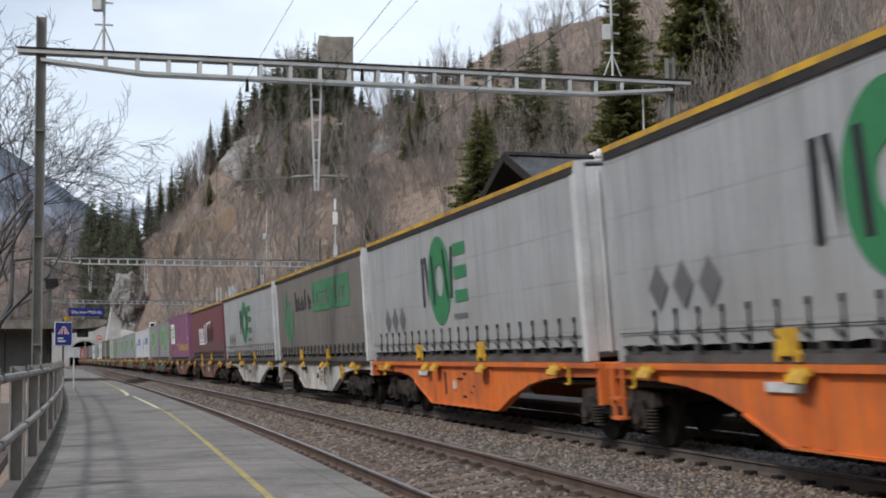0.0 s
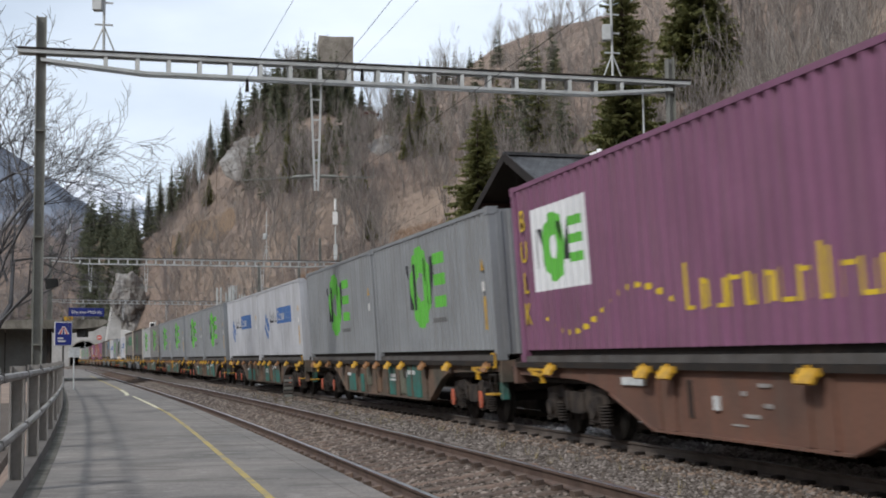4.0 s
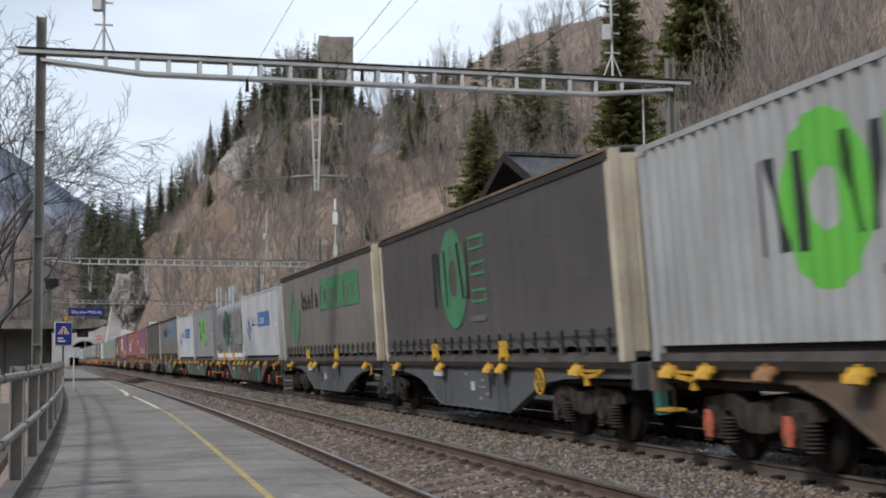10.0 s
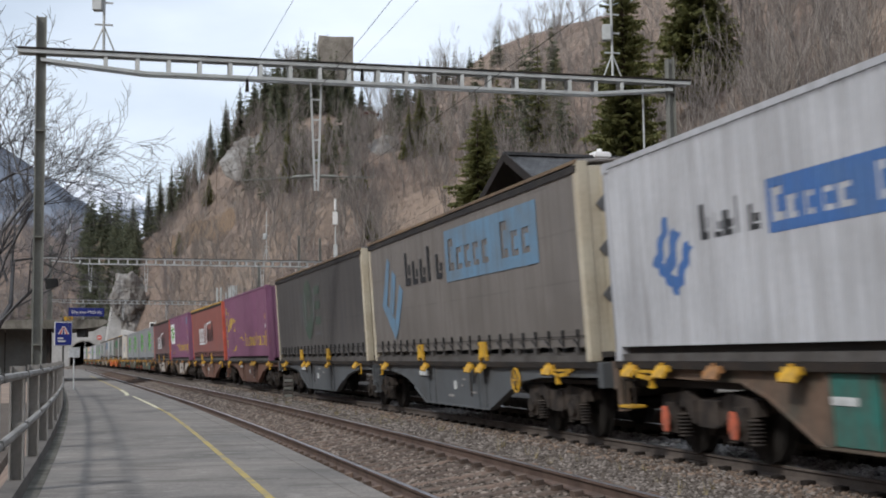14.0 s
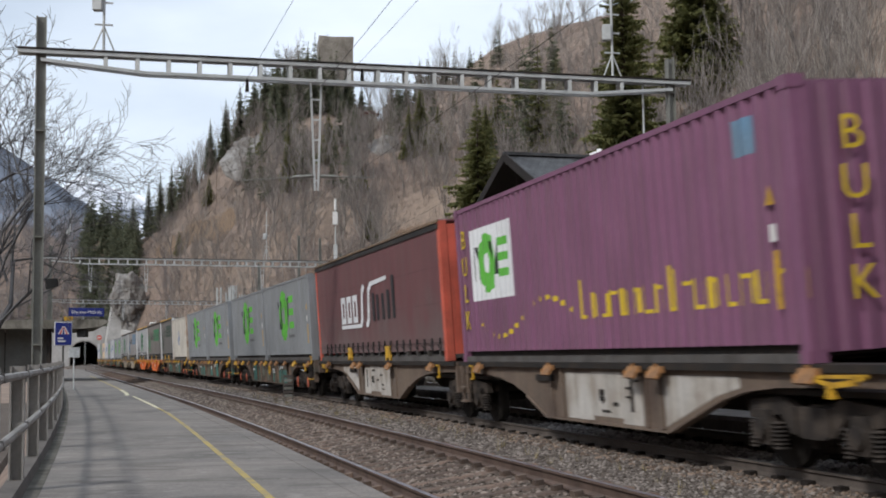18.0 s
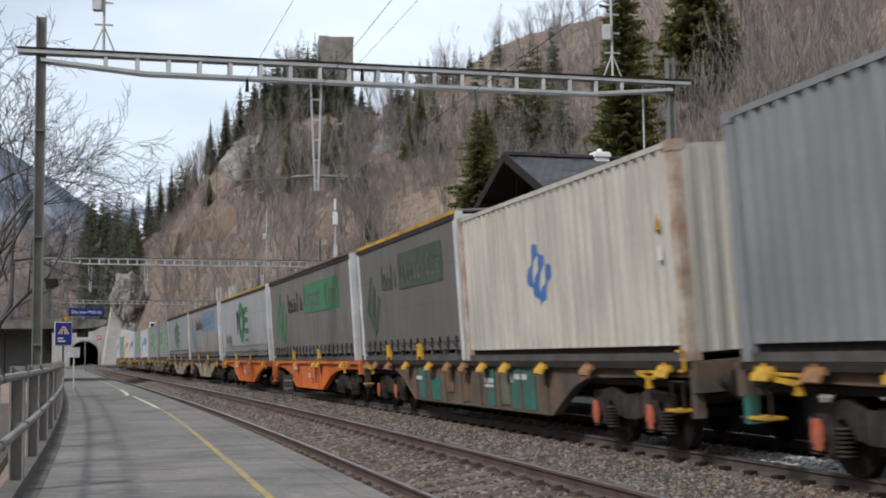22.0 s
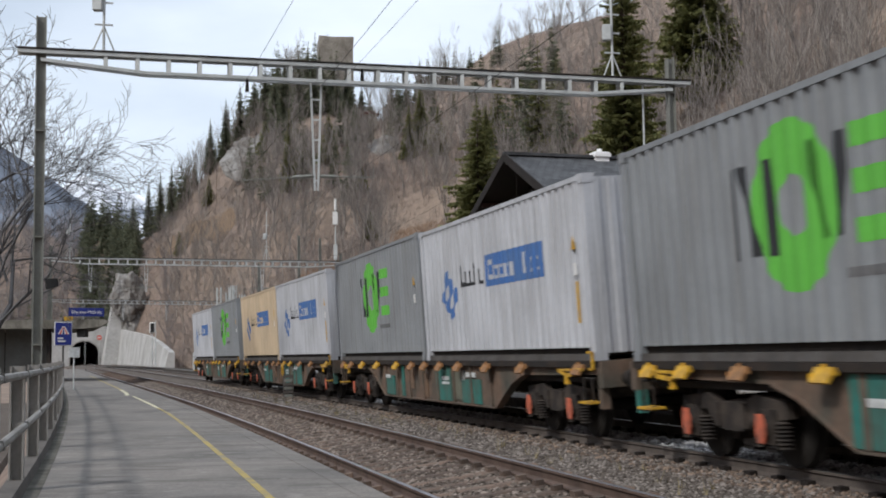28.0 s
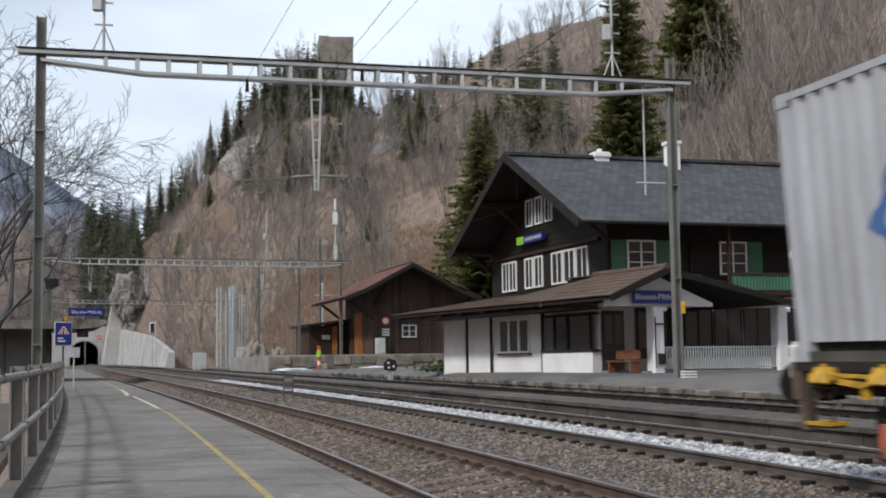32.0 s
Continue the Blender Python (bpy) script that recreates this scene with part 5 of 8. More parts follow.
def tarp_box(sign, what, L=9.1, H=2.5):
    """A white flat rack under a sagging, wrinkled grey tarpaulin."""
    t = thing("tarpaulin_container", pose(0, 0, 0), what, "container", "containers on the train")
    vs, fs, ny = [], [], 150
    ring_pts = [(-1.22, 0.36), (-1.22, 0.44), (-1.23, 0.52), (-1.235, 0.6), (-1.24, 0.68), (-1.245, 0.76), (-1.25, 0.86), (-1.25, 1.0), (-1.25, 1.25), (-1.24, 1.5), (-1.23, 1.75), (-1.21, 2.1), (-1.17, 2.55), (-0.6, 2.65), (0, 2.69), (0.6, 2.65), (1.17, 2.55), (1.24, 1.5), (1.25, 0.36)]
    for i in range(ny + 1):
        y = L / 2 - 0.05 - (L - 0.1) * i / ny
        for j, (x, z) in enumerate(ring_pts):
            d = noise.fractal(Vector((y * 1.1 + z * 0.8, z * 1.4 - y * 0.5, 2.0)), 1.0, 2.0, 4) * 0.09
            taut = 0.25 if 2.6 < L / 2 - y < 6.3 else 1.0
            if z < 2.3:
                d *= taut
            sag = 0.045 * math.sin(i * math.pi * 5 / ny) ** 2 if z > 2.3 else 0
            if x < 0 and z < 1.05:
                crease = 1 - 2 * abs(noise.noise(Vector((y * 1.6 + z * 1.9, z * 4.2 - y * 0.9, 9.0))))
                d = d * 0.5 - 0.085 * taut * crease * math.sin(math.pi * (z - 0.36) / 0.69)
            hem = 0.05 * noise.noise(Vector((y * 1.7, 0, 5))) - 0.04 if z < 0.4 else 0
            vs.append((x + (d if x < 0 else -d), y, z - sag + hem))
    m = len(ring_pts)
    for i in range(ny):
        for j in range(m - 1):
            a = i * m + j
            fs.append((a, a + 1, a + m + 1, a + m))
    fs += [tuple(range(m)), tuple(range(ny * m, ny * m + m))[::-1]]
    part("tarpaulin", raw("tarpaulin", vs, fs, SKIN["tarp"], True), None, t, "wrinkled grey tarpaulin")
    b = bmesh.new()
    solid(b, -1.24, 1.24, -L / 2, L / 2, 0.13, 0.32)
    for y in np.linspace(-L / 2 + 0.05, L / 2 - 0.05, 5):
        solid(b, -1.25, -1.15, y - 0.05, y + 0.05, 0.3, 0.7)
        solid(b, 1.15, 1.25, y - 0.05, y + 0.05, 0.3, 0.7)
    part("rack", b, M_WHITE, t, "white steel flat rack")
    b = bmesh.new()
    solid(b, -1.215, 1.215, -L / 2 + 0.02, L / 2 - 0.02, 0.0, 0.128)
    for y in np.linspace(-L / 2 + 0.4, L / 2 - 0.4, 9):
        solid(b, -1.25, -1.2, y - 0.05, y + 0.05, 0.0, 0.126)
    part("bottom_rail", b, M_RUST_POST, t, "rusty cream bottom rail")
    b = bmesh.new()
    for y in (-1.5, 1.6):
        solid(b, -1.285, -1.24, y - 0.22, y + 0.22, 0.02, 0.38)
    part("lifting_pockets", b, M_YELLOW, t)
    decals(t, sign, L, 0, 0.3, -1.282)
    return t


S_MOVE = sign_ring(4.2, 1.55, 0.95)
S_PANEL = sign_panel(1.4, 2.8, 4.3, 7.3, 0.78, 1.38, 1.31, 0.56, 0.98, "blue")
S_EMBLEM = sign_panel(3.6, 5.0, 6, 7, 0.85, 1, 1, 0.6, 1.0, "blue")[:4]
S_CURT = sign_ring(6.45, 1.62, 0.97, "black", "dgreen")
S_CURT_DIM = sign_ring(6.15, 1.6, 1.0, "smear", "faint")
S_CURT_LINE = sign_ring(6.15, 1.6, 1.05, "black", "mgreen", True)
S_SKY = sign_panel(1.2, 3.6, 6.9, 12.2, 0.5, 1.66, 1.55, 1.0, 1.9, "sky")
S_GREEN = sign_panel(1.35, 3.9, 6.9, 12.3, 0.5, 1.62, 1.5, 0.9, 1.9, "mgreen")
S_GREEN_S = sign_panel(0.8, 2.6, 4.3, 8.0, 0.6, 1.66, 1.6, 0.8, 1.5, "faint", "faint")
DOTS = [("smear", [[(u, 0.63), (u + 0.28, 0.93), (u, 1.23), (u - 0.28, 0.93)]]) for u in (1.8, 2.5, 3.2)]
DOTS_FAR = [(ink, [[(u - 0.35, z) for u, z in p] for p in polys]) for ink, polys in DOTS]
S_SWASH = sign_swash()
S_PURPLE = [("pale", [block(0.9, 3.2, 1.1, 2.4)])] + sign_ring(1.85, 1.75, 0.58)[:9] + sign_bars() + [("sky", [block(11.0, 11.4, 2.2, 2.6)])]
S_PURPLE_TXT = sign_bars() + [("yellow", [stroke(0.9 + k * 0.5, 1.3 + 0.1 * (k % 2), 1.15 + k * 0.5, 2.2 - 0.1 * k, 0.13)]) for k in range(5)]

G = lambda key="grey", n=0: steel_box(key, S_MOVE, "grey corrugated container with a round green sign", H=2.71, n=n)
Wt = lambda n=0: steel_box("white", S_PANEL, "white corrugated container with a blue panel sign", n=n)
LC = lambda: curtain_box("c_light", S_CURT + DOTS, "light grey curtain-sided container with a round green sign")
LOADS = [
    (lambda: Wt(0), lambda: G(n=1)), (lambda: steel_box("tan", S_PANEL, "tan corrugated container with a blue panel sign", n=1), lambda: Wt(3)), (lambda: G(n=4), lambda: Wt(0)), (lambda: G(n=1), lambda: G(n=2)),
    (lambda: curtain_box("c_grey", S_CURT, "grey curtain-sided container with a dark green sign", edge=False), lambda: curtain_box("c_ash", S_SKY, "dusty grey curtain-sided container with a light blue panel", 13.65, edge=False, shift=0.17)),
    (lambda: curtain_box("c_light", S_CURT + DOTS_FAR, "light grey curtain-sided container with a round green sign", 13.5, shift=-0.25), lambda: curtain_box("c_brown", S_GREEN, "dusty grey curtain-sided container with a green panel", edge=False)),
    (lambda: curtain_box("c_soot", S_GREEN_S, "sooty short curtain-sided container", 9.1, 2.88), lambda: steel_box("cream", S_EMBLEM, "stained cream corrugated container with a small blue emblem", n=1)),
    (lambda: G(n=1), lambda: G(n=2)), (lambda: G(n=0), lambda: G(n=2)),
    (lambda: curtain_box("c_maroon", S_SWASH, "maroon curtain-sided container with a white swash sign", 13.7, 2.85, "red", edge=False), lambda: steel_box("purple", S_PURPLE, "long purple corrugated container with yellow markings", 12.2, 2.86)),
    (lambda: curtain_box("c_red", S_SWASH, "red-brown curtain-sided container with a white swash sign", 13.7, 2.85, "red"), lambda: steel_box("purple", S_PURPLE_TXT, "long purple corrugated container with yellow markings", 12.2, 2.86)),
    (lambda: curtain_box("c_dark", S_CURT_DIM, "sooty curtain-sided container with a faded round sign", posts="cream", edge=False), lambda: curtain_box("c_brown", S_SKY, "dusty grey curtain-sided container with a light blue panel", posts="cream", edge=False)),
    (lambda: steel_box("white", S_PANEL, "white finely corrugated container with a blue panel sign", n=1, pitch=0.175), lambda: G(n=0)), (lambda: tarp_box(sign_ring(4.2, 1.5, 0.9, "black", "tgreen", True), "grey tarpaulin-covered open container on a white rack"), lambda: Wt(2)),
    (lambda: curtain_box("c_brown", S_GREEN, "dusty grey curtain-sided container with a green panel", posts="cream", edge=False), lambda: curtain_box("c_dark", S_CURT_LINE, "sooty curtain-sided container with a round green sign", posts="cream", edge=False)),
    (lambda: G("grey_light", 1), lambda: G("grey_dark", 2)), (lambda: G(n=0), lambda: G(n=2)), (lambda: G(n=1), lambda: G(n=3)), (lambda: Wt(1), lambda: Wt(2)), (lambda: G(n=1), lambda: G(n=0)),
    (lambda: steel_box("purple", S_PURPLE, "long purple corrugated container with yellow markings", 12.2, 2.86), lambda: curtain_box("c_wine", S_SWASH, "maroon curtain-sided container with a white swash sign", 13.7, 2.85, "wine")),
    (LC, lambda: curtain_box("c_brown", S_GREEN, "dusty grey curtain-sided container with a green panel")), (LC, lambda: curtain_box("c_light", S_CURT + DOTS_FAR, "light grey curtain-sided container with a round green sign", 13.7, shift=-0.15)),
]
HALF = {4: "beige", 5: "orange", 9: "patchy", 10: "brown", 11: "grey", 14: "grey", 20: "brown", 21: "white", 22: "orange"}


def build_train():
    d = 0.0
    for i, c in enumerate(SEQ):
        la, lb = LOADS[i]
        if c == "W":
            flat_wagon(d, i)
            for fn, y in ((la, 4.65), (lb, -4.65)):
                MOVERS.append((fn(), d + 2.2, d + 16.2, pose(0, y, 1.175)))
            d += 19.8
        else:
            for front, fn in ((False, la), (True, lb)):
                half_wagon(d, HALF[i], front, i)
                c0 = d + (21.65 if front else 6.85)
                o = fn()
                MOVERS.append((o, c0 - 6, c0 + 6, pose(0, SHIFT.get(o.name, 0.0) + (0.0 if front else 0.05), 1.155)))
            d += 29.6


build_train()


def motions():
    times = [i * 0.8 for i in range(41)]
    for m in MOVERS:
        off = m[3] if len(m) > 3 else pose(0, 0, 0)
        walk(m[0], [(t, riding(m[1], m[2], t) @ off) for t in times])
    fine = [i * 0.04 for i in range(801)]
    roll = [math.degrees((tail(0) - tail(t)) / 0.455) for t in fine]
    for w, y in SPINNERS:
        walk(w, [(t, pose(0, y, 0.455, a)) for t, a in zip(fine, roll)])


# ---- fence along the platform's back ----
def build_fence():
    f = thing("platform_fence", pose(0, 0, 0), "weathered grey steel railing with two rails and a kerb", "fence")
    b = bmesh.new()
    for x in (-0.075, 0.055):
        solid(b, x, x + 0.02, -0.09, 0.09, 0.0, 1.29)
    solid(b, -0.056, 0.056, -0.006, 0.006, 0.0, 1.29)
    solid(b, -0.09, 0.09, -0.11, 0.11, -0.02, 0.05)
    post = made(b, "post", M_FENCE)
    s = 7.45
    while s < 66:
        o = part("post", post, None, f)
        o.matrix_basis = frame_at(s, -8.88, 0.0)
        for h in (0.67, 1.2):
            b = bmesh.new()
            p, q = at(s, -8.80, h), at(s + 3.34, -8.80, h)
            rod(b, p, q, 0.038, 8)
            bar(b, at(s - 0.02, -8.92, h - 0.02), at(s - 0.02, -8.76, h + 0.01), 0.05, 0.08)
            part("rail", b, M_FENCE, f)
        s += 3.35
    part("kerb", sweep("kerb", [(-8.97, 0.0), (-8.97, 0.12), (-8.80, 0.12), (-8.78, 0.0)], 4, 66, 3, M_CONC_DARK), None, f)


build_fence()


# ---- catenary portals ----
def mast(parent, s, off, z0, z1, w=0.26):
    b = bmesh.new()
    h = w / 2
    for x in (-h, h - 0.03):
        solid(b, x, x + 0.03, -h, h, 0, z1 - z0)
    solid(b, -h + 0.03, h - 0.03, -0.02, 0.02, 0, z1 - z0)
    for k in range(3):
        solid(b, -h - 0.008, h + 0.008, -h - 0.008, h + 0.008, 2.9 + k * 2.6, 2.94 + k * 2.6)
    solid(b, -0.36, 0.36, -0.36, 0.36, -0.1, 0.14, None, 0.02)
    o = part("mast", b, M_MAST, parent, "olive grey steel mast")
    p = at(s, off)
    o.matrix_basis = pose(p.x, p.y, z0, 0, 0, -math.degrees(heading(s)))
    return o


def droplet(parent, p, zt, zb, right):
    """A tapering ladder that hangs from the beam and holds the contact wire's arms."""
    b = bmesh.new()
    for sx in (-1, 1):
        bar(b, p + right * 0.14 * sx + Vector((0, 0, zt)), p + right * 0.04 * sx + Vector((0, 0, zb)), 0.05, 0.05)
    for k in range(6):
        t = k / 5.5
        w = 0.14 - 0.10 * t
        z = zt + (zb - zt) * t
        bar(b, p - right * w + Vector((0, 0, z)), p + right * w + Vector((0, 0, z)), 0.04, 0.04)
    part("hanging_post", b, M_GALV, parent, "pale tapering lattice post")
    for sx, ln in ((-1, 1.9), (1, 1.5)):
        b = bmesh.new()
        z = zb + 0.38
        q0, q1 = p + right * 0.08 * sx + Vector((0, 0, z)), p + right * ln * sx + Vector((0, 0, z + (0.0 if sx > 0 else -0.16)))
        rod(b, q0, q0.lerp(q1, 0.3), 0.045, 8)
        rod(b, q0.lerp(q1, 0.3), q1, 0.018, 6)
        rod(b, q1, q1 + Vector((0, 0, 0.32)), 0.01, 5)
        part("registration_arm", b, M_MAST, parent)


def portal(sl, offl, sr, offr, z0l, z0r, zb, drops, label, antennas=(), panels=24, extra=0.55, beam=0.22, tripod=1.0):
    t = thing("catenary_portal", pose(0, 0, 0), label, "catenary portal", "overhead line portals")
    pl, pr = at(sl, offl), at(sr, offr)
    right = Vector((pr.x - pl.x, pr.y - pl.y, 0))
    span = right.length
    right.normalize()
    mast(t, sl, offl, z0l, zb + 0.95, 0.24)
    mast(t, sr, offr, z0r, zb + 0.75, 0.21)
    o = Vector((pl.x, pl.y, 0))

    def depth(a):
        return 0.14 + beam * min(1, max(0, min(a - 0.2, span - 0.2 - a) / 2.3))
    for dy in (-0.14, 0.14):
        side = Vector((-right.y, right.x, 0)) * dy
        b = bmesh.new()
        bar(b, o - right * extra + side + Vector((0, 0, zb + 0.06)), o + right * (span + extra) + side + Vector((0, 0, zb + 0.06)), 0.07, 0.09)
        part("top_chord", b, M_GALV, t)
        b = bmesh.new()
        xs = [0.0, 2.5, span - 2.5, span]
        for a, c in zip(xs, xs[1:]):
            bar(b, o + right * a + side + Vector((0, 0, zb - depth(a))), o + right * c + side + Vector((0, 0, zb - depth(c))), 0.07, 0.08)
        part("bottom_chord", b, M_GALV, t)
        n = panels
        for k in range(1, n):
            a = span * k / n
            if depth(a) < 0.2:
                continue
            b = bmesh.new()
            bar(b, o + right * a + side + Vector((0, 0, zb - depth(a) + 0.02)), o + right * a + side + Vector((0, 0, zb + 0.02)), 0.10, 0.03)
            part("batten", b, M_GALV, t)
    b = bmesh.new()
    bar(b, o - right * extra + Vector((0, 0, zb + 0.135)), o + right * (span + extra) + Vector((0, 0, zb + 0.135)), 0.40, 0.03)
    part("cover_plate", b, M_DARK, t, "dark cover plate")
    for a, zt, zd in drops:
        droplet(t, o + right * a, zb - 0.3, zd, right)
    for a, h in antennas:
        p = o + right * a + Vector((0, 0, zb + 0.15))
        b = bmesh.new()
        rod(b, p, p + Vector((0, 0, h)), 0.035, 8)
        for q in (right * 0.27, right * -0.27):
            rod(b, p + q, p + Vector((0, 0, tripod)), 0.022, 6)
        for z in (1.05 * tripod, 1.9 * tripod, 2.7 * tripod):
            if z < h:
                bar(b, p - right * 0.22 + Vector((0, 0, z)), p + right * 0.22 + Vector((0, 0, z)), 0.04, 0.04)
        part("antenna_mast", b, M_GALV, t, "galvanised tripod mast")
        b = bmesh.new()
        q = p + Vector((0, 0, 1.75 * tripod + 0.1)) - right * 0.15
        solid(b, q.x - 0.12, q.x + 0.12, q.y - 0.1, q.y + 0.1, q.z - 0.22, q.z + 0.22, None, 0.02)
        part("relay_box", b, M_GALV, t)
    return t


portal(32.4, -9.37, 32.2, 7.46, -1.0, 0.66, 9.0, [(6.8, 0, 5.8)], "galvanised steel catenary portal over three tracks", [(1.48, 2.6), (15.1, 3.6)], 22, tripod=0.66)

def radio_pole():
    """White radio unit on a pole above the second portal's end."""
    t = thing("radio_pole", at_plain(98.5, 12.1, 9.45), "white radio unit on a grey pole above the portal", "antenna")
    for nm, z0, z1, r, m in (("pole", 0.0, 4.9, 0.06, M_GALV), ("base_box", 0.1, 1.3, 0.15, M_GALV), ("radio_box", 2.9, 3.9, 0.2, M_WHITE), ("radome", 4.1, 4.95, 0.1, M_WHITE)):
        b = bmesh.new()
        if nm.endswith("box"):
            solid(b, -r, r, -r, r, z0, z1, None, 0.02)
        else:
            rod(b, (0, 0, z0), (0, 0, z1), r, 10)
        part(nm, b, m, t)


def at_plain(s, off, z):
    p = at(s, off)
    return pose(p.x, p.y, z)


def side_rod():
    """A thin rod that hangs from the first portal's end, with a cross arm."""
    t = thing("hanging_rod", pose(0, 0, 0), "thin pale rod with a cross arm hanging from the portal", "rod")
    p = at(32.3, 6.66)
    b = bmesh.new()
    rod(b, (p.x, p.y, 9.0), (p.x, p.y, 5.9), 0.028, 6)
    part("upright", b, M_GALV, t)
    b = bmesh.new()
    q = at(32.3, 7.4)
    d = (q - p).normalized()
    c = Vector((p.x, p.y, 6.24))
    rod(b, c - d * 0.25, c + d * 0.62, 0.03, 6)
    part("cross_arm", b, M_GALV, t)


side_rod()
radio_pole()
portal(97, -9.4, 98.5, 12.5, 0.2, 1.1, 9.3, [(2.8, 0, 6.9), (6.85, 0, 6.9), (15.65, 0, 6.9)], "galvanised steel catenary portal beyond the platform end", [(1.35, 3.6), (16.0, 3.8)], 32, 0.5, 0.2)
portal(168, -9.4, 174, 13.5, 0.9, 1.4, 9.9, [(4.0, 0, 7.4), (9.2, 0, 7.4), (15, 0, 7.4)], "distant galvanised steel catenary portal", (), 30, 0.5, 0.2)


def single_mast(s, off, z1, extra=None):
    t = thing("catenary_mast", pose(0, 0, 0), "grey steel catenary mast", "mast", "overhead line masts")
    p = at(s, off)
    mast(t, s, off, p.z, z1, 0.2)
    return t


def tube(bm, pts, r):
    """One continuous wire through the points."""
    prev = None
    for p in pts:
        cur = [bm.verts.new(p + Vector((r * math.cos(q * 1.2566), 0, r * math.sin(q * 1.2566)))) for q in range(5)]
        if prev:
            for q in range(5):
                bm.faces.new((prev[q], prev[(q + 1) % 5], cur[(q + 1) % 5], cur[q]))
        prev = cur


def wires():
    t = thing("overhead_wires", pose(0, 0, 0), "thin dark overhead contact and carrier wires", "overhead line")
    for off, zc, up in ((-4.6, 5.75, 2.25), (-1.75, 5.95, 2.7), (4.6, 5.9, 1.9)):
        stops = [-40, 32.3, 100, 171, 240] if off < 4 else [32.3, 100, 171]
        for a, c in zip(stops, stops[1:]):
            n = 14
            b, b2 = bmesh.new(), bmesh.new()
            pts = [at(a + (c - a) * k / n, off, zc) for k in range(n + 1)]
            top = [at(a + (c - a) * k / n, off, zc + (up if a < 0 else 0.6 + (up - 0.6) * (2 * k / n - 1) ** 2)) for k in range(n + 1)]
            tube(b, pts, 0.0045)
            tube(b2, top, 0.005)
            for k in range(1, n, 2):
                if a > 0:
                    h = bmesh.new()
                    rod(h, pts[k], top[k], 0.003, 4)
                    part("dropper", h, M_DARK, t)
            part("contact_wire", b, M_DARK, t)
            part("carrier_wire", b2, M_DARK, t)
    for off, z in ((-4.35, 8.1), (-1.35, 8.5)):
        b = bmesh.new()
        p = at(32.3, off, z)
        rod(b, p, p + Vector((0, 0, 0.35)), 0.05, 8, 0.03)
        part("insulator", b, M_DARK, t)


wires()

# ---- station building ----
M_WOOD = mat("dark_stained_timber", (0.015, 0.0105, 0.0085), 0.75, 0, 0.3, 1.2, 16, 0.2, (0.009, 0.007, 0.006))
M_WOOD_RED = mat("red_brown_timber", (0.04, 0.018, 0.013), 0.75, 0, 0.3, 1.2, 16, 0.2, (0.035, 0.018, 0.014))
M_SHEDWOOD = mat("weathered_shed_timber", (0.06, 0.036, 0.026), 0.8, 0, 0.45, 0.9, 16, 0.3, (0.022, 0.015, 0.012), rnd=0.4)
M_SLATE = mat("slate_roof", (0.052, 0.053, 0.057), 0.6, 0, 0.75, 1.1, 9, 0.8, (0.024, 0.024, 0.026), rnd=0.42)
M_TILE = mat("weathered_clay_tile", (0.105, 0.068, 0.051), 0.85, 0, 0.3, 0.8, 8, 0.3, (0.085, 0.062, 0.05), rnd=0.22)
M_TILE_RED = mat("red_clay_tile", (0.15, 0.066, 0.05), 0.85, 0, 0.3, 0.8, 8, 0.3, (0.12, 0.055, 0.045), rnd=0.2)
M_PLASTER = mat("white_plaster", (0.86, 0.86, 0.86), 0.85, 0, 0.06, 0.8, 14, 0.1, (0.72, 0.72, 0.72))
M_FRAME = mat("white_window_paint", (0.84, 0.84, 0.83), 0.5, 0, 0.06, 3, 30, 0.0)
M_SHUTTER = mat("green_shutter", (0.075, 0.20, 0.125), 0.6, 0, 0.15, 2, 20, 0.05)
M_GLASS = mat("dark_window_glass", (0.02, 0.023, 0.027), 0.08, 0, 0.2, 1, 3, 0.0, spec=0.6)
M_GLASS_PALE = mat("curtained_glass", (0.065, 0.07, 0.075), 0.25, 0, 0.2, 1, 3, 0.0, spec=0.6)
M_ORANGE_WOOD = mat("varnished_door_wood", (0.36, 0.13, 0.04), 0.6, 0, 0.25, 2, 20, 0.1)
M_BENCH = mat("bench_wood", (0.23, 0.095, 0.05), 0.6, 0, 0.3, 4, 25, 0.1)
M_BLUE = mat("blue_enamel", (0.02, 0.035, 0.22), 0.4, 0, 0.1, 3, 20, 0.0)
M_LIME = mat("lime_panel", (0.27, 0.62, 0.05), 0.45, 0, 0.1, 3, 20, 0.0)
M_STONEWALL = mat("dock_stone", (0.25, 0.225, 0.185), 0.9, 0, 0.5, 1.8, 7, 0.7, (0.11, 0.095, 0.08), rnd=0.35)


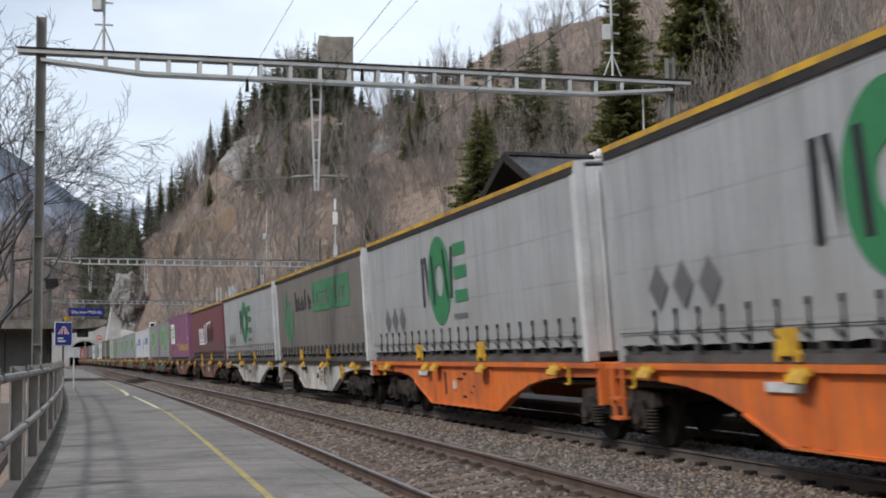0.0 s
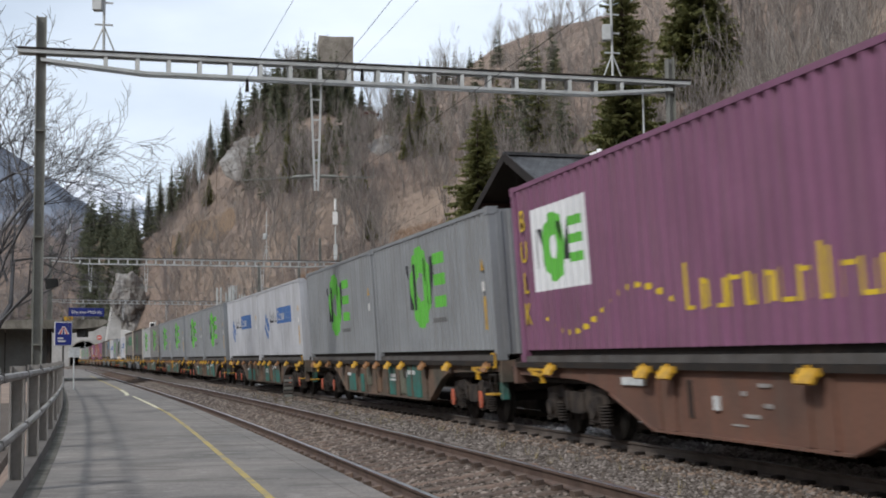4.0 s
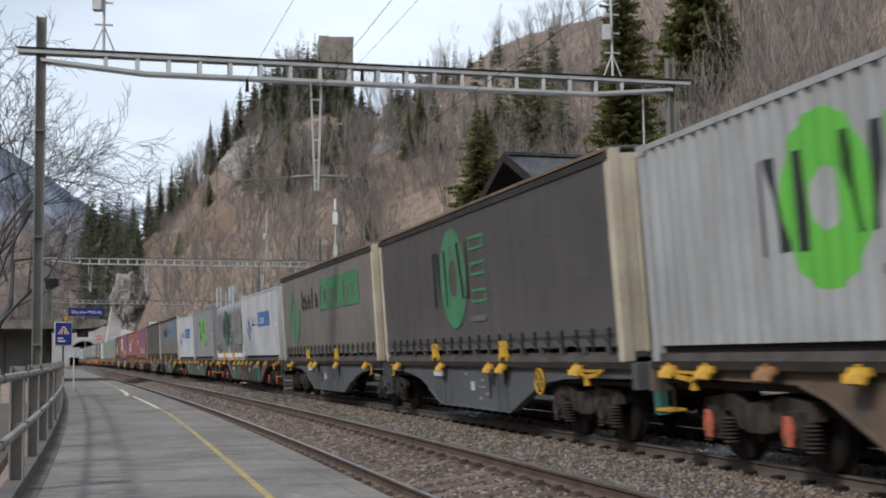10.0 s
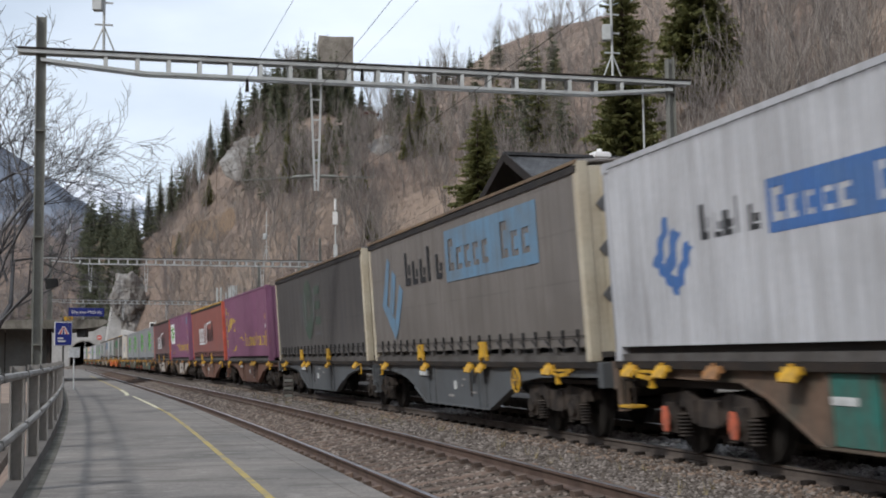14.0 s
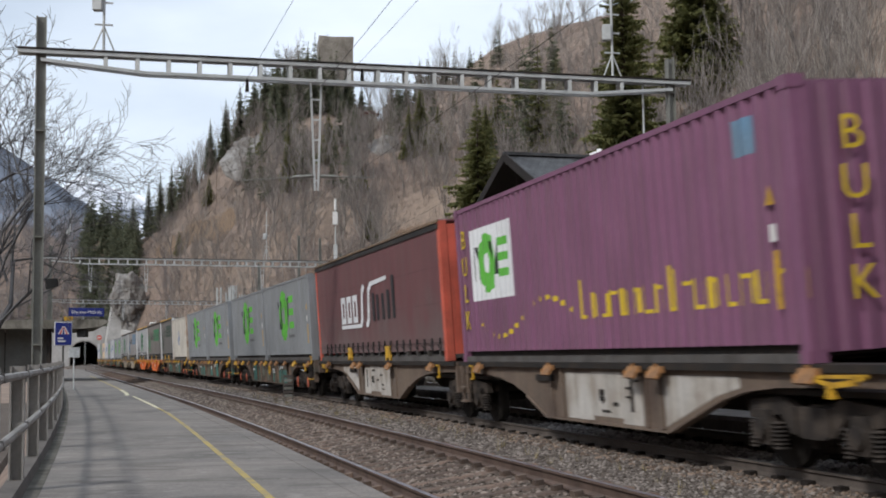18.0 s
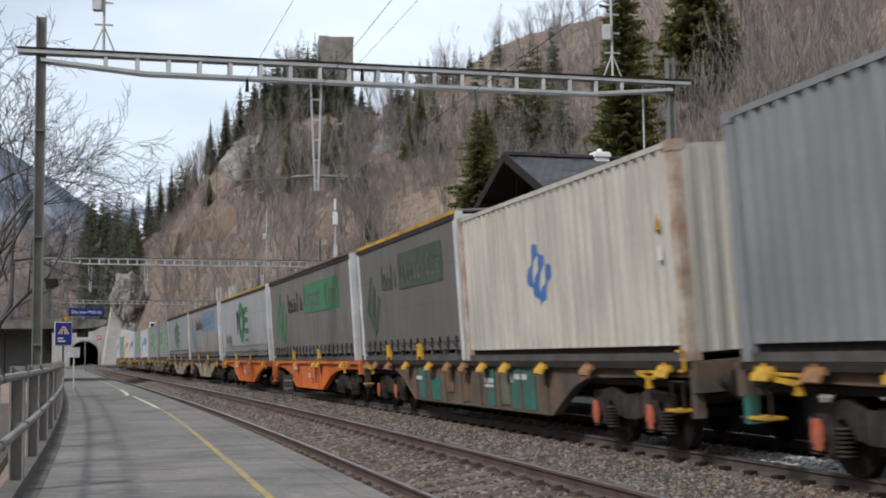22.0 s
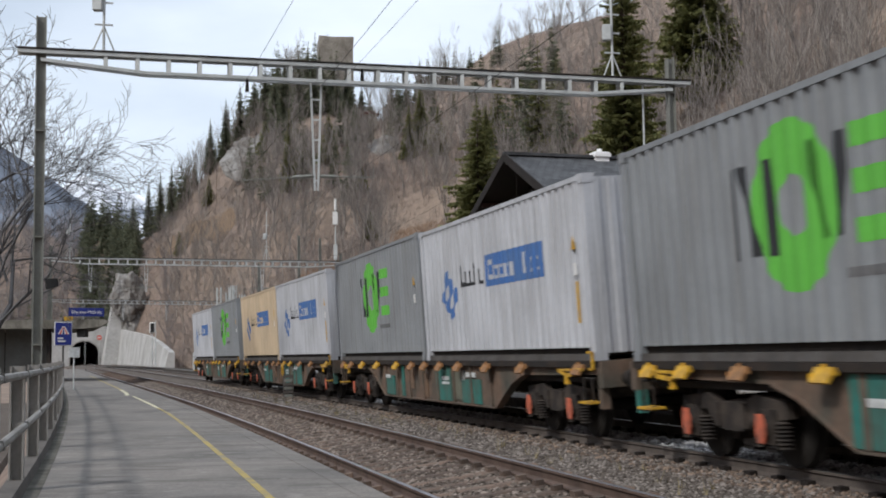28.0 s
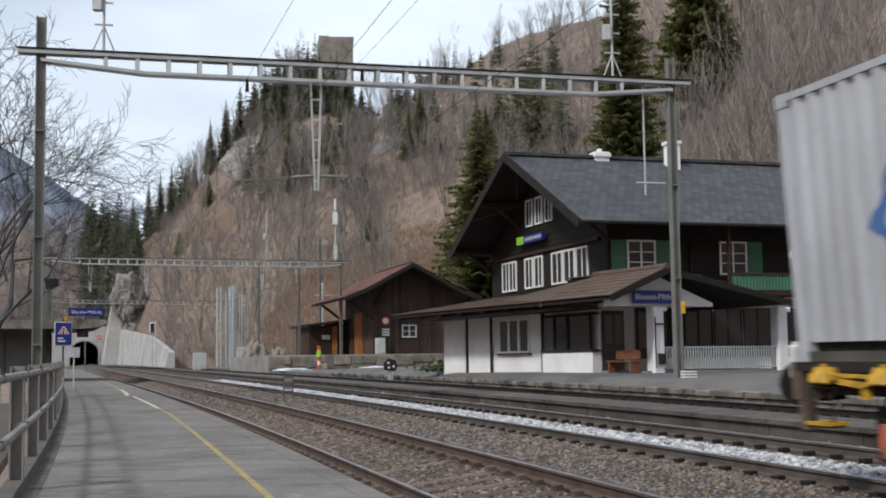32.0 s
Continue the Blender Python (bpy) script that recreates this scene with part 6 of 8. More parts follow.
def window(parent, x, y, z0, w, h, face, panes=2, rows=3, glass=None, label="white-framed window", paint_=None, f=0.07):
    """A framed window in a wall; face: y for a wall that looks along -y, x for one that looks along -x."""
    def put(bm, a0, a1, b0, b1, z_0, z_1):
        if face == "y":
            solid(bm, x + a0, x + a1, y - b1, y - b0, z_0, z_1)
        else:
            solid(bm, x - b1, x - b0, y + a0, y + a1, z_0, z_1)
    b = bmesh.new()
    put(b, 0, w, 0.01, 0.03, z0, z0 + h)
    win = part("window", b, glass or M_GLASS, parent, label)
    b = bmesh.new()
    paint_ = paint_ or M_FRAME
    put(b, -f, 0, 0.0, 0.07, z0 - f, z0 + h + f)
    put(b, w, w + f, 0.0, 0.07, z0 - f, z0 + h + f)
    put(b, 0, w, 0.0, 0.07, z0 - f, z0)
    put(b, 0, w, 0.0, 0.07, z0 + h, z0 + h + f)
    part("window_frame", b, paint_, win)
    for k in range(1, panes):
        b = bmesh.new()
        put(b, w * k / panes - 0.032, w * k / panes + 0.032, 0.03, 0.045, z0, z0 + h)
        part("mullion", b, paint_, win)
    for k in range(1, rows):
        b = bmesh.new()
        put(b, 0, w, 0.032, 0.05, z0 + h * k / rows - 0.016, z0 + h * k / rows + 0.016)
        part("glazing_bar", b, paint_, win)
    return win


def slates(parent, name, o, ax, ay, nx, ny, mat_, th=0.03, lap=1.25, lift=0.02):
    """Courses of overlapping roof pieces on a sloping plane from corner o; each course is one row, cut into pieces."""
    ax, ay = Vector(ax), Vector(ay)
    nrm = ax.cross(ay).normalized()
    w, d = ax / nx, ay / ny
    b = bmesh.new()
    wl, dl = w.length, d.length
    solid(b, 0.004, wl - 0.004, 0, dl * lap, 0, th)
    me = made(b, name, mat_)
    base = Matrix((ax.normalized(), ay.normalized(), nrm)).transposed().to_4x4()
    for j in range(ny):
        for i in range(nx):
            p = Vector(o) + w * (i + (0.5 if j % 2 and i < nx - 1 else 0)) + d * j + nrm * lift
            q = part(name, me, None, parent)
            q.matrix_basis = Matrix.Translation(p) @ base @ pose(0, 0, 0, -2.2 - random.random(), 0, 0)


def build_station():
    M = pose(6.01, 45.98, -0.06, 0, 0, 18.04)
    t = thing("station_building", M, "dark timber chalet station with slate roof and white ground floor", "building")
    b = bmesh.new()
    solid(b, 0, 10.2, 0, 12.2, 0.3, 3.7)
    part("ground_floor_wall", b, M_PLASTER, t, "white plastered ground floor")
    b = bmesh.new()
    prism(b, [(0, 3.7), (12.2, 3.7), (12.2, 6.35), (5.65, 9.35), (0, 6.75)], 0.0, 10.2, "x")
    part("timber_wall", b, M_WOOD, t, "dark stained timber cladding")
    for z in np.arange(3.9, 6.6, 0.24):
        b = bmesh.new()
        solid(b, -0.02, 10.2, -0.02, 0.0, z, z + 0.215)
        part("plank", b, M_WOOD, t)
    for z in np.arange(3.9, 8.9, 0.24):
        y0 = max(0.05, (z - 6.75) / 0.46 if z > 6.75 else 0.05)
        y1 = min(12.15, 12.2 - (z - 6.35) / 0.458 if z > 6.35 else 12.15)
        b = bmesh.new()
        solid(b, -0.02, 0.0, y0, y1, z, z + 0.215)
        part("plank", b, M_WOOD, t)
    # roof
    for side in (0, 1):
        y0, z0 = (-1.5, 6.22) if side == 0 else (12.8, 6.22)
        b = bmesh.new()
        prism(b, [(y0, z0 - 0.02), (y0, z0 + 0.10), (5.65, 9.72), (5.65, 9.58)], -1.8, 11.0, "x")
        part("roof_slope", b, M_WOOD, t)
    slates(t, "slate", (11.0, -1.55, 6.32), (-12.8, 0, 0), (0, 7.2, 3.42), 36, 22, M_SLATE, 0.02)
    b = bmesh.new()
    bar(b, (-1.85, 5.65, 9.8), (11.0, 5.65, 9.8), 0.3, 0.12)
    part("ridge", b, M_SLATE, t)
    for y0, y1 in ((-1.55, 5.65), (12.85, 5.65)):
        b = bmesh.new()
        bar(b, (-1.83, y0, 6.2), (-1.83, y1, 9.66), 0.06, 0.34)
        part("verge_board", b, M_WOOD, t)
    b = bmesh.new()
    rod(b, (-1.8, -1.6, 6.24), (11.0, -1.6, 6.24), 0.07, 8)
    part("gutter", b, M_DARK, t)
    for y in (-0.1, 3.0, 5.65, 8.6, 12.2):
        b = bmesh.new()
        z = 9.45 - abs(y - 5.65) * 0.47
        bar(b, (-1.75, y, z), (0.1, y, z), 0.16, 0.2)
        bar(b, (-1.1, y, z - 0.1), (0.0, y, z - 1.0), 0.12, 0.12)
        part("purlin", b, M_WOOD_RED, t)
    for x, y, w, z0, z1 in ((2.4, 5.65, 0.6, 9.4, 9.92), (5.35, 4.9, 0.44, 9.0, 10.45)):
        b = bmesh.new()
        solid(b, x - w / 2, x + w / 2, y - 0.3, y + 0.3, z0, z1)
        solid(b, x - w / 2 - 0.06, x + w / 2 + 0.06, y - 0.36, y + 0.36, z1 - 0.14, z1)
        ch = part("chimney", b, M_PLASTER, t, "white rendered chimney")
        b = bmesh.new()
        solid(b, x - w / 2 - 0.02, x + w / 2 + 0.02, y - 0.32, y + 0.32, z1, z1 + 0.07)
        rod(b, (x, y, z1 + 0.07), (x, y, z1 + 0.22), 0.11, 10)
        part("chimney_cap", b, M_DARK if w < 0.5 else M_PLASTER, ch)
    # windows to the tracks
    for y0 in (1.75, 2.95, 4.15, 6.2, 7.25, 9.15, 9.95):
        w = 0.95 if y0 < 5 else 0.75
        window(t, -0.02, y0, 4.52, w, 1.15, "x", 2, 1, M_GLASS)
    for y0 in (5.1, 6.15, 7.2):
        window(t, -0.02, y0, 7.12, 0.6, 1.0, "x", 2, 1, M_GLASS)
    b = bmesh.new()
    solid(b, -0.16, -0.02, 0.6, 11.9, 5.84, 5.95)
    part("belt_board", b, M_WOOD_RED, t)
    # windows to the approach side
    for x0 in (0.78, 4.6):
        window(t, x0, -0.02, 4.6, 1.02, 1.12, "y", 2, 3)
    for x0 in (0.08, 1.88, 5.72):
        s = bmesh.new()
        solid(s, x0, x0 + 0.62, -0.09, -0.03, 4.52, 5.78)
        sh = part("shutter", s, M_SHUTTER, t, "green louvred shutter")
        for k in range(14):
            s = bmesh.new()
            solid(s, x0 + 0.06, x0 + 0.56, -0.10, -0.09, 4.6 + k * 0.082, 4.66 + k * 0.082)
            part("louvre", s, M_SHUTTER, sh)
    for k in range(30):
        b = bmesh.new()
        solid(b, 4.3 + k * 0.135, 4.3 + k * 0.135 + 0.1, -1.22, -1.19, 3.9, 4.46)
        part("baluster", b, M_SHUTTER, t, "green balcony slat")
    b = bmesh.new()
    solid(b, 4.2, 8.5, -1.25, 0.0, 3.72, 3.86)
    solid(b, 4.2, 8.5, -1.26, -1.16, 4.46, 4.54)
    solid(b, 4.2, 4.32, -1.24, -1.12, 3.86, 6.5)
    solid(b, 8.38, 8.5, -1.24, -1.12, 3.86, 6.5)
    part("balcony", b, M_WOOD_RED, t)
    b = bmesh.new()
    rod(b, (3.55, -1.5, 6.2), (3.3, -0.1, 5.6), 0.05, 8)
    rod(b, (3.3, -0.1, 5.6), (3.3, -0.1, 3.8), 0.05, 8)
    part("downpipe", b, M_DARK, t)
    b = bmesh.new()
    rod(b, (6.9, -1.3, 4.5), (6.9, -1.3, 5.2), 0.03, 6)
    rod(b, (6.9, -1.36, 5.2), (6.9, -1.30, 5.22), 0.19, 16)
    part("satellite_dish", b, M_WHITE, t)
    # Windows widened and framed dark, to put the veranda's shade into this wall.
    for x0 in (0.5, 1.75, 3.0, 4.25, 5.5, 6.75, 8.0):
        window(t, x0, -0.02, 1.5, 1.1, 1.75, "y", 2, 1, None, "dark porch window", M_WOOD_RED, 0.04)
    b = bmesh.new()
    solid(b, -0.3, -0.18, 5.5, 7.55, 6.33, 6.65)
    part("name_board", b, M_BLUE, t, "blue name board")
    b = bmesh.new()
    solid(b, -0.31, -0.17, 7.56, 8.35, 6.33, 6.65)
    part("lime_panel", b, M_LIME, t)
    b = bmesh.new()
    for k in range(8):
        solid(b, -0.305, -0.30, 5.7 + k * 0.22, 5.82 + k * 0.22, 6.43, 6.56)
    part("board_lettering", b, M_WHITE, t, "unreadable white lettering")
    return t


build_station()


def build_canopy():
    M = pose(6.37, 41.28, 0, 0, 0, 27.14)
    t = thing("station_wing", M, "low white station wing under a brown tiled canopy roof", "building")
    # walls
    b = bmesh.new()
    solid(b, 0.0, 2.2, 3.4, 14.0, 0.3, 3.42)
    part("wing_wall", b, M_PLASTER, t, "white plaster wall")
    b = bmesh.new()
    solid(b, -0.32, 0.0, 2.35, 5.6, 0.3, 1.66, None, 0.02)
    solid(b, -0.02, 1.0, 2.35, 3.4, 0.3, 3.4)
    part("bay_base", b, M_PLASTER, t)
    # Dark panel on this face, put in for the shade of the porch recess.
    b = bmesh.new()
    solid(b, 0.06, 0.98, 2.3, 2.346, 1.0, 3.05)
    d = part("entrance_door", b, M_CONC_DARK, t, "dark panel put in for the shaded porch recess")
    b = bmesh.new()
    solid(b, 0.16, 0.5, 2.285, 2.3, 1.9, 2.9)
    solid(b, 0.56, 0.9, 2.285, 2.3, 1.9, 2.9)
    part("recess_pane", b, M_GLASS, d)
    b = bmesh.new()
    solid(b, -1.6, 0.0, 2.2, 14.2, 3.1, 3.14)
    part("soffit", b, M_WOOD_RED, t, "dark boarded soffit under the eave")
    for y0, w in ((2.5, 1.3), (3.95, 0.75), (4.8, 0.7)):
        window(t, -0.27, y0, 1.74, w, 1.15, "x", 1, 1, M_GLASS_PALE if y0 > 4.5 else M_GLASS, "dark-framed bay window", M_DARK, 0.06)
    b = bmesh.new()
    solid(b, -0.36, 0.0, 2.3, 5.65, 1.66, 1.72)
    solid(b, -0.30, 0.0, 2.35, 5.6, 2.92, 3.0)
    part("bay_sill", b, M_DARK, t)
    for y0 in (7.0, 7.75, 8.5):
        window(t, -0.01, y0, 1.75, 0.6, 1.15, "x", 1, 1, M_GLASS_PALE)
    b = bmesh.new()
    solid(b, -0.1, 0.0, 6.85, 9.3, 1.60, 1.67)
    part("sill", b, M_CONC_DARK, t)
    for y0 in (9.9, 12.05):
        b = bmesh.new()
        solid(b, -0.03, -0.005, y0, y0 + 1.85, 0.9, 3.0)
        part("sliding_door", b, M_PLASTER, t, "white sliding door")
    b = bmesh.new()
    # This strip paints the shadow niche between the doors; the others are post and pipe.
    solid(b, -0.02, -0.002, 11.8, 12.0, 0.6, 3.1)
    solid(b, -0.08, -0.0, 5.9, 6.05, 0.6, 3.2)
    rod(b, (-0.1, 9.75, 0.6), (-0.1, 9.75, 3.1), 0.05, 8)
    part("downpipe", b, M_DARK, t)
    b = bmesh.new()
    solid(b, 0.02, 5.6, -0.2, 3.4, 0.4, 1.0)
    part("porch_floor", b, M_CONCRETE, t)
    # hip that joins the steep porch roof to the long flat slope
    part("roof_hip", raw("roof_hip", [(-1.8, 3.2, 3.35), (0.45, 3.2, 4.29), (0.45, 9.6, 3.76), (-1.8, 3.2, 3.2), (0.45, 3.2, 3.4), (0.45, 9.6, 3.4)], [(0, 1, 2), (0, 3, 4, 1), (1, 4, 5, 2), (0, 2, 5, 3), (3, 5, 4)], M_TILE), None, t, "brown tiled hip")
    # roof: the slope to the tracks and the short one behind the gable
    for nm, pts, y0, y1 in (("roof_slope", [(-1.75, 3.24), (-1.75, 3.34), (0.45, 4.26), (0.45, 4.16)], -0.9, 3.2), ("roof_slope", [(-1.75, 3.24), (-1.75, 3.34), (3.6, 4.18), (3.6, 4.08)], 3.2, 15.4), ("roof_slope", [(0.45, 4.16), (0.45, 4.26), (5.6, 3.26), (5.6, 3.16)], -0.9, 5.0)):
        b = bmesh.new()
        prism(b, pts, y0, y1, "y")
        part(nm, b, M_WOOD, t)
    slates(t, "roof_tile", (-1.8, 3.2, 3.36), (0, -4.1, 0), (2.25, 0, 0.93), 10, 7, M_TILE, 0.03)
    slates(t, "roof_tile", (-1.8, 15.4, 3.36), (0, -12.2, 0), (5.3, 0, 0.83), 27, 12, M_TILE, 0.03)
    slates(t, "roof_tile", (5.65, -0.9, 3.28), (0, 5.8, 0), (-5.2, 0, 1.01), 14, 11, M_TILE, 0.03)
    for k in range(10):
        b = bmesh.new()
        rod(b, (0.45, -0.95 + k * 0.42, 4.32), (0.45, -0.5 + k * 0.42, 4.34), 0.12, 8, 0.10)
        part("ridge_tile", b, M_TILE, t)
    b = bmesh.new()
    bar(b, (-1.78, -0.92, 3.28), (0.45, -0.92, 4.2), 0.06, 0.2)
    bar(b, (5.65, -0.92, 3.2), (0.45, -0.92, 4.2), 0.06, 0.2)
    part("verge_board", b, M_WOOD, t)
    b = bmesh.new()
    prism(b, [(-1.55, 3.08), (2.75, 3.08), (2.75, 3.2), (1.3, 3.74), (0.45, 4.1), (-0.5, 3.7), (-1.55, 3.26)], -0.3, -0.2, "y")
    part("gable_board", b, M_PLASTER, t, "white gable board")
    for x0 in (0.27, 5.5):
        b = bmesh.new()
        solid(b, x0, x0 + 0.42, -0.35, 0.07, 0.3, 3.1, None, 0.03)
        solid(b, x0 - 0.02, x0 + 0.6, -0.33, 0.05, 2.92, 3.09, None, 0.03)
        part("pillar", b, M_PLASTER, t, "white square pillar")
    b = bmesh.new()
    solid(b, 0.4, 0.66, -0.46, -0.36, 1.2, 1.55, None, 0.02)
    rod(b, (0.3, -0.4, 1.1), (0.3, -0.4, 2.75), 0.02, 6)
    rod(b, (0.3, -0.4, 2.5), (0.75, -0.4, 2.5), 0.025, 6)
    part("waste_bin", b, M_DARK, t)
    for y in np.linspace(0.3, 14.8, 9):
        b = bmesh.new()
        bar(b, (-1.6, y, 3.22), (0.0, y, 3.5), 0.1, 0.14)
        part("rafter", b, M_WOOD_RED, t)
    # name sign and railing
    s = thing("station_sign", M @ pose(0.45, -0.42, 3.37), "blue station name sign with white lettering", "sign")
    b = bmesh.new()
    solid(b, -1.05, 0.85, -0.05, 0.0, -0.21, 0.21, None, 0.01)
    part("panel", b, M_BLUE, s)
    o = part("lettering", text_mesh("Blausee-Mitholz", 0.27, M_WHITE), None, s, "white lettering")
    o.matrix_basis = pose(-0.1, -0.055, 0, 90, 0, 0)
    r = thing("porch_railing", M @ pose(0.5, -0.2, 1.0), "pale slatted metal railing on the porch", "railing")
    b = bmesh.new()
    for z in (0.04, 0.72):
        solid(b, 0, 5.0, -0.025, 0.025, z, z + 0.05)
    part("rails", b, M_GALV, r)
    bal = bmesh.new()
    solid(bal, 0, 0.05, -0.012, 0.012, 0.06, 0.72)
    bm_ = made(bal, "baluster", M_GALV)
    for k in range(46):
        place(r, "baluster", bm_, (0.03 + k * 0.107, 0, 0))
    bench = thing("bench", M @ pose(-0.28, 0.62, 0.95) @ Matrix.Scale(0.84, 4), "red-brown wooden bench by the station wall", "bench")
    for nm, q in (("seat", (-0.25, 0.25, -0.8, 0.8, 0.40, 0.46)), ("backrest", (0.22, 0.28, -0.8, 0.8, 0.5, 0.86)), ("leg", (-0.2, 0.25, -0.75, -0.65, 0, 0.40)), ("leg", (-0.2, 0.25, 0.65, 0.75, 0, 0.40))):
        b = bmesh.new()
        solid(b, *q, None, 0.015)
        part(nm, b, M_BENCH, bench)
    cr = thing("white_crate", at_pose(31.4, 7.35, 0.66) @ Matrix.Scale(0.62, 4), "white slatted crate on the platform", "crate")
    b = bmesh.new()
    for z in (0.0, 0.12, 0.24):
        solid(b, -0.3, 0.3, -0.2, -0.17, z, z + 0.07)
        solid(b, -0.3, 0.3, 0.17, 0.2, z, z + 0.07)
        solid(b, -0.3, -0.27, -0.17, 0.17, z, z + 0.07)
        solid(b, 0.27, 0.3, -0.17, 0.17, z, z + 0.07)
    part("slats", b, M_WHITE, cr)


def at_pose(s, off, z0, turn=0.0):
    return frame_at(s, off, z0, turn)


build_canopy()


# ---- goods shed on its stone dock ----
def grown(k):
    """Larger and farther by k, seen from eye height above the origin."""
    return Matrix.Translation((0, 0, 1.35)) @ Matrix.Scale(k, 4) @ Matrix.Translation((0, 0, -1.35))


def build_shed():
    M = grown(1.45) @ pose(-1.95, 68.0, 0, 0, 0, 17.2)
    t = thing("goods_shed", M, "dark brown timber goods shed with a red tiled roof", "shed")
    b = bmesh.new()
    prism(b, [(-1.9, 1.85), (2.6, 1.85), (2.6, 5.2), (0, 6.35), (-1.9, 5.45)], 0.0, 6.6, "y")
    part("timber_wall", b, M_SHEDWOOD, t, "dark vertical boarding")
    for x in np.arange(-1.9, 2.5, 0.2):
        h = 6.28 - abs(x + 0.1) * 0.46
        b = bmesh.new()
        solid(b, x, x + 0.17, -0.03, 0.0, 1.85, min(h, 6.3))
        part("board", b, M_SHEDWOOD, t)
    for sg in (-1, 1):
        prof = [(0, 6.45), (0, 6.60), (sg * 2.6, 5.22), (sg * 3.75, 4.76), (sg * 3.75, 4.66), (sg * 2.6, 5.08)]
        b = bmesh.new()
        prism(b, prof, -1.3, 7.2, "y")
        part("roof_slope", b, M_WOOD, t)
    slates(t, "roof_tile", (-2.62, 7.2, 5.22), (0, -8.5, 0), (2.62, 0, 1.4), 22, 8, M_TILE_RED, 0.03)
    slates(t, "roof_tile", (-3.8, 7.2, 4.77), (0, -8.5, 0), (1.2, 0, 0.48), 22, 4, M_TILE_RED, 0.03)
    slates(t, "roof_tile", (3.8, -1.3, 4.77), (0, 8.5, 0), (-3.8, 0, 1.85), 18, 9, M_TILE_RED, 0.03)
    for sg in (-1, 1):
        b = bmesh.new()
        bar(b, (sg * 3.75, -1.32, 4.68), (sg * 2.6, -1.32, 5.14), 0.06, 0.18)
        bar(b, (sg * 2.6, -1.32, 5.14), (0, -1.32, 6.52), 0.06, 0.18)
        part("verge_board", b, M_WOOD, t)
        for yb in (-0.3, 6.2):
            b = bmesh.new()
            bar(b, (sg * 3.4, yb, 4.75), (sg * (1.95 if sg < 0 else 2.65), yb, 3.7), 0.12, 0.12)
            part("brace", b, M_WOOD, t)
    b = bmesh.new()
    bar(b, (-1.2, -1.25, 5.9), (-1.85, -0.05, 4.4), 0.12, 0.12)
    part("brace", b, M_WOOD, t)
    b = bmesh.new()
    solid(b, -1.98, -1.9, 2.3, 4.0, 1.86, 4.15)
    part("door", b, M_ORANGE_WOOD, t, "varnished orange-brown door")
    window(t, -0.27, -0.04, 2.78, 0.68, 0.56, "y", 2, 2, None, "small weathered window", M_PLATE, 0.06)
    b = bmesh.new()
    solid(b, -0.32, 0.58, -0.06, -0.03, 1.9, 2.55)
    part("panel", b, M_WOOD_RED, t)
    n = thing("round_sign", M @ pose(-1.25, -0.12, 3.6), "round red and white notice sign on the shed", "sign")
    for r, m2, y in ((0.22, INK["red"], 0.0), (0.15, M_WHITE, -0.02)):
        b = bmesh.new()
        rod(b, (0, y, 0), (0, y - 0.03, 0), r, 20)
        part("disc", b, m2, n)
    for z in (-0.5, -0.64, -0.78):
        b = bmesh.new()
        solid(b, -0.2, 0.2, -0.04, -0.01, z, z + 0.09)
        part("notice_bar", b, M_WHITE, n)
    c = thing("meter_cabinet", M @ pose(-1.85, -0.5, 1.85), "pale grey metal cabinet on the dock", "cabinet")
    b = bmesh.new()
    solid(b, 0, 0.5, 0, 0.35, 0, 0.85, None, 0.02)
    part("body", b, M_GALV, c)
    b = bmesh.new()
    solid(b, 0.04, 0.46, -0.02, 0.0, 0.06, 0.8)
    part("door", b, M_GALV, c)
    # annex
    a = thing("lean_to_store", M @ pose(-4.25, 5.5, 0), "low dark brown lean-to store with sliding doors", "shed")
    b = bmesh.new()
    solid(b, 0, 1.68, 0, 4, 1.7, 3.55)
    part("wall", b, M_WOOD_RED, a)
    b = bmesh.new()
    prism(b, [(-0.3, 3.45), (2.3, 3.78), (2.3, 3.9), (-0.3, 3.6)], -0.6, 4.2, "y")
    part("roof", b, M_DARK, a)
    b = bmesh.new()
    solid(b, 1.69, 2.33, 0.6, 4, 1.7, 3.7)
    part("recess_wall", b, M_WOOD, a)
    b = bmesh.new()
    solid(b, 1.3, 1.6, -0.08, -0.01, 1.75, 3.5)
    part("door_post", b, M_ORANGE_WOOD, a)
    b = bmesh.new()
    solid(b, 0.1, 1.25, -0.06, -0.01, 1.75, 3.45)
    part("door", b, M_WOOD_RED, a)
    b = bmesh.new()
    solid(b, 0.7, 1.2, -0.09, -0.06, 2.75, 3.0)
    part("notice_bar", b, M_PLATE, a)
    # dock of rough stones
    d = thing("loading_dock", M @ pose(-7.75, -1.6, 0), "rough stone loading dock under the goods shed", "loading dock")
    b = bmesh.new()
    solid(b, 0, 12.6, 0.06, 14, 0.4, 1.84)
    part("core", b, M_CONCRETE, d)
    rng = random.Random(9)
    x = 0.0
    while x < 12.4:
        w = 0.35 + rng.random() * 0.9
        cut = sorted((0.5, 0.5 + 0.3 + rng.random() * 0.25, 1.1 + rng.random() * 0.35, 1.84 - 0.03 * rng.random()))
        for z0, z1 in zip(cut, cut[1:]):
            b = bmesh.new()
            sh = (rng.random() - 0.5) * 0.2
            solid(b, x + sh, x + sh + w + 0.02, -0.01 - rng.random() * 0.07, 0.08, z0, z1 - 0.012, None, 0.035)
            part("stone", b, M_STONEWALL, d)
        x += w


build_shed()


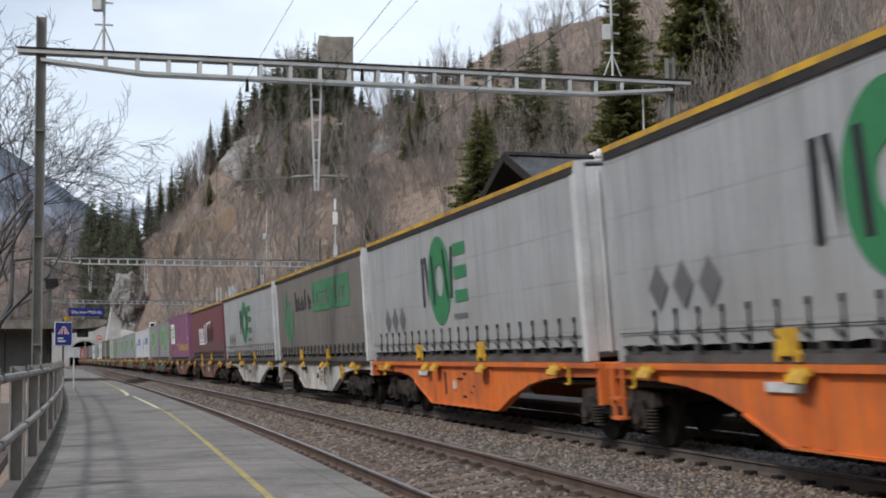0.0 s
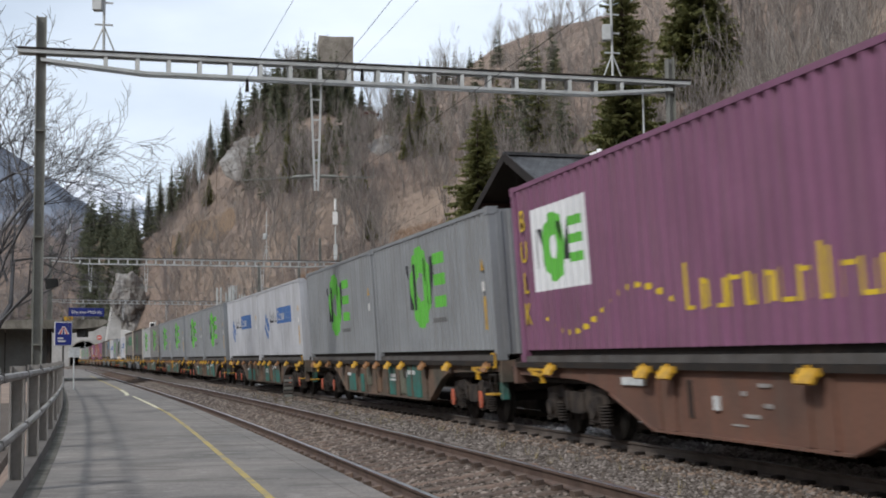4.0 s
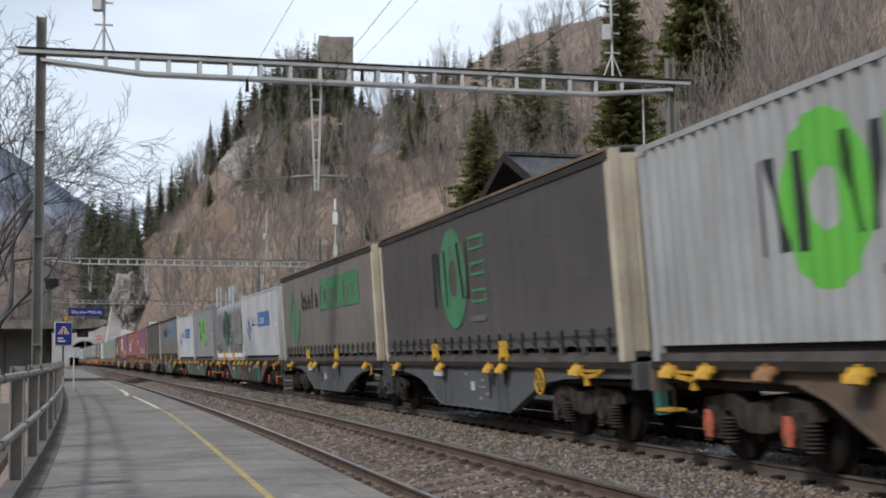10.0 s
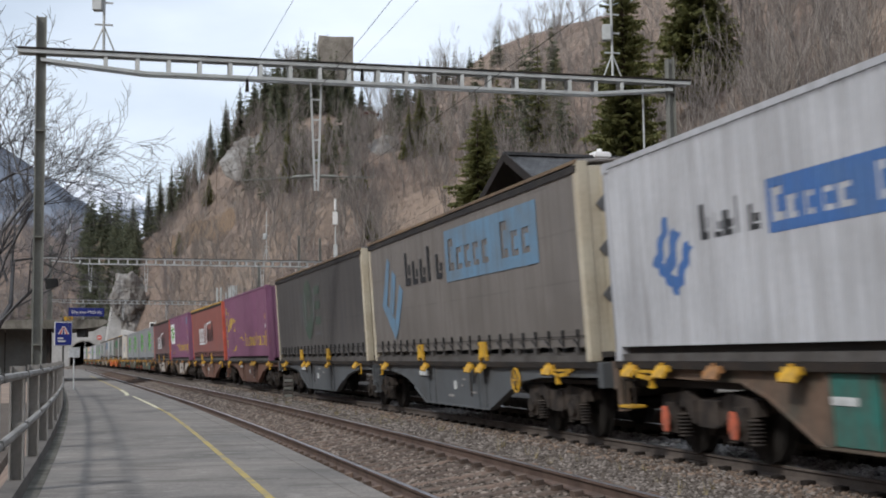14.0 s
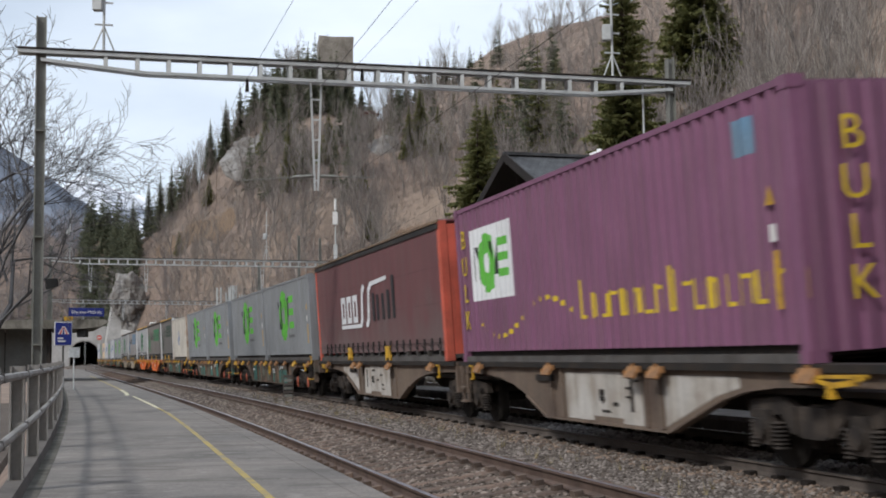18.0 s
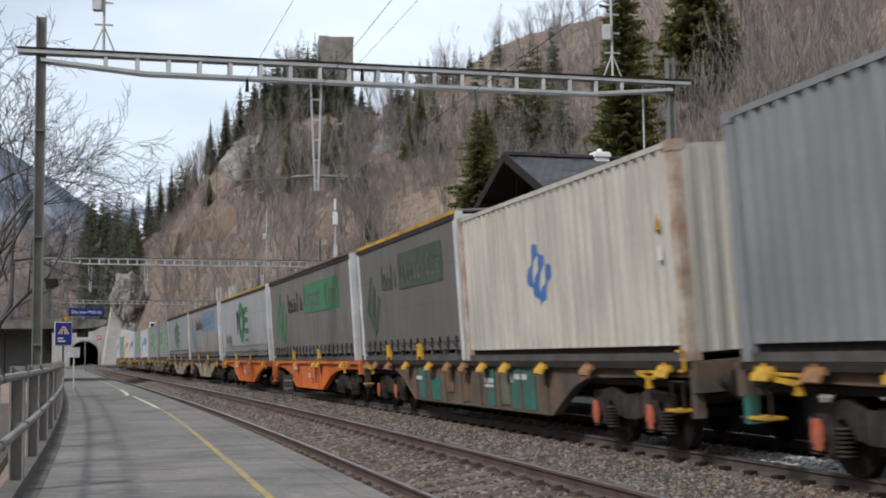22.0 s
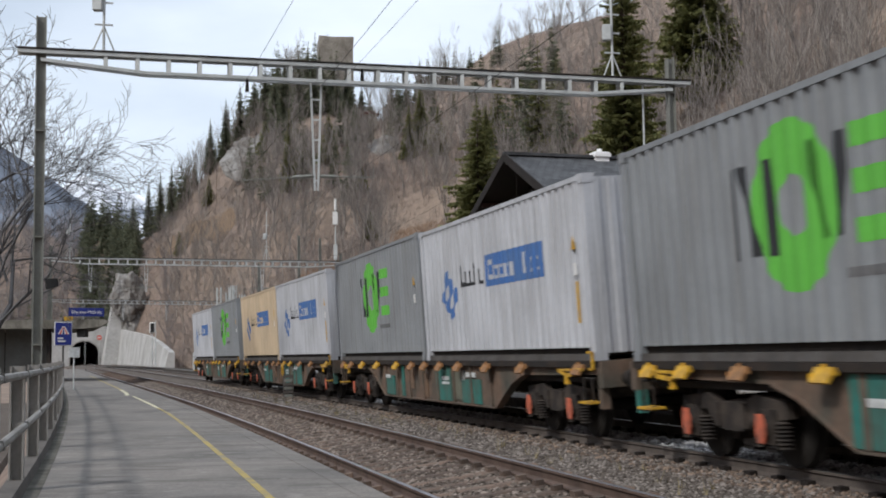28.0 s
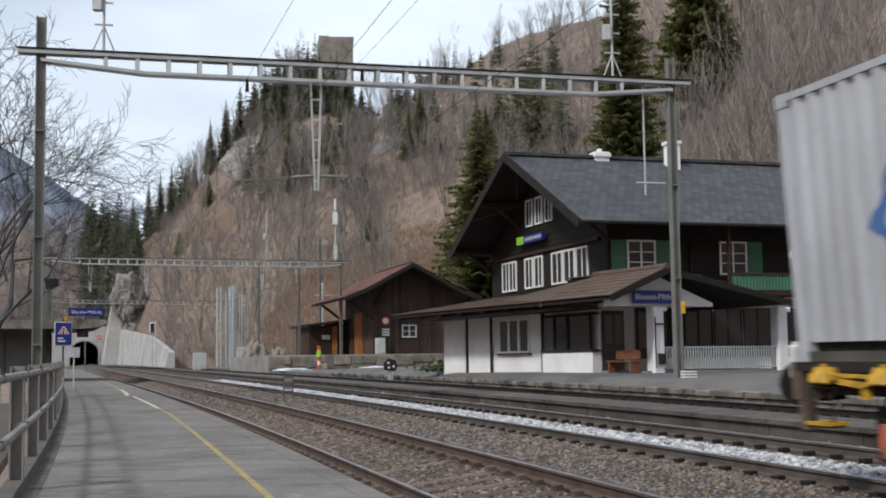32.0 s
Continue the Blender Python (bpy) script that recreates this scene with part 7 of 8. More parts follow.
# ---- tunnel, retaining wall, rock and ruin ----
M_ROCK = mat("pale_rock", (0.25, 0.243, 0.235), 0.9, 0, 0.45, 0.25, 1.4, 1.0, (0.13, 0.115, 0.10), streak=0.3)
M_RUIN = mat("ruin_masonry", (0.26, 0.235, 0.20), 0.95, 0, 0.5, 0.35, 2.5, 0.9, (0.15, 0.13, 0.11))
M_SOOT = mat("tunnel_lining", (0.022, 0.022, 0.022), 0.95, 0, 0.3, 0.5, 5, 0.2)


def build_tunnel():
    s0 = 331.0
    M = frame_at(s0, 0.0, 0.0)
    t = tagged(new("tunnel_portal"), "pale concrete portal of a single-track railway tunnel", "tunnel", kind="structure")
    t.matrix_basis = M
    arch = [(3.45 * math.cos(a), 2.7 + 3.2 * math.sin(a)) for a in np.linspace(0, math.pi, 17)]
    inner = [(3.45, -0.6)] + arch + [(-3.45, -0.6)]
    b = bmesh.new()
    for y0, y1 in ((0.0, 1.2),):
        outer_x, top = 8.5, 9.6
        for k in range(len(inner) - 1):
            (x0, z0), (x1, z1) = inner[k], inner[k + 1]
            def out(x, z):
                if z <= -0.59:
                    return (outer_x if x > 0 else -outer_x, -0.6)
                a = math.atan2(max(z - 2.7, 0.0), x)
                if z < 2.75 and abs(x) > 3.4:
                    return (outer_x if x > 0 else -outer_x, z)
                r = min(outer_x / max(abs(math.cos(a)), 1e-6), (top - 2.7) / max(math.sin(a), 1e-6))
                return (r * math.cos(a), 2.7 + r * math.sin(a))
            q0, q1 = out(x0, z0), out(x1, z1)
            prism(b, [(x0, z0), (x1, z1), q1, q0], y0, y1, "y")
    part("portal_face", b, M_CONC_PALE, t)
    b = bmesh.new()
    for k in range(len(inner) - 1):
        (x0, z0), (x1, z1) = inner[k], inner[k + 1]
        f = 1.09
        prism(b, [(x0, z0), (x1, z1), (x1 * f, 2.7 + (z1 - 2.7) * f), (x0 * f, 2.7 + (z0 - 2.7) * f)], -0.12, 0.0, "y")
    part("arch_ring", b, M_CONCRETE, t)
    # the bore runs on as far as the train reaches back
    vs, fs = [], []
    ss = np.arange(s0 + 0.9, 616, 8)
    for s in ss:
        vs += [tuple(at(s, x * 1.02, z)) for x, z in inner]
    n = len(inner)
    for i in range(len(ss) - 1):
        for j in range(n):
            a, c = i * n + j, i * n + (j + 1) % n
            fs.append((a, c, c + n, a + n))
    fs.append(tuple(range((len(ss) - 1) * n, len(ss) * n)))
    o = part("bore", raw("bore", vs, fs, M_SOOT), None, t, "sooty tunnel bore")
    o.matrix_parent_inverse = M.inverted()
    # wing wall to the right, stepped down along the track
    w = tagged(new("retaining_wall"), "pale concrete retaining wall beside the tunnel mouth", "wall", kind="structure")
    segs = [(198, 2.3), (206, 3.0), (222, 4.3), (240, 5.5), (262, 6.4), (284, 7.2), (306, 8.0), (330, 9.0)]
    for (a, ha), (c, hc) in zip(segs, segs[1:]):
        vs = []
        for s, h in ((a, ha), (c - 0.08, hc)):
            for o_, z in ((7.0, -0.6), (7.6 + h * 0.05, h), (8.6, h), (8.6, -0.6)):
                vs.append(tuple(at(s, o_, z)))
        part("wall_panel", raw("wall_panel", vs, [(0, 1, 2, 3), (7, 6, 5, 4), (0, 4, 5, 1), (1, 5, 6, 2), (2, 6, 7, 3), (3, 7, 4, 0)], M_CONC_PALE), None, w)
    vs = []
    for s, w0, w1 in ((318, 6.0, 1.2), (330, 7.0, 1.6)):
        for o_, z in ((3.8, -0.6), (3.8 + w0 * 0.35, 15), (3.8 + w0 * 0.35 + w1, 15), (3.8 + w0, -0.6)):
            vs.append(tuple(at(s, o_, z)))
    part("buttress", raw("buttress", vs, [(0, 1, 2, 3), (7, 6, 5, 4), (0, 4, 5, 1), (1, 5, 6, 2), (2, 6, 7, 3), (3, 7, 4, 0)], M_CONC_PALE), None, w)


build_tunnel()


def crag(name, x, y, z, rx, ry, rz, seed, label, material=None, tilt=0.0):
    b = bmesh.new()
    bmesh.ops.create_icosphere(b, subdivisions=5, radius=1)
    for v in b.verts:
        p = v.co.copy()
        n = noise.fractal(p * 1.6 + Vector((seed, 0, 0)), 0.9, 2.2, 6)
        n2 = noise.noise(Vector((p.x * 5, p.y * 5, p.z * 1.6 + seed)))
        v.co = Vector((p.x * rx, p.y * ry, p.z * rz)) * (1 + 0.30 * n + 0.09 * n2)
    o = new(name, made(b, name, material or M_ROCK))
    o.location, o.rotation_euler = (x, y, z), (tilt, 0, 0)
    return tagged(o, label, "rock")


crag("rock_outcrop", -76.6, 308, 18.6, 3.9, 4, 6.0, 2.0, "pale grey rock outcrop above the tunnel")
crag("rock_outcrop", -75.6, 311, 12.5, 3.8, 4, 6.5, 5.0, "pale grey rock outcrop above the tunnel")
crag("rock_outcrop", -73.0, 314, 9.0, 4.0, 4, 6.0, 8.0, "pale grey rock outcrop above the tunnel")
crag("crag", -46.5, 297, 49.9, 5, 8, 2.3, 11.0, "grey rock face breaking through the wooded slope", None, 0.75)
crag("crag", -41.5, 300, 52.9, 4.2, 8, 2.2, 13.0, "grey rock face breaking through the wooded slope", None, 0.75)
crag("crag", -12.2, 258, 43.2, 3.8, 8, 2.2, 15.0, "grey rock face breaking through the wooded slope", None, 0.7)
crag("crag", -25, 300, 56, 6, 5, 7, 19.0, "brown rock knoll under the ruined tower", M_RUIN)


def build_tower():
    t = thing("castle_ruin_tower", pose(-25.65, 304, 56, 0, 0, 8), "square roofless masonry tower of a ruined castle", "tower")
    b = bmesh.new()
    h = 24
    for x0, x1, y0, y1 in ((-4.15, 4.15, -4, -2.8), (-4.15, 4.15, 2.8, 4), (-4.15, -3.0, -2.8, 2.8), (3.0, 4.15, -2.8, 2.8)):
        solid(b, x0, x1, y0, y1, 0, h)
    bmesh.ops.subdivide_edges(b, edges=b.edges[:], cuts=5, use_grid_fill=True)
    for v in b.verts:
        n = noise.noise_vector(v.co * 0.5)
        v.co += n * (0.22 if v.co.z < h - 0.1 else 0.3)
    part("masonry", b, M_RUIN, t)
    b = bmesh.new()
    solid(b, -0.5, 0.5, -4.3, -4.05, 15, 17)
    part("window_slit", b, M_DARK, t)


build_tower()
hut = thing("hillside_hut", pose(-16.6, 290, 58.2, 0, 0, 10), "small hut with a reddish roof on the hillside", "hut")
_b = bmesh.new()
solid(_b, -1.7, 1.7, -1, 1, -3, 0.5)
part("wall", _b, M_RUIN, hut)
_b = bmesh.new()
prism(_b, [(-2.2, 0.45), (2.2, 0.45), (0, 1.4)], -1.4, 1.4, "y")
part("roof", _b, M_TILE_RED, hut)


# ---- far mountains ----
def far_ridge(name, az0, az1, r, heights, label, material, seed, rough=16):
    n, m = 90, 26
    vs, fs = [], []
    for i in range(n + 1):
        a = az0 + (az1 - az0) * i / n
        top = float(np.interp(a, [q[0] for q in heights], [q[1] for q in heights]))
        for j in range(m + 1):
            t = j / m
            rr = r + 900 * (t - 1)
            x, y = rr * math.sin(a * DEG), rr * math.cos(a * DEG)
            z = top * t ** 1.15 + noise.fractal(Vector((x * 0.004, y * 0.004, seed)), 0.9, 2.1, 6) * rough * min(1, 2.2 * t)
            vs.append((x, y, z))
    for i in range(n):
        for j in range(m):
            a = i * (m + 1) + j
            fs.append((a, a + m + 1, a + m + 2, a + 1))
    return tagged(new(name, raw(name, vs, fs, material, True)), label, "mountain", kind="structure")


# Blue-grey base: the haze of distance is put into the forest's colour.
M_FAR = mat("hazy_far_forest", (0.075, 0.092, 0.125), 0.95, 0, 0.5, 0.011, 0.05, 0.0, (0.22, 0.245, 0.295))
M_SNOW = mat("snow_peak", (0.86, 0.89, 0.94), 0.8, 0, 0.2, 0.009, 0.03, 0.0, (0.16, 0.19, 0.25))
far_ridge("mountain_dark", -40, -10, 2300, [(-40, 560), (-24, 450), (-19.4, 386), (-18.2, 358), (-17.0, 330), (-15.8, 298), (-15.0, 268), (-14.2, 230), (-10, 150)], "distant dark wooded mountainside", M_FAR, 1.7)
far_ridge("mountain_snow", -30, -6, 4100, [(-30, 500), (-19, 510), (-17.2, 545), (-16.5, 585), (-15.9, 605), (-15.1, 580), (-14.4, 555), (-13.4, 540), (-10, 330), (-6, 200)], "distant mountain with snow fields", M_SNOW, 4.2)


# ---- left side: platform roof, signs ----
def build_platform_roof():
    t = thing("platform_shelter", pose(0, 0, 0), "low platform shelter with a thick flat concrete roof", "shelter")
    part("roof", sweep("roof", [(-24, 3.35), (-24, 3.75), (-6.1, 3.85), (-5.8, 3.7), (-6.4, 3.38), (-7.5, 3.28)], 83, 96, 3, M_ROOF_SLAB), None, t, "moss-stained roof slab")
    for k in range(5):
        o0 = -22.0 + k * 2.5
        part("wall_panel", sweep("wall_panel", [(o0, 0.0), (o0, 3.3), (o0 + 2.44, 3.3), (o0 + 2.44, 0.0)], 84.5, 84.7, 1, M_SHED), None, t, "dull grey wall panel")
    # Near black, so the shaded interior under the roof is put into its colour.
    part("back_wall", sweep("back_wall", [(-24, 0.0), (-24, 3.3), (-9.5, 3.3), (-9.5, 0.0)], 94.5, 94.8, 1, M_DARK), None, t)
    for o in (-9.4, -14.5):
        for s in (84, 89.5, 95):
            b = bmesh.new()
            p = at(s, o)
            solid(b, p.x - 0.12, p.x + 0.12, p.y - 0.12, p.y + 0.12, p.z - 0.5, p.z + 3.3)
            part("post", b, M_DARK, t)
    b = bmesh.new()
    p = at(83.5, -7.4, 3.1)
    solid(b, p.x - 0.3, p.x + 0.3, p.y - 0.3, p.y + 0.3, p.z - 0.35, p.z + 0.15, None, 0.05)
    part("loudspeaker", b, M_BLACK, t)
    n = thing("station_sign", frame_at(83.0, -7.2, 4.3, 16), "blue station name sign on the shelter roof", "sign")
    b = bmesh.new()
    solid(b, -1.12, 1.12, -0.06, 0.0, -0.26, 0.26, None, 0.01)
    part("panel", b, M_BLUE, n)
    o = part("lettering", text_mesh("Blausee-Mitholz", 0.30, M_WHITE), None, n, "white lettering")
    o.matrix_basis = pose(0, -0.065, 0, 90, 0, 0)
    b = bmesh.new()
    for x in (-0.8, 0.8):
        solid(b, x - 0.03, x + 0.03, 0.0, 0.06, -0.62, 0.2)
    part("bracket", b, M_MAST, n)
    # underpass sign at the fence end
    u = thing("underpass_sign", frame_at(60.5, -8.75, 0.0, 14), "blue underpass sign with a white and red picture on a post", "sign")
    b = bmesh.new()
    rod(b, (0.02, 0.06, -0.1), (0.02, 0.06, 3.2), 0.04, 8)
    part("post", b, M_DARK, u)
    b = bmesh.new()
    solid(b, -0.40, 0.40, -0.03, 0.0, 1.98, 3.06, None, 0.01)
    part("border", b, M_WHITE, u)
    b = bmesh.new()
    solid(b, -0.365, 0.365, -0.045, -0.03, 2.015, 3.025)
    part("panel", b, M_BLUE, u)
    b = bmesh.new()
    for pts in ([(-0.26, 2.5), (-0.05, 2.5), (0.0, 2.85), (-0.05, 2.85)], [(0.05, 2.5), (0.26, 2.5), (0.06, 2.85), (0.02, 2.85)], [(-0.26, 2.15), (0.1, 2.15), (0.1, 2.22), (-0.26, 2.22)], [(-0.26, 2.28), (0.0, 2.28), (0.0, 2.35), (-0.26, 2.35)]):
        prism(b, pts, -0.052, -0.045, "y")
    part("pictogram", b, M_WHITE, u)
    b = bmesh.new()
    for sg in (-1, 1):
        prism(b, [(sg * 0.12, 2.5), (sg * 0.2, 2.5), (sg * 0.04, 2.8), (sg * 0.02, 2.8)], -0.058, -0.052, "y")
    part("pictogram_red", b, INK["red"], u)
    b = bmesh.new()
    solid(b, 0.02, 0.42, -0.03, 0.0, 3.12, 3.3)
    part("yellow_plate", b, M_YELLOW, u)
    b = bmesh.new()
    solid(b, 0.25, 0.75, -0.02, 0.0, 1.45, 1.9)
    rod(b, (0.5, 0.02, -0.1), (0.5, 0.02, 1.9), 0.03, 6)
    part("pale_plate", b, M_PLATE, u)
    # lamp on the portal mast
    l = thing("platform_lamp", frame_at(33.0, -9.08, 3.2), "dark box lamp on the mast", "lamp")
    b = bmesh.new()
    prism(b, [(-0.12, -0.12), (0.18, -0.05), (0.16, 0.14), (-0.14, 0.14)], -0.14, 0.14, "y")
    part("housing", b, M_BLACK, l)


M_ROOF_SLAB = mat("mossy_roof_slab", (0.24, 0.225, 0.195), 0.9, 0, 0.4, 1.1, 10, 0.4, (0.10, 0.095, 0.075), streak=0.5)
M_SHED = mat("dull_grey_panel", (0.10, 0.105, 0.10), 0.8, 0, 0.2, 0.7, 8, 0.1, (0.07, 0.07, 0.065), streak=0.4)
build_platform_roof()


def build_signals():
    # slatted board between the tracks
    t = thing("track_board", frame_at(40.6, -1.95, -0.12) @ Matrix.Scale(0.72, 4), "grey slatted marker board on two legs between the tracks", "marker board")
    for x in (-0.22, 0.18):
        b = bmesh.new()
        solid(b, x, x + 0.04, -0.02, 0.02, 0, 1.28)
        part("leg", b, M_CONC_DARK, t)
    for k in range(6):
        b = bmesh.new()
        solid(b, -0.18, 0.18, -0.025, 0.0, 0.28 + k * 0.17, 0.40 + k * 0.17)
        part("slat", b, M_CONC_DARK if k % 2 else M_MAST, t)
    # dwarf signal by the siding
    d = thing("dwarf_signal", frame_at(57, 5.6, -0.05), "black dwarf signal with white lamps on a pale post", "signal")
    b = bmesh.new()
    solid(b, -0.09, 0.09, -0.09, 0.09, -0.3, 0.72)
    part("post", b, M_CONC_PALE, d)
    b = bmesh.new()
    prism(b, [(-0.3, 0.75), (0.22, 0.70), (0.3, 0.95), (0.22, 1.2), (-0.1, 1.28), (-0.3, 1.1)], -0.12, 0.08, "y")
    part("housing", b, M_BLACK, d)
    for x, z in ((-0.1, 0.86), (0.12, 0.92), (-0.12, 1.08)):
        b = bmesh.new()
        rod(b, (x, -0.14, z), (x, -0.12, z), 0.06, 10)
        part("lens", b, M_WHITE, d)
    # tall signal on the way to the tunnel
    for s, off, z1, w in ((203, 5.6, 6.9, 0.36), (214, 7.0, 7.6, 0.2)):
        g = thing("line_signal", frame_at(s, off, 0.0), "black light signal with a white border on a slim post", "signal")
        b = bmesh.new()
        rod(b, (0, 0, -0.5), (0, 0, z1), 0.09, 8)
        part("post", b, M_GALV, g)
        if w > 0.3:
            b = bmesh.new()
            solid(b, -0.42, 0.42, -0.2, 0.05, z1 - 1.6, z1 + 0.1, None, 0.1)
            part("border", b, M_WHITE, g)
            b = bmesh.new()
            solid(b, -0.28, 0.28, -0.24, -0.2, z1 - 1.45, z1 - 0.05)
            part("target", b, M_BLACK, g)
    for s, off, z, r in ((300, 1.9, 6.3, 0.55), (316, -0.5, 7.6, 0.6)):
        g = thing("round_line_sign", frame_at(s, off, 0.0), "round red and white line sign by the tunnel", "sign")
        b = bmesh.new()
        rod(b, (0, 0, -0.4), (0, 0, z), 0.06, 6)
        part("post", b, M_GALV, g)
        b = bmesh.new()
        rod(b, (0, -0.1, z), (0, -0.05, z), r, 16)
        part("disc", b, INK["red"], g)
        b = bmesh.new()
        solid(b, -r * 0.6, r * 0.6, -0.13, -0.1, z - 0.12, z + 0.12)
        part("bar", b, M_WHITE, g)
    # group of lattice posts and cabinets
    for k, (x, y, h) in enumerate(((-23.2, 131, 8.4), (-22.6, 133, 8.0), (-21.6, 130.5, 8.6), (-21.2, 133.5, 7.8), (-22.1, 132, 8.5))):
        p = thing("lattice_post", pose(x, y, 1.0, 0, 0, 20 * k), "galvanised lattice post of a switching group", "lattice post", "lattice posts")
        for sx, sy in ((-1, -1), (1, -1), (1, 1), (-1, 1)):
            b = bmesh.new()
            solid(b, sx * 0.2 - 0.04, sx * 0.2 + 0.04, sy * 0.2 - 0.04, sy * 0.2 + 0.04, -0.3, h)
            part("leg", b, M_GALV, p)
        b = bmesh.new()
        for z in np.arange(0.2, h - 0.4, 0.62):
            bar(b, (-0.2, -0.22, z), (0.2, -0.22, z + 0.6), 0.05, 0.04)
            bar(b, (0.22, -0.2, z + 0.6), (0.22, 0.2, z), 0.05, 0.04)
        part("lacing", b, M_GALV, p)
    for x, y, w, h in ((-20.4, 129, 1.3, 2.2), (-24.6, 128, 1.3, 1.7)):
        c = thing("switch_cabinet", pose(x, y, 1.0, 0, 0, 15), "grey metal switch cabinet", "cabinet")
        b = bmesh.new()
        solid(b, -w / 2, w / 2, -0.4, 0.4, -0.3, h, None, 0.03)
        part("body", b, M_GALV, c)
        for sx in (-1, 1):
            b = bmesh.new()
            solid(b, sx * w / 4 - w / 4 + 0.03, sx * w / 4 + w / 4 - 0.03, -0.43, -0.4, 0.1, h - 0.1)
            part("door", b, M_GALV, c)
    single_mast(110, 13.2, 12.4)
    single_mast(104, 10.2, 12.0)
    single_mast(128, 10.6, 11.6)
    single_mast(90, -10.5, 9.2)
    single_mast(120, -9.6, 10.0)
    for x, y, s_ in ((-17.4, 117, 2.1), (-15.2, 117.5, 1.5)):
        crag("boulder", x, y, 1.3, s_ * 0.6, s_ * 0.6, s_, x, "mossy boulder at the hill's foot", M_RUIN)
    # snow heap and clutter by the dock
    crag("snow_heap", -5.0, 89.5, 1.0, 1.0, 0.5, 0.16, 3.3, "small heap of old snow", M_SNOW)
    crag("snow_heap", -10.6, 88.5, 0.98, 1.3, 0.4, 0.12, 6.3, "small heap of old snow", M_SNOW)
    w = thing("warning_post", frame_at(91, 9.2, 0.45), "red and white warning post with a yellow vest on it", "post")
    for z, m2 in ((0.0, INK["red"]), (0.3, M_WHITE), (0.6, INK["red"]), (1.4, INK["red"])):
        b = bmesh.new()
        rod(b, (0, 0, z), (0, 0, z + 0.3), 0.13, 8)
        part("band", b, m2, w)
    b = bmesh.new()
    rod(b, (0, 0, 0.9), (0, 0, 1.4), 0.2, 8, 0.14)
    part("hood", b, M_LIME, w)


    # small extras by the shed and the station
    g = thing("insulator_post", pose(-11.0, 115, 1.2), "thin post with white insulators on a cross arm", "post")
    b = bmesh.new()
    rod(b, (0, 0, -0.6), (0, 0, 7.4), 0.07, 8)
    part("post", b, M_GALV, g)
    b = bmesh.new()
    bar(b, (-0.7, 0, 6.4), (0.95, 0, 6.4), 0.06, 0.06)
    part("cross_arm", b, M_GALV, g)
    for z in (6.55, 6.95, 7.3):
        b = bmesh.new()
        rod(b, (0, -0.1, z), (0, -0.1, z + 0.2), 0.12, 8)
        part("insulator", b, M_WHITE, g)
    p = at(32.2, 7.46)
    y = thing("mast_plate", pose(p.x + 0.14, p.y - 0.16, 2.6), "small yellow plate on the portal mast", "plate")
    b = bmesh.new()
    solid(b, -0.06, 0.06, -0.01, 0.01, 0, 0.34)
    part("plate", b, M_YELLOW, y)
    rng = random.Random(8)
    p = at(52.6, 6.55, 0.66)
    u = thing("evergreen_shrub", pose(p.x, p.y, p.z), "low evergreen shrub at the end of the station wing", "shrub")
    vs, fs = [], []
    for k in range(420):
        c = Vector((rng.gauss(0, 0.42), rng.gauss(0, 0.3), abs(rng.gauss(0, 0.17))))
        d = Vector((rng.uniform(-1, 1), rng.uniform(-1, 1), rng.uniform(-0.2, 1))) * 0.09
        e = d.orthogonal() * 0.6
        n = len(vs)
        vs += [tuple(c - e), tuple(c + e), tuple(c + d)]
        fs.append((n, n + 1, n + 2))
    part("leaves", raw("leaves", vs, fs, M_SHRUB), None, u)


M_SHRUB = island_mat("evergreen_leaves", (0.03, 0.05, 0.015), (0.10, 0.14, 0.05), 0.7)
build_signals()


# ---- trees ----
M_TWIG = island_mat("winter_twigs", (0.168, 0.143, 0.132), (0.31, 0.266, 0.248))
# Cooler, greyer twigs: the far slope's haze is put into their colour.
M_TWIG_COOL = island_mat("hazy_far_twigs", (0.14, 0.125, 0.124), (0.30, 0.275, 0.275))
M_TWIG_GREY = island_mat("grey_twigs", (0.14, 0.124, 0.114), (0.38, 0.34, 0.31), 0.9, 1.4)
M_TRUNK_PALE = island_mat("pale_bark", (0.15, 0.13, 0.115), (0.42, 0.38, 0.34), 0.9, 1.6)
# Hill firs: distance haze is put into a paler, cooler needle colour.
M_NEEDLE = island_mat("spruce_needles", (0.085, 0.097, 0.068), (0.225, 0.235, 0.155), 0.9, 1.0, 0.45)
# Olive needles, brightened in colour to offset self-shadow inside the crowns.
M_NEEDLE_LIT = island_mat("olive_spruce_needles", (0.098, 0.107, 0.045), (0.25, 0.248, 0.107), 0.9, 1.0, 0.5)
M_BARK = mat("spruce_bark", (0.10, 0.075, 0.058), 0.95, 0, 0.3, 3, 20, 0.4)


def limb(vs, fs, p, q, r0, r1, n=3):
    d = (q - p).normalized()
    u = d.orthogonal().normalized()
    w = d.cross(u)
    b = len(vs)
    for c, r in ((p, r0), (q, r1)):
        for k in range(n):
            a = 2 * math.pi * k / n
            vs.append(c + (u * math.cos(a) + w * math.sin(a)) * r)
    for k in range(n):
        k2 = (k + 1) % n
        fs.append((b + k, b + k2, b + n + k2))
        fs.append((b + k, b + n + k2, b + n + k))


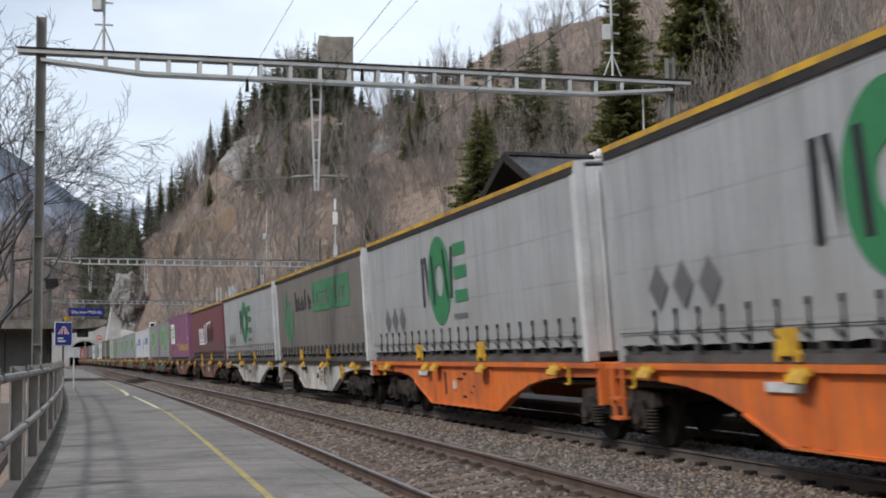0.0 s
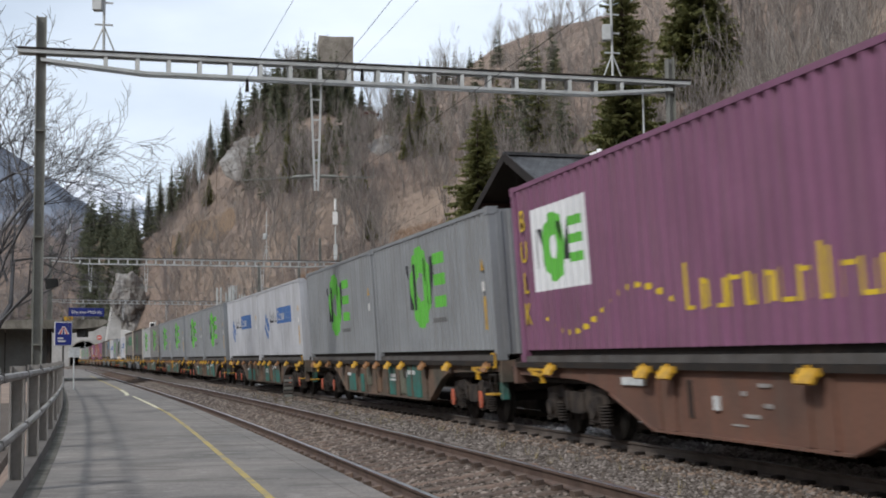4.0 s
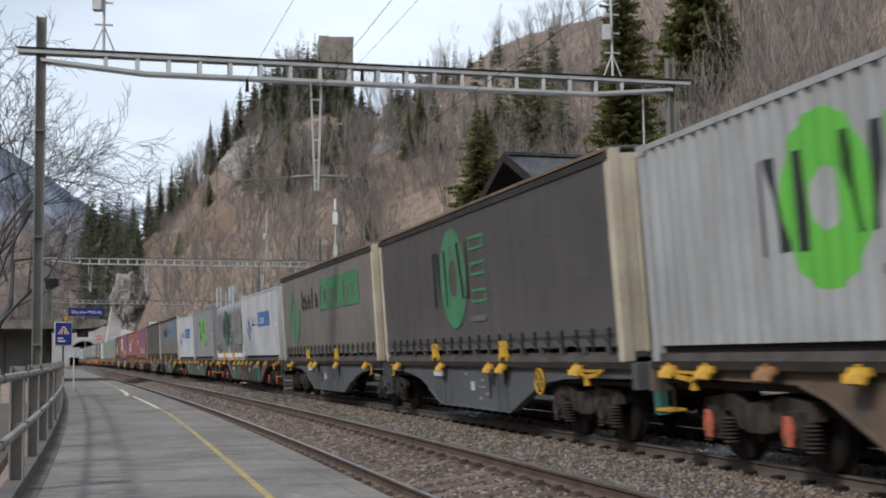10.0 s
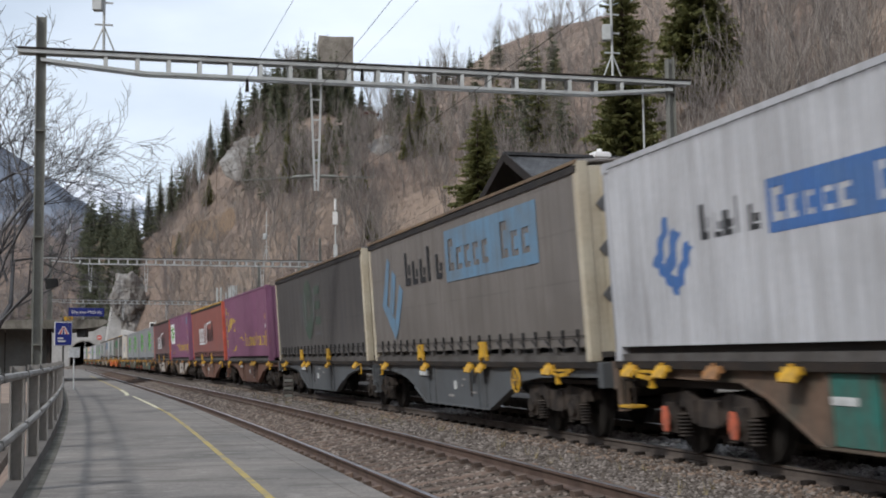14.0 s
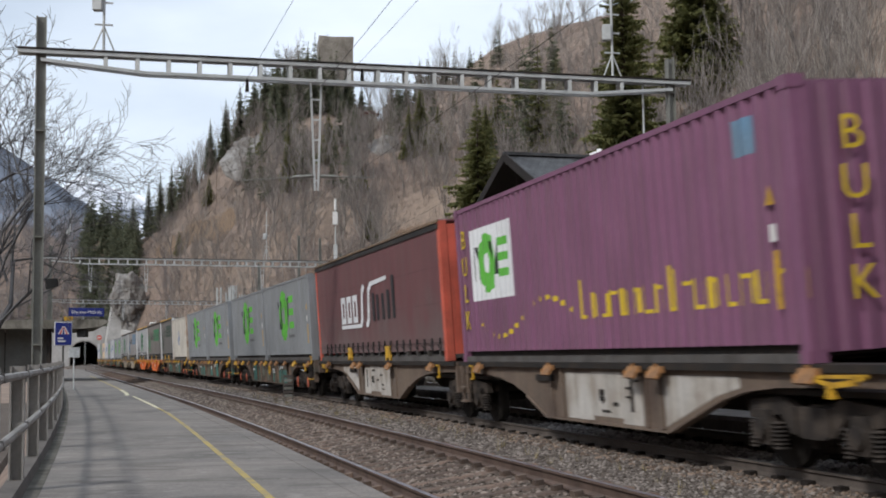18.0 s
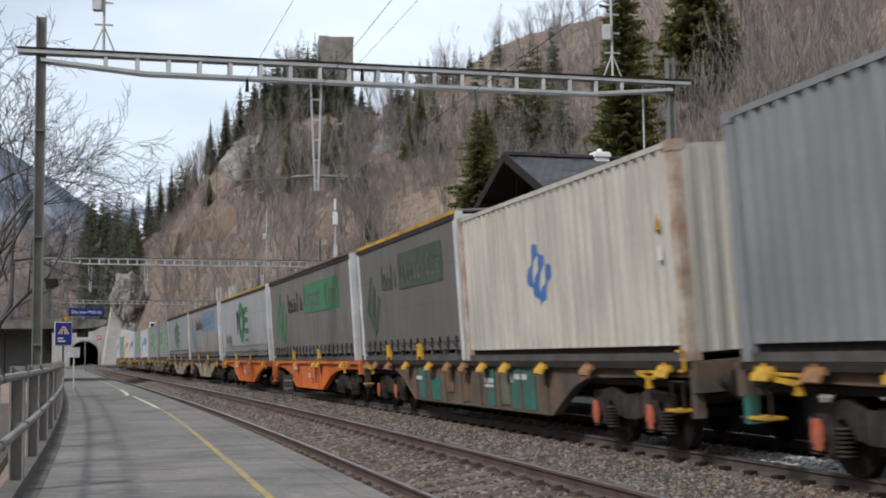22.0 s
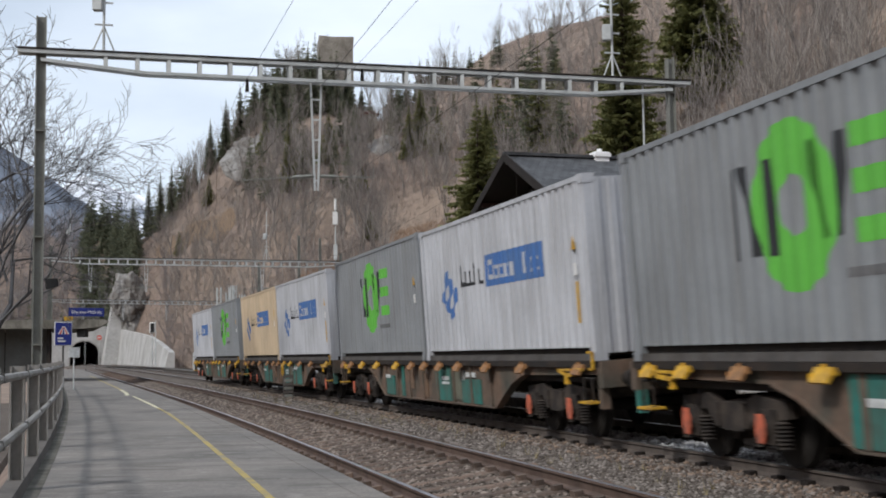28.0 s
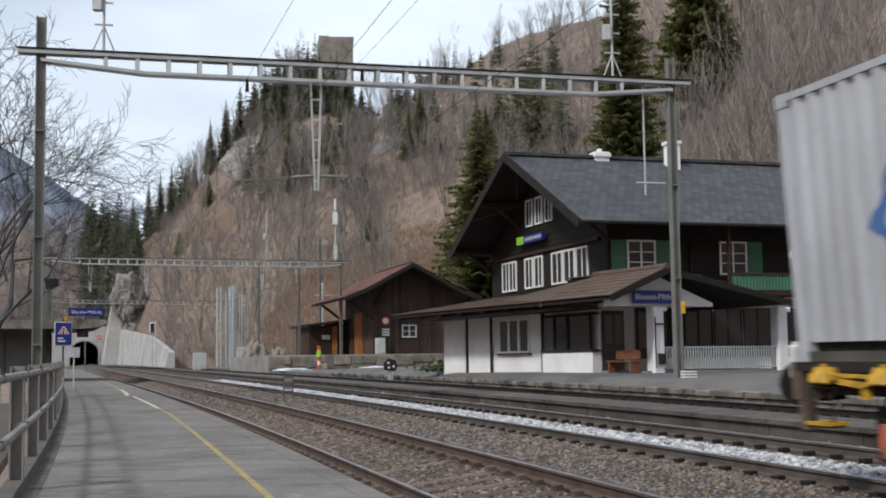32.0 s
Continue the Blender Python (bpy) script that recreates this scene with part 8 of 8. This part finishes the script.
def bare_tree(seed, height, depth, spread, kids, trunk=0.018, upright=0.35, r_min=0.012, fine=False):
    """Limbs that fork and thin out to twigs."""
    rng = random.Random(seed)
    vs, fs = [], []

    def grow(p, d, ln, r, k):
        q = p + d * ln
        if k >= depth - 1 or fine:
            bend = (d + Vector((rng.uniform(-1, 1), rng.uniform(-1, 1), rng.uniform(-0.3, 0.6))) * 0.16).normalized()
            mid_ = p + bend * ln * 0.5
            limb(vs, fs, p, mid_, r, r * 0.86, 4 if k >= depth - 1 else 3)
            limb(vs, fs, mid_, q, r * 0.86, r * 0.7, 4 if k >= depth - 1 else 3)
        else:
            limb(vs, fs, p, q, r, r * 0.6, 3)
        if k == 0:
            return
        n = kids if k < depth else kids + 2
        for i in range(n):
            a = rng.uniform(0, 2 * math.pi)
            tilt = spread * rng.uniform(0.5, 1.25)
            u = d.orthogonal().normalized()
            w = d.cross(u)
            e = (d * math.cos(tilt) + (u * math.cos(a) + w * math.sin(a)) * math.sin(tilt) + Vector((0, 0, upright * rng.random()))).normalized()
            t = rng.uniform(0.35, 1.0) if i else 1.0
            grow(p.lerp(q, t), e, ln * rng.uniform(0.52, 0.8), max(r * 0.6 * (1.1 - 0.3 * t), r_min), k - 1)
    grow(Vector((0, 0, -0.3)), Vector((rng.uniform(-0.08, 0.08), rng.uniform(-0.08, 0.08), 1)).normalized(), height * 0.36, height * trunk, depth)
    return np.array([v[:] for v in vs]), np.array(fs)


def spruce(seed, height, width, layers=15, per=9, seg=4, droop=0.35, low=0.08):
    """Whorls of drooping branches, each a ragged row of narrow needle sprays; returns needles and trunk."""
    rng = random.Random(seed)
    vs, fs, tv, tf = [], [], [], []
    limb(tv, tf, Vector((0, 0, -0.5)), Vector((0, 0, height * 0.97)), height * 0.013, 0.03, 6)
    up = Vector((0, 0, 1))
    lean = [rng.uniform(0.75, 1.15) for _ in range(12)]
    for k in range(layers):
        t = (k + rng.uniform(-0.4, 0.4)) / (layers - 1)
        t = min(max(t, 0.0), 0.995)
        rad = width * (1 - t) ** 0.85 * rng.uniform(0.85, 1.1) + 0.1
        n = max(4, int(per * (1 - 0.55 * t)))
        a0 = rng.uniform(0, 6.28)
        for i in range(n):
            a = a0 + 2 * math.pi * i / n + rng.uniform(-0.3, 0.3)
            ln = rad * rng.uniform(0.6, 1.12) * lean[int(a / 0.5236) % 12]
            z = height * (low + (0.99 - low) * t) + rng.uniform(-0.5, 0.5) * height / layers
            d = Vector((math.cos(a), math.sin(a), 0))
            side = Vector((-d.y, d.x, 0))
            dr = droop * rng.uniform(0.6, 1.3)
            for j in range(seg):
                u = 0.15 + 0.85 * (j + 0.3 * rng.random()) / seg
                p = d * ln * u + up * (z - dr * ln * u ** 1.3 + 0.22 * ln * u ** 3)
                sp = ln / seg
                wd = (0.55 * sp + 0.36 * ln * (1.1 - u) * 0.8) * rng.uniform(0.7, 1.3)
                for sg in (-1, 1):
                    q = p + (d * 0.75 + side * sg) * wd * 0.8 - up * wd * rng.uniform(0.2, 0.6)
                    b0 = len(vs)
                    vs.extend((p - d * sp * 0.45, p + d * sp * 0.5 + up * 0.03, q))
                    fs.append((b0, b0 + 1, b0 + 2))
                b0 = len(vs)
                vs.extend((p - d * sp * 0.5, p + d * sp * 0.6, p + d * sp * 0.2 - up * wd * rng.uniform(0.5, 1.1) + side * rng.uniform(-0.3, 0.3) * wd))
                fs.append((b0, b0 + 1, b0 + 2))
    limb(vs, fs, Vector((0, 0, height * 0.95)), Vector((0, 0, height * 1.005)), 0.06, 0.012, 4)
    return np.array([v[:] for v in vs]), np.array(fs), np.array([v[:] for v in tv]), np.array(tf)


def tri_mesh(name, v, f, material):
    me = bpy.data.meshes.new(name)
    me.vertices.add(len(v))
    me.vertices.foreach_set("co", np.asarray(v, np.float32).ravel())
    me.loops.add(len(f) * 3)
    me.loops.foreach_set("vertex_index", np.asarray(f, np.int32).ravel())
    me.polygons.add(len(f))
    me.polygons.foreach_set("loop_start", np.arange(0, len(f) * 3, 3, dtype=np.int32))
    me.polygons.foreach_set("loop_total", np.full(len(f), 3, np.int32))
    me.materials.append(material)
    me.update()
    me.validate()
    return me


def wood(name, kinds, spots, material, label):
    """Many trees as one object: spots of (x, y, scale, turn)."""
    V, F, n = [], [], 0
    for k, (x, y, sc, a) in enumerate(spots):
        v, f = kinds[k % len(kinds)]
        c, s = math.cos(a), math.sin(a)
        q = np.stack([(v[:, 0] * c - v[:, 1] * s) * sc + x, (v[:, 0] * s + v[:, 1] * c) * sc + y, v[:, 2] * sc + ground_z(x, y)], 1)
        V.append(q)
        F.append(f + n)
        n += len(v)
    return tagged(new(name, tri_mesh(name, np.concatenate(V), np.concatenate(F), material)), label, "trees", kind="stuff")


def scatter(seed, count, az0, az1, t0, t1, size, var=0.35, keep=None):
    """Spots on the hillside: t from the hill's foot (0) to its top (1)."""
    rng = random.Random(seed)
    out = []
    while len(out) < count:
        az = rng.uniform(az0, az1)
        t = rng.uniform(t0, t1)
        foot, top = float(np.interp(az, HILL_AZ, HILL_FOOT)), float(np.interp(az, HILL_AZ, HILL_TOP))
        r = foot + (top - foot) * t
        if keep and not keep(az, t, rng):
            continue
        x, y = r * math.sin(az * DEG), r * math.cos(az * DEG)
        if (x + 25.6) ** 2 + (y - 304) ** 2 < 60 or (-15.2 < az < -12.4 and r < 335):
            continue
        out.append((x, y, size * rng.uniform(1 - var, 1 + var), rng.uniform(0, 6.28)))
    return out


def glade(az, t, low=0.0):
    """The grassy shelf on the hillside, between its lower and its upper edge."""
    return (az > -12.7) & (az < -9.3) & (t > np.interp(az, (-12.45, -11.22, -9.74), (0.67, 0.615, 0.52)) - low) & (t < np.interp(az, (-12.45, -11.22, -9.74), (0.72, 0.69, 0.57)))


def lower_slope(az, t):
    """The open grassy foot of the hill behind the shed."""
    return (az > -8.0) & (az < 3.0) & (t < np.interp(az, (-8.0, -7.0, -4.7, -2.1, 0.2, 3.0), (0.10, 0.20, 0.32, 0.41, 0.39, 0.34)))


def patchy(az, t, rng):
    """Bare glades between the thickets."""
    if glade(az, t, 0.1):
        return False
    if lower_slope(az, t) and rng.random() > 0.3:
        return False
    if az > 0.5 and t > 0.72 and rng.random() > 0.12:
        return False
    return noise.noise(Vector((az * 0.32, t * 4.5, 7.0))) > -0.25 + rng.uniform(-0.25, 0.25)


SHRUBS = [bare_tree(k, 4.2, 3, 0.75, 3, 0.007, 0.45, 0.011) for k in range(6)]
TALL = [bare_tree(20 + k, 15.0, 4, 0.44, 3, 0.008, 0.55, 0.019) for k in range(6)]
FIRS = [spruce(40 + k, 16.0, 2.7 + 0.3 * (k % 3), 20, 9, 3)[:2] for k in range(5)]

wood("hillside_thicket", SHRUBS, scatter(1, 3300, -13.3, 21, -0.02, 1.0, 1.1, 0.4, patchy), M_TWIG, "leafless mauve-brown thicket on the hillside")
wood("hillside_bare_trees", TALL, scatter(2, 420, -12.5, 21, 0.02, 1.0, 0.9, 0.35, patchy) + scatter(17, 26, 2.2, 7.0, 0.93, 1.0, 0.55, 0.3) + scatter(23, 6, -8.0, -6.4, 0.95, 1.0, 0.95, 0.25) + scatter(24, 22, -13.4, -9.5, 0.88, 1.0, 0.85, 0.3), M_TWIG_GREY, "tall leafless grey trees on the hillside")
wood("ridge_firs", FIRS, scatter(3, 34, -8.6, -4.6, 0.84, 1.02, 0.85, 0.3) + scatter(16, 14, -13.0, -8.5, 0.9, 1.0, 0.75, 0.35) + scatter(4, 16, -9.0, -3.6, 0.45, 0.75, 0.65, 0.35) + scatter(5, 14, -3.3, 3.0, 0.7, 0.98, 0.6, 0.3) + scatter(18, 12, -2.6, 0.4, 0.93, 1.0, 0.6, 0.3) + scatter(15, 22, 2.2, 5.6, 0.36, 0.62, 0.85, 0.3), M_NEEDLE, "dark firs along the wooded ridge")
wood("forest_above_tunnel", FIRS, scatter(6, 95, -15.9, -13.6, 0.05, 0.95, 0.95, 0.25) + scatter(7, 40, -30, -16.4, 0.0, 0.35, 0.9, 0.3), M_NEEDLE, "dense dark fir forest above the tunnel")
wood("far_slope_thicket", SHRUBS, scatter(21, 900, -26, -15.6, -0.05, 1.0, 2.3, 0.3), M_TWIG_COOL, "leafless grey-mauve wood on the far slope")
wood("forest_edge_trees", TALL, scatter(8, 260, -26, -15.8, -0.05, 1.0, 0.8, 0.3) + scatter(19, 40, -15.8, -12, -0.05, 0.5, 0.8, 0.3), M_TWIG_COOL, "leafless mauve-brown wood at the edge of the fir forest")


def single_spruce(x, y, h, w, seed, layers=26, per=12, seg=6, label="tall dark green spruce on the slope behind the station", needles=None, group="spruces behind the station"):
    v, f, tv, tf = spruce(seed, h, w, layers, per, seg)
    t = thing("spruce_tree", pose(x, y, ground_z(x, y)), label, "tree", group)
    part("trunk", tri_mesh("trunk", tv, tf, M_BARK), None, t)
    part("crown", tri_mesh("crown", v, f, needles or M_NEEDLE_LIT), None, t)


for _k, (_x, _y, _h, _w, _n) in enumerate(((16.1, 110, 39, 5.4, 46), (36.4, 173.7, 34, 7.4, 46), (3.6, 126, 25, 6.2, 34), (15.6, 200, 22, 3.6, 26), (10.2, 226, 13, 3.2, 20), (13.4, 214, 14, 3.4, 20), (19.4, 208, 15, 3.4, 20), (6.4, 200, 13, 3.0, 20))):
    single_spruce(_x, _y, _h, _w, 3 + _k, int(_n * (1.9 if _k < 3 else 1.2)), 22 if _k < 3 else 14, 8 if _k < 3 else 5)
# firs one by one on the open hillside, then along its crest
for _k, (_x, _y, _h, _w) in enumerate(((-27.7, 228.3, 16.4, 1.7), (-21.7, 241.5, 10, 2.3), (-26.4, 242.6, 6, 2.2), (-11.8, 205.7, 5, 1.4), (-6.4, 248.9, 11, 2.0), (-4.1, 250.5, 14, 2.4), (-0.7, 245.5, 10.5, 1.9), (7.4, 208.4, 13.5, 2.6), (-63.4, 304, 6.2, 1.4), (-40, 285, 8, 2.0), (-58.3, 315, 7, 1.8), (-14.5, 226, 5, 1.4))):
    single_spruce(_x, _y, _h, _w * 1.15, 33 + _k, int(_h * 3.4) + 14, 16, 4, "slender green fir on the wooded hillside", M_NEEDLE_LIT, "firs on the hillside")
for _k, (_x, _y, _h, _w) in enumerate(((-58.3, 339.5, 17.8, 2.5), (-65.1, 353.6, 16.4, 2.4), (-54.2, 337.7, 17, 2.7), (-49.6, 332.8, 13.7, 2.4), (-45, 320.9, 15.4, 2.4), (-41.5, 316.8, 13.1, 2.3), (-34.7, 295, 12.9, 2.2), (-30.4, 285.9, 10.5, 2.2), (-79, 367.6, 18.3, 2.5), (-84.3, 376.7, 18.7, 2.3), (-90.6, 388.6, 18.4, 2.4), (-95.9, 390.9, 16.7, 2.4), (-74.8, 368.5, 10.8, 2.0), (-71.8, 365.5, 9.5, 2.0), (-18.9, 298.4, 7, 1.7), (-12.6, 318, 9, 2.0), (-9.0, 326, 8, 1.8), (-5.5, 331, 11, 2.0), (1.2, 333, 9, 1.8), (-28.2, 291, 13, 2.3), (-24.6, 288, 10, 2.2), (-21.8, 291, 12, 2.3), (-31.5, 296, 14, 2.3), (-35.5, 284, 16.5, 2.8), (-32.0, 282, 16, 2.8), (-28.8, 281, 13, 2.7), (-26.2, 280, 11, 2.6), (-23.0, 279, 9, 2.4), (-20.2, 280, 8, 2.3), (-38.5, 290, 15, 2.6))):
    single_spruce(_x, _y, _h, _w * 1.1, 53 + _k, int(_h * 2.2) + 12, 13, 4, "dark fir standing on the hill's crest", M_NEEDLE, "firs on the crest")


def single_bare(name, x, y, z, v, f, label, material):
    t = thing(name, pose(x, y, z), label, "tree", "bare trees by the station")
    n = int(len(f) * 0.03) // 24 * 24
    k = int(f[:n].max()) + 1
    part("trunk", tri_mesh("trunk", v[:k], f[:n], material), None, t)
    part("crown", tri_mesh("crown", v, f[n:], material), None, t)


M_TWIG_DARK = island_mat("dark_winter_twigs", (0.06, 0.06, 0.064), (0.175, 0.17, 0.172), 0.9, 1.2)
for _k, (_x, _y, _h, _seed) in enumerate(((-15.4, 43, 18.5, 71),)):
    _v, _f = bare_tree(_seed, _h, 7, 0.72, 3, 0.011, 0.1, 0.008, True)
    single_bare("bare_tree", _x, _y, -2.0, _v, _f, "leafless broad dark tree beyond the fence", M_TWIG_DARK)
for _k, (_x, _y, _h) in enumerate(((19.0, 92, 17), (25, 96, 15), (30, 90, 18), (34.5, 98, 16), (29, 105, 17), (22, 110, 16), (9.5, 118, 15), (6.0, 131, 16), (38, 94, 17))):
    _v, _f = bare_tree(80 + _k, _h, 5, 0.42, 3, 0.008, 0.5, 0.016)
    single_bare("bare_tree", _x, _y, ground_z(_x, _y), _v, _f, "leafless grey tree on the slope behind the station", M_TRUNK_PALE)


for _k, (_x, _y, _h) in enumerate(((-3.6, 222, 15), (-1.4, 226, 13.5), (1.0, 221, 14), (-11.0, 262, 11), (-8.6, 240, 10), (15.2, 200, 16), (17.6, 196, 17), (19.6, 199, 15), (13.0, 204, 14), (-19.5, 250, 9), (-46, 316, 10), (-50.5, 306, 9))):
    _v, _f = bare_tree(110 + _k, _h, 5, 0.36, 3, 0.0085, 0.55, 0.016)
    single_bare("bare_tree", _x, _y, ground_z(_x, _y), _v, _f, "slender pale leafless tree on the hillside", M_TRUNK_PALE)


def brush(name, count, az0, az1, t0, t1, s0, s1, material, label, inside):
    """Low dead stalks on the hillside, thin blades in loose tufts, where the given test allows them."""
    rng = np.random.default_rng(12)
    az = rng.uniform(az0, az1, count)
    t = rng.uniform(t0, t1, count)
    ok = inside(az, t)
    az, t = az[ok], t[ok]
    n = len(az)
    foot, top = np.interp(az, HILL_AZ, HILL_FOOT), np.interp(az, HILL_AZ, HILL_TOP)
    rr = foot + (top - foot) * t
    x, y = rr * np.sin(az * DEG), rr * np.cos(az * DEG)
    z = np.array([ground_z(a, b) for a, b in zip(x, y)])
    m = 7
    size = rng.uniform(s0, s1, (n, m))
    a = rng.uniform(0, 2 * math.pi, (n, m))
    lean = rng.uniform(0.1, 0.8, (n, m))
    bx, by = x[:, None] + rng.normal(0, 0.5, (n, m)), y[:, None] + rng.normal(0, 0.5, (n, m))
    w = 0.035 * np.maximum(size, 1.0)
    V = np.empty((n, m, 3, 3))
    V[:, :, 0] = np.stack([bx - w, by, np.broadcast_to(z[:, None] - 0.3, (n, m))], -1)
    V[:, :, 1] = np.stack([bx + w, by, np.broadcast_to(z[:, None] - 0.3, (n, m))], -1)
    V[:, :, 2] = np.stack([bx + np.cos(a) * lean * size, by + np.sin(a) * lean * size, z[:, None] + size], -1)
    F = np.arange(n * m * 3).reshape(-1, 3)
    tagged(new(name, tri_mesh(name, V.reshape(-1, 3), F, material)), label, "brush", kind="stuff")


M_BRUSH = island_mat("dead_brush", (0.16, 0.128, 0.108), (0.35, 0.285, 0.235))
M_SLOPE_GRASS = island_mat("warm_dead_grass", (0.16, 0.105, 0.075), (0.33, 0.225, 0.155))
M_MEADOW = island_mat("withered_meadow", (0.22, 0.163, 0.12), (0.43, 0.325, 0.24))
brush("hillside_brush", 26000, -27, 21, -0.03, 1.0, 0.35, 1.1, M_BRUSH, "dead brown grass and brush on the hillside", lambda az, t: ~(glade(az, t, 0.055) | lower_slope(az, t)))
brush("meadow_grass", 16000, -12.7, -9.3, 0.42, 0.73, 0.35, 0.9, M_MEADOW, "withered straw-coloured grass on the hillside shelf", lambda az, t: glade(az, t, 0.055))
brush("slope_grass", 20000, -8.0, 3.0, -0.03, 0.42, 0.3, 0.8, M_SLOPE_GRASS, "withered warm brown grass on the foot of the hill", lower_slope)


# grass tufts between the tracks
def tufts():
    rng = random.Random(5)
    vs, fs = [], []
    for k in range(90):
        s, o = 12 + 50 * rng.random(), rng.choice((-1.9, -2.1, -1.6)) + rng.uniform(-0.3, 0.3)
        p = at(s, o, -0.1)
        for j in range(6):
            a, l = rng.uniform(0, 6.28), rng.uniform(0.06, 0.2)
            d = Vector((math.cos(a), math.sin(a), 0))
            b = len(vs)
            q = p + d * 0.03
            vs += [tuple(q + Vector((-d.y, d.x, 0)) * 0.006), tuple(q - Vector((-d.y, d.x, 0)) * 0.006), tuple(q + d * l * 0.5 + Vector((0, 0, l)))]
            fs.append((b, b + 1, b + 2))
    tagged(new("dry_grass", raw("dry_grass", vs, fs, M_STRAW)), "dry straw-coloured grass tufts in the ballast", "grass", kind="stuff")


M_STRAW = mat("dry_straw", (0.22, 0.18, 0.10), 0.9, 0, 0.3, 3, 20, 0.0)
tufts()


motions()
